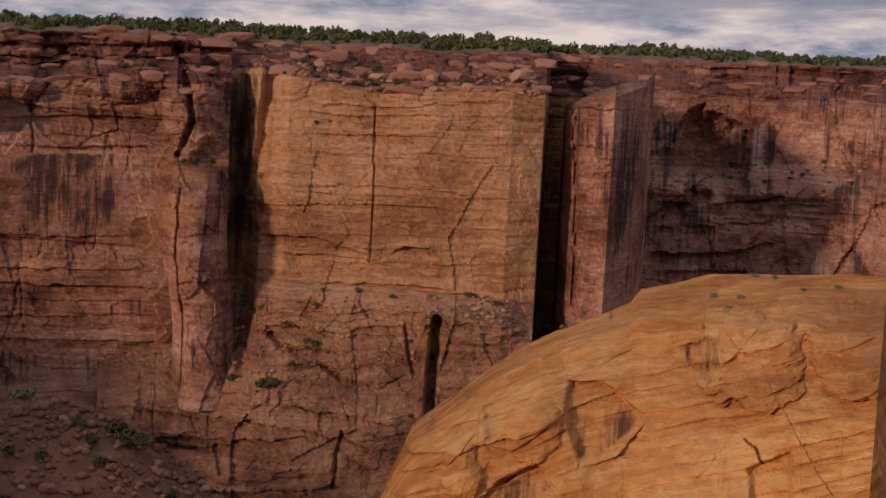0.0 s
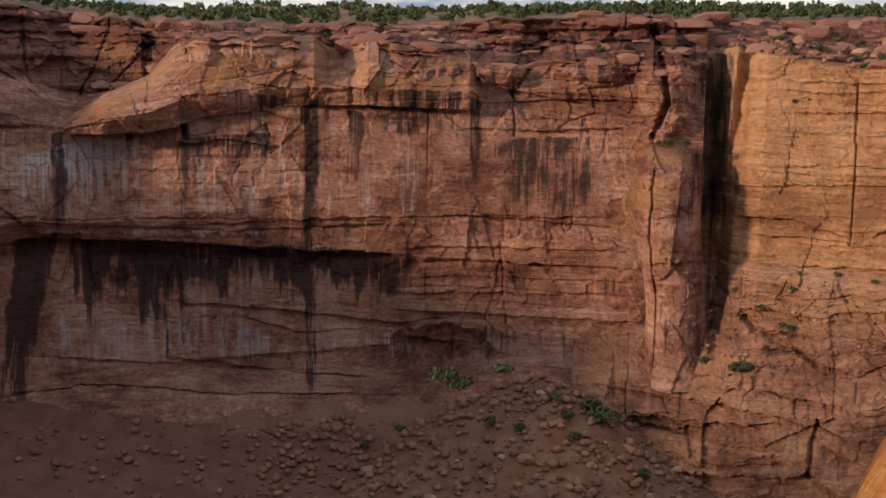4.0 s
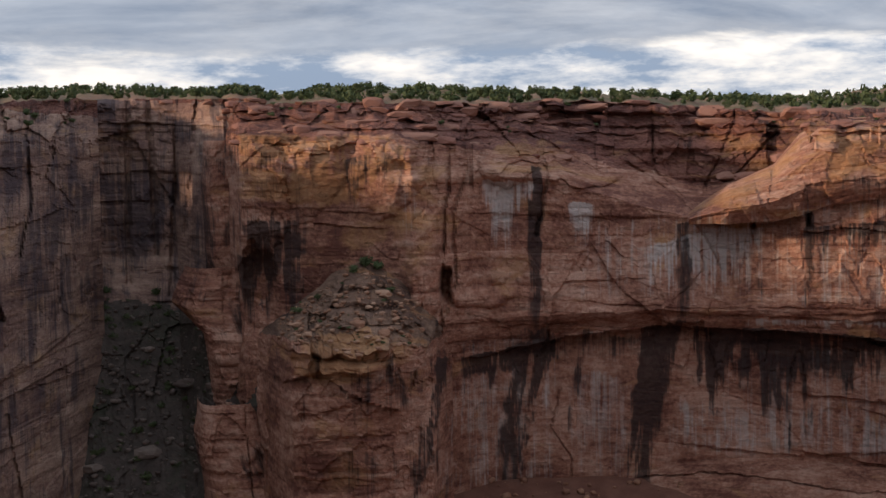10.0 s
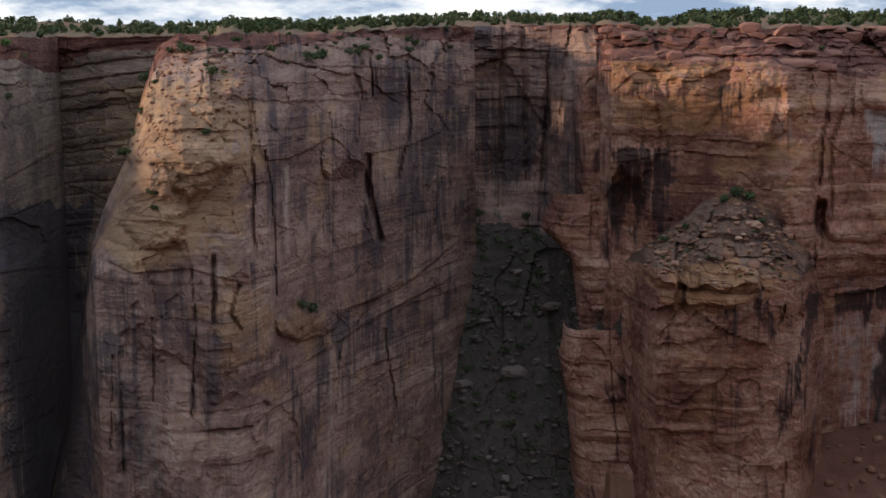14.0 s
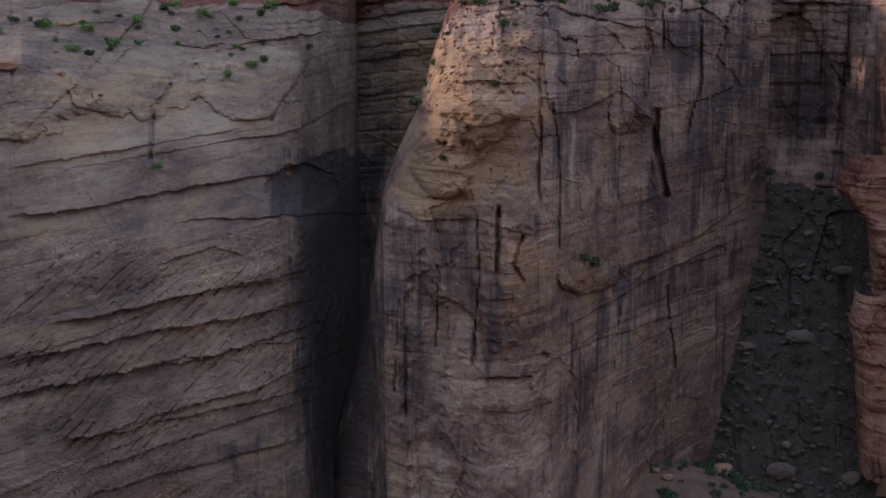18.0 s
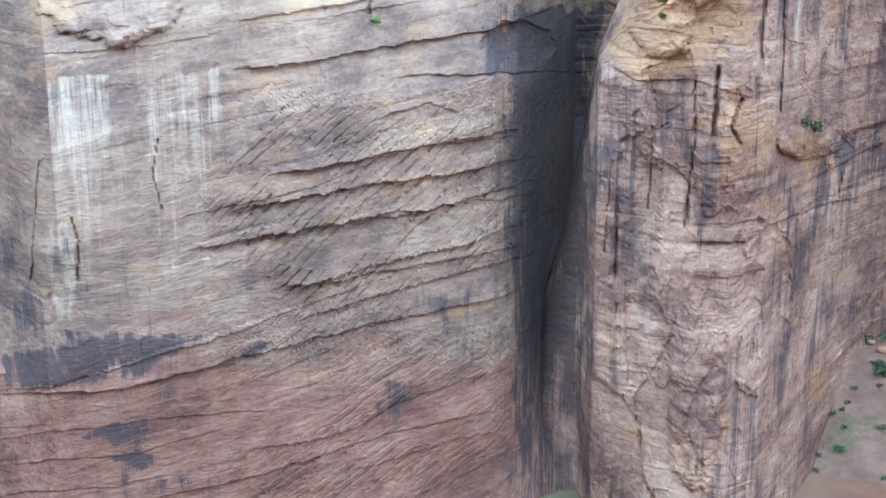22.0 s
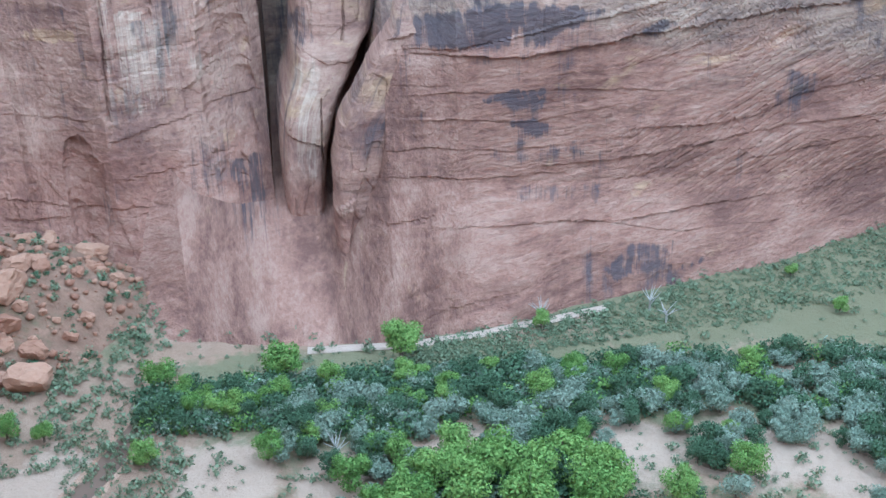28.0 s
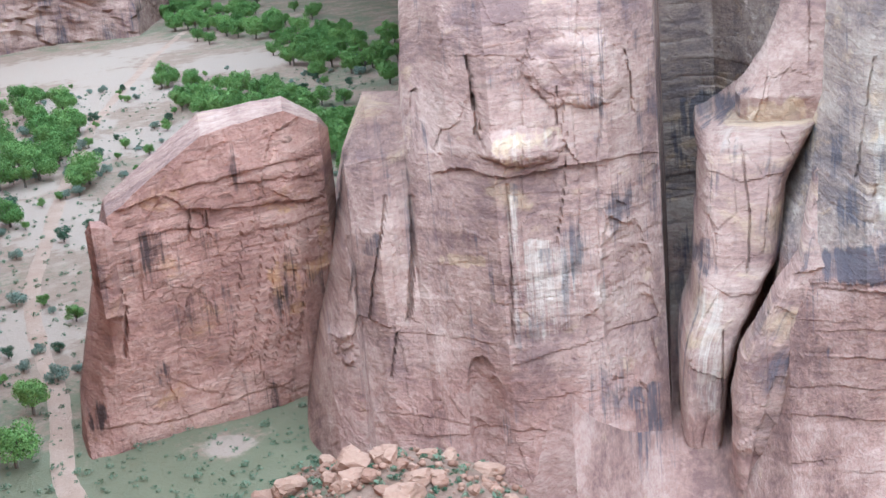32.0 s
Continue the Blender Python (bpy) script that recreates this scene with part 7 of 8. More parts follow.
def plant(name, meshes, label, category, at, size, turn, group=""):
    ob = thing(name, label, category, group, at=at)
    ob.rotation_euler[2] = turn
    ob.scale = (size, size, size)
    for nm, me in meshes:
        o = new(nm, me)
        o.parent = ob
        for kind in TREES:
            if me is kind[0]:
                limbs = new("fork", kind[2])
                limbs.parent = o
    return ob


COTTON = [tree_kind(300 + k, 9.0, 8.5, 3400, 0.26, M_GREEN, 2.2, 11) for k in range(4)]
OLIVE = [tree_kind(320 + k, 4.6, 5.0, 1500, 0.19, M_SILVER, 0.8, 8) for k in range(3)]
DARKTREE = [tree_kind(330 + k, 5.2, 5.0, 1700, 0.20, M_DARKGREEN, 1.0, 8) for k in range(3)]
JUNIPER = [tree_kind(340 + k, 4.0, 3.8, 420, 0.30, M_JUNIPER, 0.5, 7) for k in range(4)]
SAGE = [bush_mesh(360 + k, 1.6, 1.0, 160, 0.16, M_SAGE) for k in range(3)]
OAK = [bush_mesh(380 + k, 2.6, 2.0, 260, 0.22, M_GREEN) for k in range(3)]
OLIVEBUSH = [bush_mesh(375 + k, 2.0, 1.4, 200, 0.2, M_DARKGREEN) for k in range(3)]
SCRUB = [bush_mesh(370 + k, 2.6, 2.0, 260, 0.22, M_JUNIPER) for k in range(3)]


TREES = COTTON + OLIVE + DARKTREE + JUNIPER


def ground_z(x, y):
    return float(floor_height(np.array([[x]]), np.array([[y]]))[0, 0])


def on_floor(az, d):
    p = polar(az, d, 0)
    p.z = ground_z(p.x, p.y)
    return p


rng = random.Random(11)
# rim junipers, those nearest the edge one by one
for k in range(230):
    x = rng.uniform(-19, 80)
    dist = float(np.interp(x, rim_az, rim_d)) + rng.uniform(6, 70)
    z = float(plateau_z(np.array([x]), np.array([dist]))[0])
    v = JUNIPER[k % 4]
    plant("juniper_tree", (("trunk", v[0]), ("crown", v[1])), "dark green juniper on the plateau rim", "tree", polar(x, dist, z), rng.uniform(0.5, 1.0), rng.uniform(0, 6.28), "rim junipers")


def scatter_stuff(name, label, category, spots, base, material, parent=None):
    """Many far plants or stones joined in one mesh. spots: x, y, z, size, turn."""
    bv, bf = base
    bv, bf = np.array(bv), np.array(bf)
    n, m = len(spots), len(bv)
    sp = np.array(spots)
    c, s = np.cos(sp[:, 4])[:, None], np.sin(sp[:, 4])[:, None]
    x = (bv[None, :, 0] * c - bv[None, :, 1] * s) * sp[:, 3:4] + sp[:, 0:1]
    y = (bv[None, :, 0] * s + bv[None, :, 1] * c) * sp[:, 3:4] + sp[:, 1:2]
    z = bv[None, :, 2] * sp[:, 3:4] + sp[:, 2:3]
    co = np.stack([x, y, z], -1).reshape(-1, 3).astype(np.float32)
    fc = (bf[None] + (np.arange(n) * m)[:, None, None]).reshape(-1, bf.shape[1])
    me = bpy.data.meshes.new(name)
    me.vertices.add(len(co))
    me.vertices.foreach_set("co", co.ravel())
    me.loops.add(fc.size)
    me.loops.foreach_set("vertex_index", fc.ravel().astype(np.int32))
    me.polygons.add(len(fc))
    me.polygons.foreach_set("loop_start", (np.arange(len(fc)) * fc.shape[1]).astype(np.int32))
    me.update()
    me.validate()
    me.materials.append(material)
    return tagged(new(name, me), label, category, kind="stuff")


for q in range(3):
    base = leaf_cloud(500 + q, [(0, 0, 1.4, 1.3), (0.9, 0.3, 1.1, 0.9), (-0.7, 0.5, 1.2, 1.0)], 46, 0.62)
    wr = np.random.RandomState(900 + q)
    wx = wr.uniform(-20, 84, 1000)
    wd = np.interp(wx, rim_az, rim_d) + 22 + 420 * wr.random_sample(1000) ** 1.4
    wa = np.radians(wx)
    spots = np.stack([-np.sin(wa) * wd, np.cos(wa) * wd, plateau_z(wx, wd) - 0.2, wr.uniform(0.6, 1.25, 1000), wr.uniform(0, 6.28, 1000)], 1)
    scatter_stuff("juniper_woodland", "juniper and pinyon woodland on the plateau", "woodland", spots, base, M_JUNIPER)

# canyon floor: trees, silvery bushes and scrub
GREENS = ((106.8, 173, .75), (104.4, 168, .6), (101.0, 176, .8), (112.6, 174, .6), (113.9, 156, .5), (122.7, 176, .95), (134.1, 284, 1.0), (135.2, 258, 1.1), (131.7, 575, 1.2), (133.6, 450, 1.2),
          (98.5, 148, .8), (96.5, 145, .9), (94.5, 143, .9), (93, 147, .9), (99.5, 143, .8), (91.8, 144, .8), (119.9, 170, .5), (118.3, 167, .4), (88.2, 165, .5), (84, 150, .6), (128, 165, .8), (130, 160, .9))
for k, (x, dist, size) in enumerate(GREENS):
    v = COTTON[k % 4]
    plant("cottonwood_tree", (("trunk", v[0]), ("crown", v[1])), "bright green cottonwood on the canyon floor", "tree", on_floor(x, dist), size, rng.uniform(0, 6.28), "canyon floor trees")
for k in range(260):
    t = rng.random()
    if k < 130:
        x, dist = np.interp(t, [0, .45, 1], [116.5, 121.5, 127]) + rng.gauss(0, .8), np.interp(t, [0, .45, 1], [640, 830, 1010]) + rng.gauss(0, 55)
    elif k < 205:
        x, dist = np.interp(t, [0, .4, 1], [118.4, 121.5, 126.4]) + rng.gauss(0, .5), np.interp(t, [0, .4, 1], [470, 560, 655]) + rng.gauss(0, 26)
    else:
        x, dist = rng.uniform(130.2, 136), rng.uniform(480, 700)
    v = COTTON[k % 4]
    plant("cottonwood_tree", (("trunk", v[0]), ("crown", v[1])), "cottonwood in the grove along the wash", "tree", on_floor(x, dist), rng.uniform(0.9, 1.6), rng.uniform(0, 6.28), "cottonwood grove")
for k in range(430):
    x = rng.uniform(77, 113)
    near_d, far_d = np.interp(x, [77, 90, 100, 113], [146, 143, 142, 160]), np.interp(x, [77, 85, 92, 100, 113], [184, 178, 174, 171, 170])
    dist = near_d + (far_d - near_d) * rng.random()
    if (86.5 < x < 90.5 or 96.8 < x < 99.2 or 78 < x < 83) and dist < 157 or 108 < x and dist < 163:
        continue
    v = (OLIVE, DARKTREE, OLIVE)[k % 3][k % 3] if rng.random() < 0.85 else COTTON[k % 4]
    small = v in COTTON
    plant("floor_bush", (("trunk", v[0]), ("crown", v[1])), "bushy willow or olive beside the wash", "bush", on_floor(x, dist), rng.uniform(0.35, 0.55) if small else rng.uniform(0.5, 0.95), rng.uniform(0, 6.28), "wash thicket")
wr = np.random.RandomState(950)
wx = np.concatenate([wr.uniform(76, 122, 1800), wr.uniform(112, 137, 4200)])
wd = np.where(wx < 118, wr.uniform(142, 232, 6000), 160 + 540 * wr.random_sample(6000) ** 1.6)
wa = np.radians(wx)
gx, gy = -np.sin(wa) * wd, np.cos(wa) * wd
spots = np.stack([gx, gy, floor_height(gx, gy), 0.35 + 1.0 * wr.random_sample(6000) ** 2, wr.uniform(0, 6.28, 6000)], 1)
scatter_stuff("sagebrush", "grey-green sagebrush on sand", "sagebrush", spots, leaf_cloud(700, [(0, 0, .5, .7), (.5, .2, .4, .5)], 30, 0.26, 0.7), M_SAGE)

# ---------------------------------------------------------------- wagon road and wash
def ribbon(name, points, width, lift, material, label, category):
    """A flat strip over the ground through (heading, distance) points."""
    pts = [polar(a_, d_, 0) for a_, d_ in points]
    path = []
    for p, q in zip(pts, pts[1:]):
        n = max(2, int((q - p).length / 4))
        path += [p.lerp(q, k / n) for k in range(n)]
    path.append(pts[-1])
    for _ in range(12):
        path = [path[0]] + [(path[k - 1] + path[k] * 2 + path[k + 1]) / 4 for k in range(1, len(path) - 1)] + [path[-1]]
    cross = np.linspace(-0.5, 0.5, 7)
    X, Y = np.zeros((len(path), 7)), np.zeros((len(path), 7))
    for k, p in enumerate(path):
        t = (path[min(k + 1, len(path) - 1)] - path[max(k - 1, 0)]).normalized()
        w_ = width * (1 + 0.25 * noise.noise(p * 0.05))
        X[k], Y[k] = p.x - t.y * cross * w_, p.y + t.x * cross * w_
    Z = floor_height(X, Y) + lift - 0.25 * (np.abs(cross) > 0.4)
    ob = new(name, grid_mesh(name, X, Y, Z, X, Y, {"green": -0.5, "soil": 0.0}))
    ob.data.materials.append(material)
    return tagged(ob, label, category, kind="structure")


M_ROAD = soil_mat("road sand", (0.34, 0.205, 0.14), (0.40, 0.255, 0.18), (0.45, 0.30, 0.22))
M_BANK = soil_mat("pale bank sand", (0.40, 0.29, 0.225), (0.46, 0.345, 0.275), (0.52, 0.41, 0.335))
M_WATER, _nt, _b = mat_base("muddy water", 0.45)
_b.inputs["Base Color"].default_value = (0.13, 0.078, 0.052, 1)
ribbon("dirt_road", ((121, 150), (124.8, 162), (127.9, 184), (129.5, 200), (133.6, 240), (132.9, 292), (133.4, 325), (133.4, 370), (131.5, 480), (129.6, 620), (127, 790), (125.5, 900)), 5.4, 0.12, M_ROAD, "winding sandy wagon road on the canyon floor", "road")
ribbon("stream_bank", ((111.5, 176), (113.4, 169), (115, 160), (116.3, 152), (119, 146), (124, 140)), 7.0, 0.06, M_ROAD, "damp sandy bank of the wash", "bank")
ribbon("stream", ((112.4, 172), (113.4, 168), (114.2, 163), (115.6, 159), (115.9, 154), (118.0, 149), (119.5, 146), (124, 142)), 4.4, 0.10, M_WATER, "narrow muddy stream in the wash", "water")


# ---------------------------------------------------------------- talus cones with their stones
def cone_z(x, y, c, top, slope, seed):
    r = np.hypot(x - c[0], y - c[1])
    return top - slope * r * (1 - 0.0015 * r) + 1.3 * fbm(x / 14, y / 14, 5, seed, 0.55) - 2.0 * sstep(12, 0, r)


def talus(name, az, d, top, slope, radius, seed, label):
    c = polar(az, d, 0)
    r = (radius * np.linspace(0, 1, 70))[:, None]
    t = np.linspace(0, 2 * math.pi, 150)[None, :]
    X, Y = c.x + r * np.cos(t), c.y + r * np.sin(t)
    ob = new(name, grid_mesh(name, X, Y, cone_z(X, Y, c, top, slope, seed), X, Y, {"green": 0.0, "soil": 0.0}, False))
    ob.data.materials.append({"talus_mound": M_MOUND, "talus_cone": M_TALUS, "talus_apron": M_APRON}[name])
    return tagged(ob, label, "talus", kind="structure"), c


M_MOUND = soil_mat("mound soil", (0.18, 0.105, 0.072), (0.24, 0.14, 0.095), (0.30, 0.18, 0.125), (0.10, 0.115, 0.06), amount=0.8, scale=0.3)
M_APRON = soil_mat("apron rubble", (0.17, 0.105, 0.08), (0.245, 0.155, 0.118), (0.33, 0.22, 0.17), (0.10, 0.13, 0.06), amount=0.7, scale=0.15)
M_TALUS = soil_mat("talus rubble", (0.20, 0.092, 0.052), (0.27, 0.132, 0.078), (0.36, 0.20, 0.125), (0.11, 0.115, 0.06), amount=0.3, scale=0.2)
tal_a, ca = talus("talus_cone", 15.4, 312, 41.5, 0.60, 75, 71, "brown rubble cone below the alcove wall")
tal_b, cb = talus("talus_mound", 119.6, 208, 12.5, 0.5, 27, 72, "boulder mound at the foot of the buttress")
tal_c, cc = talus("talus_apron", 62.6, 302, 17.0, 0.42, 44, 75, "pinkish rubble apron at the foot of the prow")
stones = []
for k in range(18):
    r_, t_ = 42 * rng.random() ** 0.6, rng.uniform(0, 6.28)
    x_, y_ = cc.x + r_ * math.cos(t_), cc.y + r_ * math.sin(t_)
    stones.append((x_, y_, max(ground_z(x_, y_), float(cone_z(np.array([x_]), np.array([y_]), cc, 17.0, 0.42, 75)[0])), rng.uniform(0.5, 1.4) + 2.6 * rng.random() ** 4))
for k in range(60):
    r_, t_ = 62 * rng.random() ** 0.7, rng.uniform(3.3, 6.2)
    x_, y_ = ca.x + r_ * math.cos(t_), ca.y + r_ * math.sin(t_)
    stones.append((x_, y_, float(cone_z(np.array([x_]), np.array([y_]), ca, 41.5, 0.60, 71)[0]), rng.uniform(0.5, 1.0) + 1.3 * rng.random() ** 3))
big_ones = ((124.5, 192, 3.6), (123.9, 216, 3.4), (119.5, 212, 3.0), (120.7, 213, 3.4), (118.6, 199, 3.2), (118.5, 182, 3.6), (118.0, 206, 2.6), (125.1, 220, 1.6), (126.1, 216, 1.7), (121.5, 206, 2.2), (119.0, 192, 2.4))
for a_, d_, s_ in big_ones:
    p = polar(a_, d_, 0)
    stones.append((p.x, p.y, max(ground_z(p.x, p.y), float(cone_z(np.array([p.x]), np.array([p.y]), cb, 12.5, 0.5, 72)[0])), s_))
for k in range(56):
    r_, t_ = 25 * rng.random() ** 0.6, rng.uniform(0, 6.28)
    x_, y_ = cb.x + r_ * math.cos(t_), cb.y + r_ * math.sin(t_)
    stones.append((x_, y_, max(ground_z(x_, y_), float(cone_z(np.array([x_]), np.array([y_]), cb, 12.5, 0.5, 72)[0])), rng.uniform(0.6, 1.5) + 1.7 * rng.random() ** 3))
for x_, y_, z_, s_ in stones:
    b = new("boulder", ORANGES[rng.randrange(5)] if y_ < 60 else BOULDERS[rng.randrange(7)])
    b.matrix_basis = Matrix.LocRotScale((x_, y_, z_ - 0.15 * s_), Euler((rng.uniform(-.3, .3), rng.uniform(-.3, .3), rng.uniform(0, 6.28))), (s_ * rng.uniform(.8, 1.3), s_, s_ * rng.uniform(.7, 1.1)))
    tagged(b, "angular fallen sandstone boulder on rubble", "boulder", "talus boulders")


def strew(key, az0, az1, b0, b1, n, lo, hi, r):
    """Spots on a face between two headings and two bands."""
    ga, gd, gz, gb = GRIDS[key]
    out_ = []
    for _ in range(n):
        ci = int(np.argmin(np.abs(ga - r.uniform(az0, az1))))
        ri = int(np.argmin(np.abs(gb[:, ci] - r.uniform(b0, b1))))
        p = polar(float(ga[ci]), float(gd[ri, ci]), float(gz[ri, ci]))
        out_.append((p.x, p.y, p.z, lo + (hi - lo) * r.random() ** 3, r.uniform(0, 6.28)))
    return out_


# shoulder above the slab, knob of the buttress and the gully floor
def single_stones(key, az0, az1, b0, b1, n, lo, hi, label):
    for x_, y_, z_, s_, t_ in strew(key, az0, az1, b0, b1, n, lo, hi, rng):
        b = new("boulder", GREYS[rng.randrange(4)] if key[1] == 15 else BOULDERS[rng.randrange(7)])
        b.matrix_basis = Matrix.LocRotScale((x_, y_, z_ - 0.2 * s_), Euler((rng.uniform(-.2, .2), rng.uniform(-.2, .2), t_)), (s_ * rng.uniform(.9, 1.6), s_, s_ * rng.uniform(.6, 1)))
        tagged(b, label, "boulder", "ledge boulders")


single_stones(("slab", 5), -7, 6.5, 1.0, 2.0, 44, 0.8, 3.2, "rounded boulder on the shoulder above the slab")
single_stones(("face", 13), 46.3, 51.4, 0.15, 1.0, 34, 0.5, 2.2, "weathered block on the rubble-topped knob")
single_stones(("face", 15), 54.5, 60.5, 4.2, 7.0, 25, 0.8, 3.4, "dark boulder in the side canyon gully")
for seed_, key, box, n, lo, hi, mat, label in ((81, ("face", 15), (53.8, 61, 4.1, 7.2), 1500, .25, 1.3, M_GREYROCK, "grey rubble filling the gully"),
                                               (82, ("slab", 5), (-3.5, 8, 1.0, 2.0), 300, .3, 1.2, M_BOULDER, "broken stones on the shoulder"),
                                               (83, ("face", 13), (46, 52, 0.1, 1.1), 450, .2, .9, M_BOULDER, "small stones on the knob"),
                                               (84, ("face", 3), (10, 45, 7.2, 8.0), 500, .2, .9, M_BOULDER, "stones on the red slope"),
                                               (85, ("slab", 5), (-3, 9, 3.1, 5.0), 260, .2, .9, M_BOULDER, "stones on the bench")):
    scatter_stuff("loose_stones", label, "stones", strew(key, *box, n, lo, hi, rng), boulder_arrays(seed_, 0.7, 0.4, 0.2, 1), mat)
def cone_spots(c_, n, radius, t0, t1, top, slope, seed, lo, hi):
    r_ = np.random.RandomState(seed)
    rr, tt = radius * r_.random_sample(n) ** 0.6, r_.uniform(t0, t1, n)
    px, py = c_.x + rr * np.cos(tt), c_.y + rr * np.sin(tt)
    z_ = np.maximum(cone_z(px, py, c_, top, slope, seed), floor_height(px, py))
    return np.stack([px, py, z_, lo + (hi - lo) * r_.random_sample(n) ** 3, r_.uniform(0, 6.28, n)], 1)


sp = cone_spots(ca, 3600, 68, 3.0, 6.5, 41.5, 0.60, 71, 0.15, 1.5)
scatter_stuff("loose_stones", "rubble strewn over the talus cone", "stones", sp, boulder_arrays(86, 0.7, 0.4, 0.2, 1), M_BOULDER)
sp = cone_spots(cb, 900, 27, 0, 6.28, 12.5, 0.5, 72, 0.12, 1.1)
scatter_stuff("loose_stones", "rubble at the foot of the buttress", "stones", sp, boulder_arrays(87, 0.7, 0.4, 0.2, 1), M_ORANGEROCK)


# ---------------------------------------------------------------- shrubs on ledges and slopes
def on_face(key, az, el):
    ga, gd, gz, gb = GRIDS[key]
    ci = int(np.argmin(np.abs(ga - az)))
    e_ = np.degrees(np.arctan2(gz[:, ci] - EYE.z, gd[:, ci]))
    ri = int(np.argmin(np.abs(e_ - el)))
    return polar(float(ga[ci]), float(gd[ri, ci]), float(gz[ri, ci]))


def shrub(at, size, label, material_set=None):
    k = rng.randrange(3)
    plant("shrub", (("crown", (material_set or SCRUB)[k]),), label, "shrub", at, size, rng.uniform(0, 6.28), "ledge shrubs")


for az_, el_, s_ in ((5.3, -10.6, 1.5), (7.3, -12.3, 1.6), (7.5, -9.1, 1.1), (6.4, -9.7, .8), (5.5, -1.3, .6), (4.9, -1.25, .5), (-1.2, -8.2, 1.0), (-2.4, -8.5, .9), (8.5, -12, 1.2), (6.9, -12.2, 1.4), (2, -8.4, .7), (3.4, -8.2, .8), (0.4, -8.3, .6), (5, -8.2, .6), (3.1, .9, 1.2), (1.2, .8, 1.1), (2.2, .4, .9), (4, 1.1, 1.0), (-.6, .6, .8), (6.2, 1.3, .9)):
    shrub(on_face(("slab", 5), az_, el_), s_, "dark shrub rooted on a sandstone bench")
for az_, s_ in ((10.2, 1.2), (9.7, 1.1), (10.8, .8)):
    shrub(on_face(("column", 8), az_, -3.2), s_, "dark shrub on top of the column")
for az_, el_, s_ in ((19.5, -13.3, 1.5), (18.8, -13.6, 1.4), (16.9, -12.9, 1.1), (17.4, -14.9, 1.0), (16.1, -15.2, 1.0), (14.7, -13.9, 1.0), (13.8, -15.4, 1.0), (13.1, -14.2, 1.5), (12.5, -14.8, 1.8), (12.8, -14.5, 1.5), (10.7, -16.8, 1.2), (22.7, -16.0, .8), (21.2, -15.3, .9), (14.2, -14.6, 1.1), (20.3, -14.2, .9)):
    dist = np.linspace(235, 330, 300)
    px, py = -math.sin(radians(az_)) * dist, math.cos(radians(az_)) * dist
    under = EYE.z + dist * math.tan(radians(el_)) < np.maximum(cone_z(px, py, ca, 41.5, 0.60, 71), floor_height(px, py))
    t_ = float(dist[np.argmax(under)])
    p = polar(az_, t_, EYE.z + t_ * math.tan(radians(el_)))
    shrub(p, 1.35 * s_, "dark juniper shrub on the talus")
for az_, el_, s_ in ((48.4, -4.7, 1.5), (47.9, -4.9, 1.4), (48.9, -5.0, 1.2), (51.2, -6.6, 1.0), (49.7, -8.3, .8), (47.3, -5.8, .9), (50.4, -6.0, .8), (49, -8.5, .6)):
    shrub(on_face(("face", 13), az_, el_), s_, "dark shrub on the rubble-topped knob")
for az_, el_, s_ in ((66.0, -9.4, 1.3), (66.3, -9.2, 1.0), (70.0, -2.0, .8), (72.3, -4.4, .9), (72.2, -5.0, .8), (61.4, 1.5, 1.2), (65.7, .9, 1.5), (65.3, 1.1, 1.3), (70.8, 1.2, 1.5), (72.4, .9, 1.6), (63.5, 1.3, 1.2), (73.3, .9, 1.4)):
    shrub(on_face(("face", 17), az_, el_), s_, "dark shrub on a ledge of the prow")
for az_, el_, s_ in ((79.2, 1.2, 1.4), (77.6, 1.6, 1.2), (83.9, -5.2, .8), (80.0, -1.2, 1.2), (84.5, .6, 1.4), (82, .9, 1.3), (86.5, .3, 1.3), (85.5, -.3, 1.3), (81, -1.6, 1.1), (88, .4, 1.2), (83, 1.3, 1.1), (90, .2, 1.3)):
    shrub(on_face(("face", 19), az_, el_), s_, "green shrub on the slickrock above the great wall", OAK)
for az_, el_, s_ in ((54.1, -2.1, 1.3), (57, -5.6, 1.3), (58.8, -5.5, 1.4), (55.4, -6.4, 1.2), (59.3, -6.2, 1.3), (56.4, -8, 1.2), (58, -9.5, 1.0), (60.4, -8.5, 1.2), (59.5, -12, 1.2), (57.2, -11, 1.0), (55.8, -10, 1.0), (60.2, -13.8, 1.1), (57.6, -14.2, 1.0)):
    shrub(on_face(("face", 15), az_, el_), s_, "dark shrub in the shaded gully")
for az_, el_, s_ in ((-11.3, -7.5, .55), (-12.3, -7.5, .45), (-14.8, -7.0, .4), (-16.1, -6.8, .5), (-11.9, -7.9, .3), (-12.9, -6.6, .5), (-13.6, -6.6, .45), (-5.2, -9.0, .4)):
    shrub(on_face(("face", 29), az_, el_), s_, "low grey-green shrub on the sunlit dome", SAGE)

for key, az_, el_, s_ in LATE:
    shrub(on_face(key, az_, el_), s_, "green shrub on top of the split column", OAK)

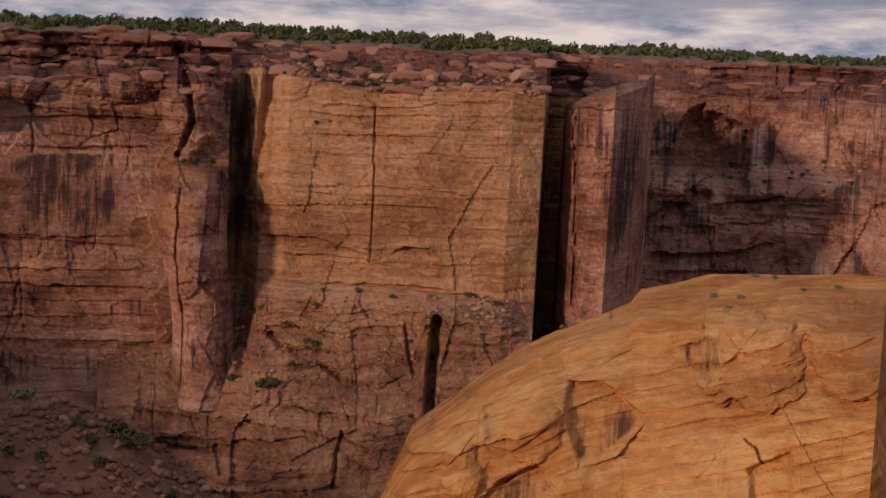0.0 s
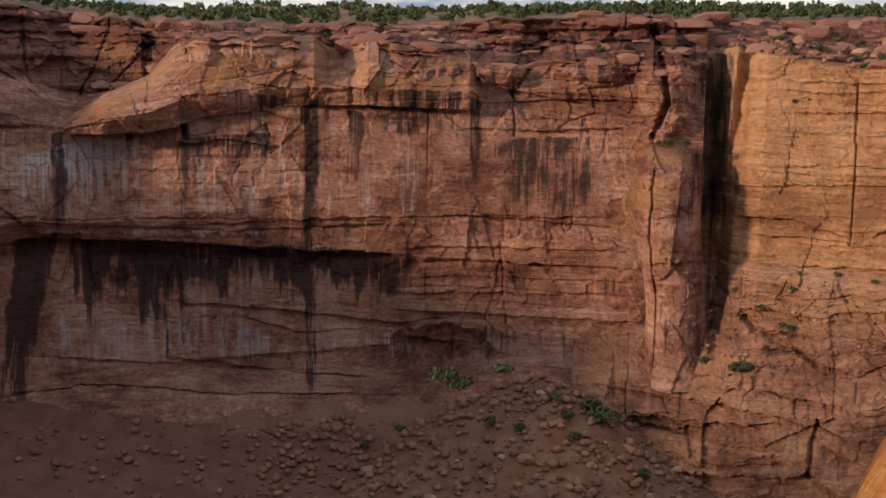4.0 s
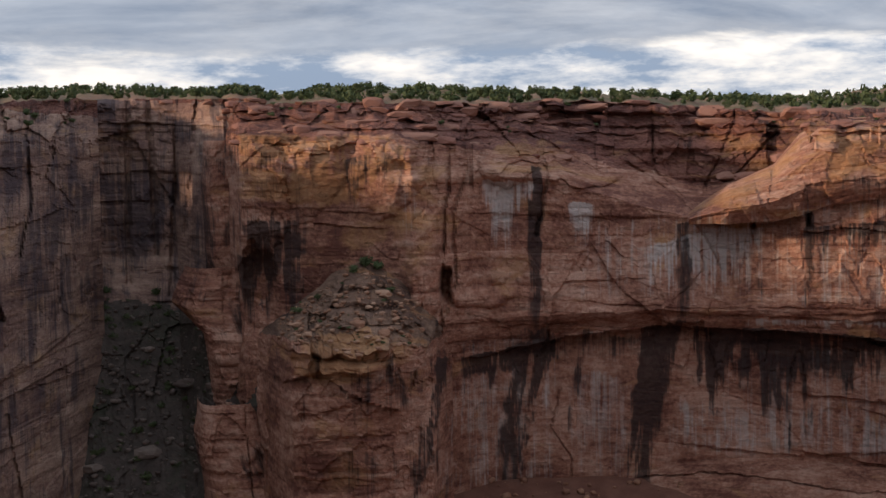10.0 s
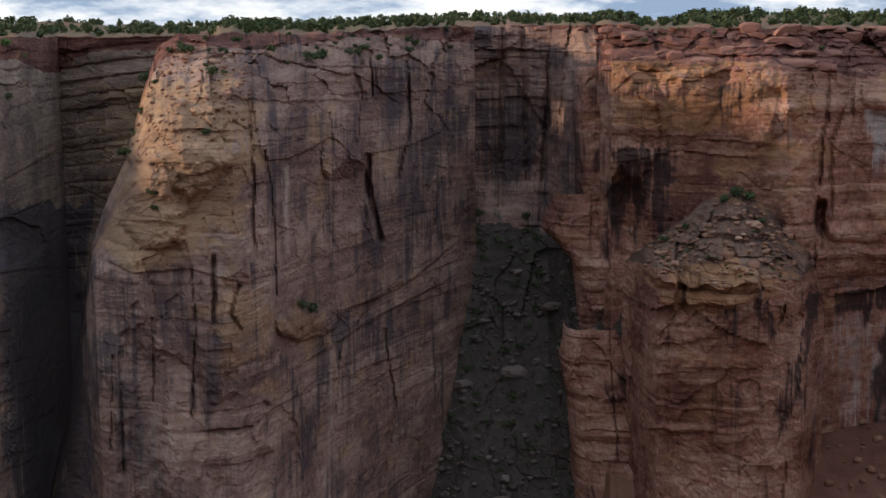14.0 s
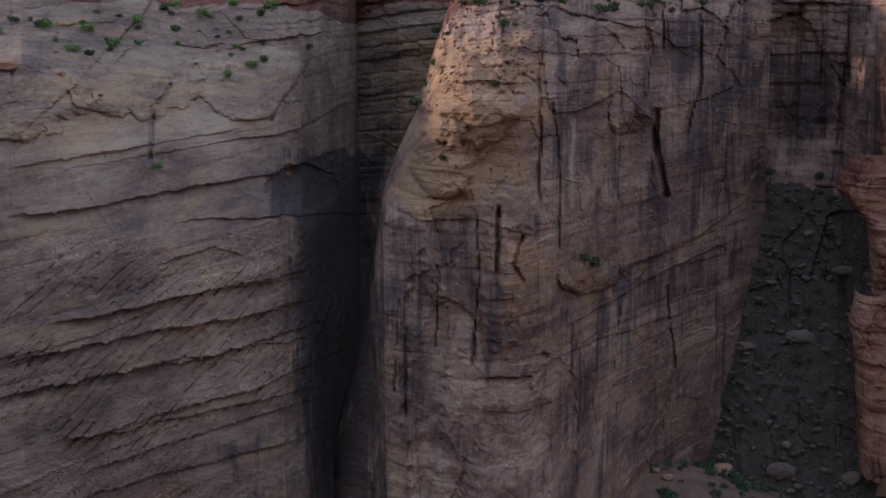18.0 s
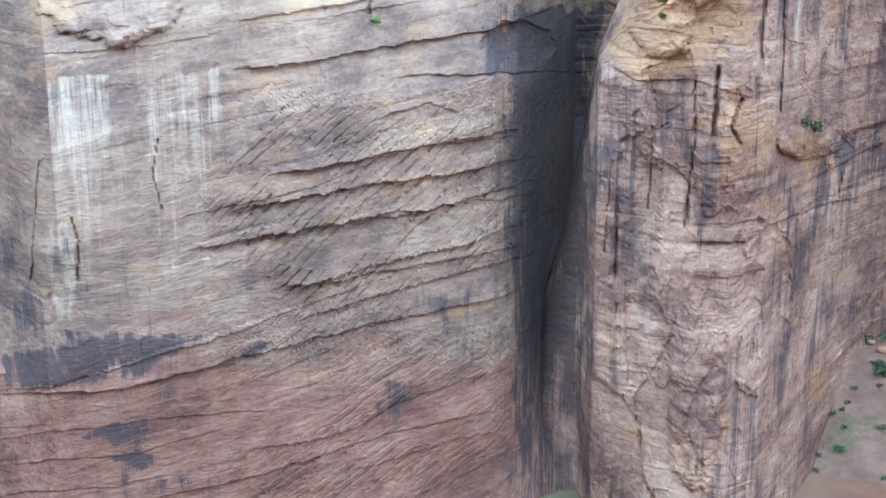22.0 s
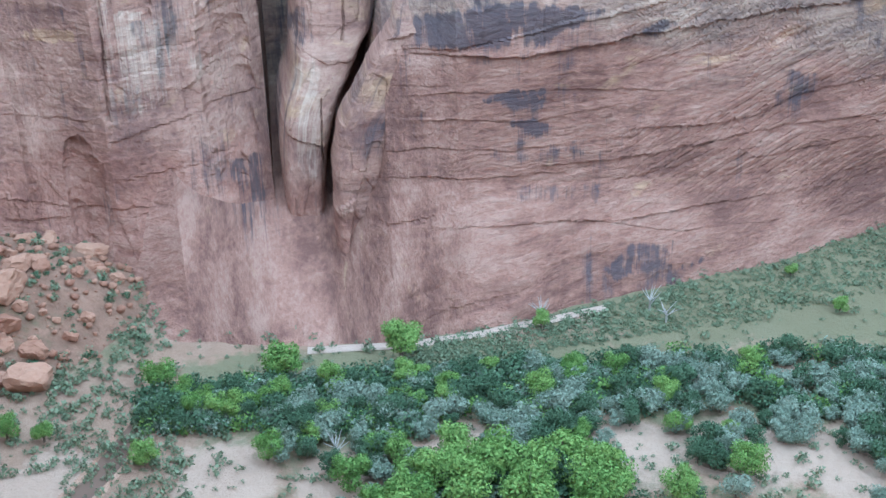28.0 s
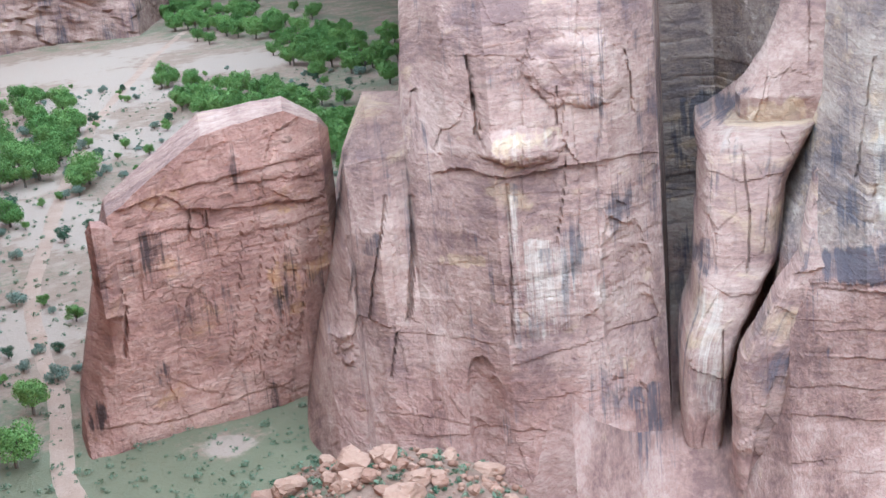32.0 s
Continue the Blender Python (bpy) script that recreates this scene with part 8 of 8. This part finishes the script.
# stones on the prow's shoulder and along the rims
single_stones(("face", 17), 68.2, 72.4, 0.8, 2.6, 24, 0.4, 1.9, "loose block on the shoulder of the prow")
single_stones(("face", 19), 86, 97, 0.6, 2.2, 18, 0.6, 2.4, "loose block on the slickrock above the great wall")
single_stones(("face", 11), -18, -8.5, 3.0, 4.2, 12, 0.6, 2.4, "boulder on the bench of the far wall")
scatter_stuff("loose_stones", "small stones on the prow's shoulder", "stones", strew(("face", 17), 68, 73, 0.6, 2.8, 400, .15, .7, rng), boulder_arrays(88, 0.7, 0.4, 0.2, 1), M_BOULDER)
for key, a0_, a1_, b0_, b1_, n_, lo_, hi_, label in ((("face", 3), 9.5, 53, 0.1, 1.6, 46, .5, 1.2, "shrub between the caprock ledges"), (("slab", 5), -3, 7.5, 0.2, 1.9, 34, .5, 1.2, "shrub among the boulders of the shoulder"),
                                                    (("face", 17), 60, 74, 0.1, 1.5, 34, .6, 1.4, "shrub between the caprock ledges"), (("face", 19), 77, 92, 0.1, 1.6, 44, .6, 1.4, "green shrub on the slickrock"),
                                                    (("face", 11), -18, -9, 2.8, 4.0, 26, .5, 1.1, "shrub on the bench of the far wall"), (("face", 13), 46.3, 51.5, 0.05, 1.0, 20, .3, .7, "small shrub on the rubble knob"), (("slab", 5), -3, 9, 3.2, 5.8, 26, .3, .9, "small shrub on the bench")):
    for x_, y_, z_, s_, t_ in strew(key, a0_, a1_, b0_, b1_, n_, lo_, hi_, rng):
        shrub(Vector((x_, y_, z_ - 0.2)), s_, label, OAK if key[1] == 19 and rng.random() < 0.5 else None)
for seed_, n_, mat, label in ((73, 330, M_SAGE, "grey sagebrush among the fallen boulders"), (74, 170, M_DARKGREEN, "dark green scrub among the fallen boulders")):
    sp = cone_spots(cb, n_, 30, 0, 6.28, 12.5, 0.5, 72, 0.5, 1.5)
    sp = sp[np.random.RandomState(seed_).permutation(n_)]
    ang = np.random.RandomState(seed_ + 5).uniform(0, 6.28, n_)
    rr = 30 * np.random.RandomState(seed_ + 6).random_sample(n_) ** 0.5
    sp[:, 0], sp[:, 1] = cb.x + rr * np.cos(ang), cb.y + rr * np.sin(ang)
    sp[:, 2] = np.maximum(cone_z(sp[:, 0], sp[:, 1], cb, 12.5, 0.5, 72), floor_height(sp[:, 0], sp[:, 1]))
    scatter_stuff("mound_scrub", label, "scrub", sp, leaf_cloud(seed_, [(0, 0, .5, .7), (.5, .2, .4, .5)], 60, 0.2, 0.7), mat)

# the small spire beside the free-standing rock
w = Cliff(33, big=0.5, beds=0.2, block=0.3, step=0.06)
w.at(129.7, 264, -14.4, 262, -14.6, 261, -15.6, 260, -18)
w.at(130.0, 263, -14.1, 259, -14.4, 258.5, -15.6, 257, -18)
w.at(130.5, 262, -14.0, 258, -14.3, 258, -15.6, 256, -18)
w.at(130.75, 266, -14.4, 264, -14.6, 263, -15.6, 261, -18)
w.build(fin, M_FIN, "spire", label="small spire on its end")

# bushes and dead trees up the valley
for k in range(250):
    x = rng.uniform(118, 136)
    dist = rng.uniform(300, 720)
    if 120.3 < x < 132.5 and dist < 300:
        continue
    v = (OLIVE, DARKTREE, OLIVE, COTTON)[k % 4][k % 3]
    plant("valley_bush", (("trunk", v[0]), ("crown", v[1])), "grey-green bush on the sandy valley floor", "bush", on_floor(x, dist), rng.uniform(0.5, 1.1) * (0.6 if k % 4 == 3 else 1), rng.uniform(0, 6.28), "valley bushes")


def dead_tree(az_, dist, size):
    r_ = random.Random(int(az_ * 10))
    tv, tf = [], []
    limb(tv, tf, (0, 0, -.3), (0.3, 0, 2.2), .22, .14)
    for q in range(9):
        t_ = r_.uniform(0, 6.28)
        h_ = r_.uniform(1.2, 2.2)
        tip = (math.cos(t_) * r_.uniform(1, 2.4), math.sin(t_) * r_.uniform(1, 2.4), h_ + r_.uniform(.8, 2.6))
        limb(tv, tf, (0.25, 0, h_), tip, .09, .03, 5)
    me = raw_mesh("branches", tv, tf, M_DEAD)
    plant("dead_tree", (("branches", me),), "bare bleached dead tree at the foot of the wall", "tree", on_floor(az_, dist), size, 0.0, "dead trees")


M_DEAD, _nt, _b = mat_base("dead wood", 0.9)
_nt.links.new(n_ramp(_nt, n_noise(_nt, _nt.nodes.new("ShaderNodeTexCoord").outputs["Object"], 4, 4, 0.6, (1, 1, 0.3)), [(0.3, (0.30, 0.27, 0.24)), (0.7, (0.52, 0.49, 0.46))]), _b.inputs["Base Color"])
dead_tree(94.2, 186, 1.0)
dead_tree(89.1, 191, 1.0)
dead_tree(88.3, 188, .9)
dead_tree(104.5, 152, 1.0)
dead_tree(111.0, 170, .8)

# rubble on the red slope below the alcove
wr = np.random.RandomState(973)
wx, wd = wr.uniform(20, 52, 1300), wr.uniform(262, 335, 1300)
wa = np.radians(wx)
gx, gy = -np.sin(wa) * wd, np.cos(wa) * wd
spots = np.stack([gx, gy, floor_height(gx, gy), 0.2 + 1.2 * wr.random_sample(1300) ** 3, wr.uniform(0, 6.28, 1300)], 1)
scatter_stuff("loose_stones", "rubble on the red slope below the alcove", "stones", spots, boulder_arrays(89, 0.7, 0.4, 0.2, 1), M_BOULDER)

# grass tufts on the meadow below the great wall, scrub on the apron
wr = np.random.RandomState(970)
wx = wr.uniform(74, 101, 3400)
wd = np.interp(wx, [74, 79, 84, 90, 95, 101], [212, 204, 190, 182, 176, 172]) + wr.random_sample(3400) * np.interp(wx, [74, 79, 84, 90, 95, 101], [26, 24, 20, 13, 10, 7])
wa = np.radians(wx)
gx, gy = -np.sin(wa) * wd, np.cos(wa) * wd
spots = np.stack([gx, gy, floor_height(gx, gy), 0.3 + 0.8 * wr.random_sample(3400) ** 3, wr.uniform(0, 6.28, 3400)], 1)
scatter_stuff("grass_tufts", "grey-green grass tufts and low sage on the meadow", "grass", spots, leaf_cloud(971, [(0, 0, .35, .6), (.5, .3, .3, .5)], 26, 0.2, 0.6), M_SAGE)
ribbon("pale_bank", ((105.5, 180), (103, 178.5), (100, 179), (97, 181.5), (94, 186), (91.2, 191)), 1.8, 0.35, M_BANK, "pale sandy bank along the foot of the wall", "bank")
sp = cone_spots(cc, 240, 46, 0, 6.28, 17.0, 0.42, 75, 0.6, 2.0)
scatter_stuff("apron_scrub", "green scrub on the rubble apron", "scrub", sp, leaf_cloud(972, [(0, 0, .7, .9), (.8, .3, .6, .7), (-.6, .5, .6, .7)], 80, 0.26, 0.8), M_DARKGREEN)
for k in range(46):
    x, dist = rng.uniform(90.5, 104.5), rng.uniform(124, 146)
    v = (COTTON, COTTON, DARKTREE, OLIVE)[k % 4][k % 3]
    plant("wash_tree", (("trunk", v[0]), ("crown", v[1])), "leafy green tree in the thicket below the viewpoint", "tree", on_floor(x, dist), rng.uniform(0.5, 0.85) if k % 4 < 2 else rng.uniform(0.7, 1.2), rng.uniform(0, 6.28), "wash thicket")

# undergrowth of the thicket along the wash
for seed_, n_, mat, lo_, hi_, label in ((960, 900, M_DARKGREEN, .6, 1.5, "dark green undergrowth of the wash thicket"), (961, 520, M_SILVER, .5, 1.2, "silvery undergrowth of the wash thicket"), (962, 420, M_GREEN, .5, 1.2, "fresh green undergrowth of the wash thicket")):
    wr = np.random.RandomState(seed_)
    wx = wr.uniform(76.5, 113.5, n_)
    near_w = np.interp(wx, [77, 90, 100, 108, 113], [146, 141, 140, 158, 164])
    wd = near_w + (np.interp(wx, [77, 85, 92, 100, 113], [186, 180, 175, 171, 172]) - near_w) * wr.random_sample(n_)
    wa = np.radians(wx)
    gx, gy = -np.sin(wa) * wd, np.cos(wa) * wd
    keep = sand_amount(gx, gy) < 0.25
    spots = np.stack([gx, gy, floor_height(gx, gy), wr.uniform(lo_, hi_, n_), wr.uniform(0, 6.28, n_)], 1)[keep]
    scatter_stuff("undergrowth", label, "bushes", spots, leaf_cloud(seed_, [(0, 0, 1.0, 1.3), (1.1, .4, .8, 1.0), (-.8, .8, .9, 1.0), (0.2, -1, .7, .9)], 210, 0.20, 0.8), mat)
for x, dist, size in ((77.4, 224, .55), (76.6, 232, .4), (82.8, 206, .3), (94.2, 184, .4), (80.5, 196, .35), (98, 139, .9), (95, 137, .9), (101, 138, .8), (91, 139, .8), (87, 143, .6)):
    v = COTTON[int(x) % 4]
    plant("cottonwood_tree", (("trunk", v[0]), ("crown", v[1])), "bright green cottonwood on the canyon floor", "tree", on_floor(x, dist), size, rng.uniform(0, 6.28), "canyon floor trees")

scatter_stuff("gully_scrub", "dark scrub scattered through the shaded gully", "scrub", strew(("face", 15), 53.8, 61, 4.0, 7.4, 190, .5, 1.5, rng), leaf_cloud(980, [(0, 0, .8, .9), (.8, .3, .6, .7), (-.6, .5, .7, .7)], 80, 0.26, 0.8), M_JUNIPER)
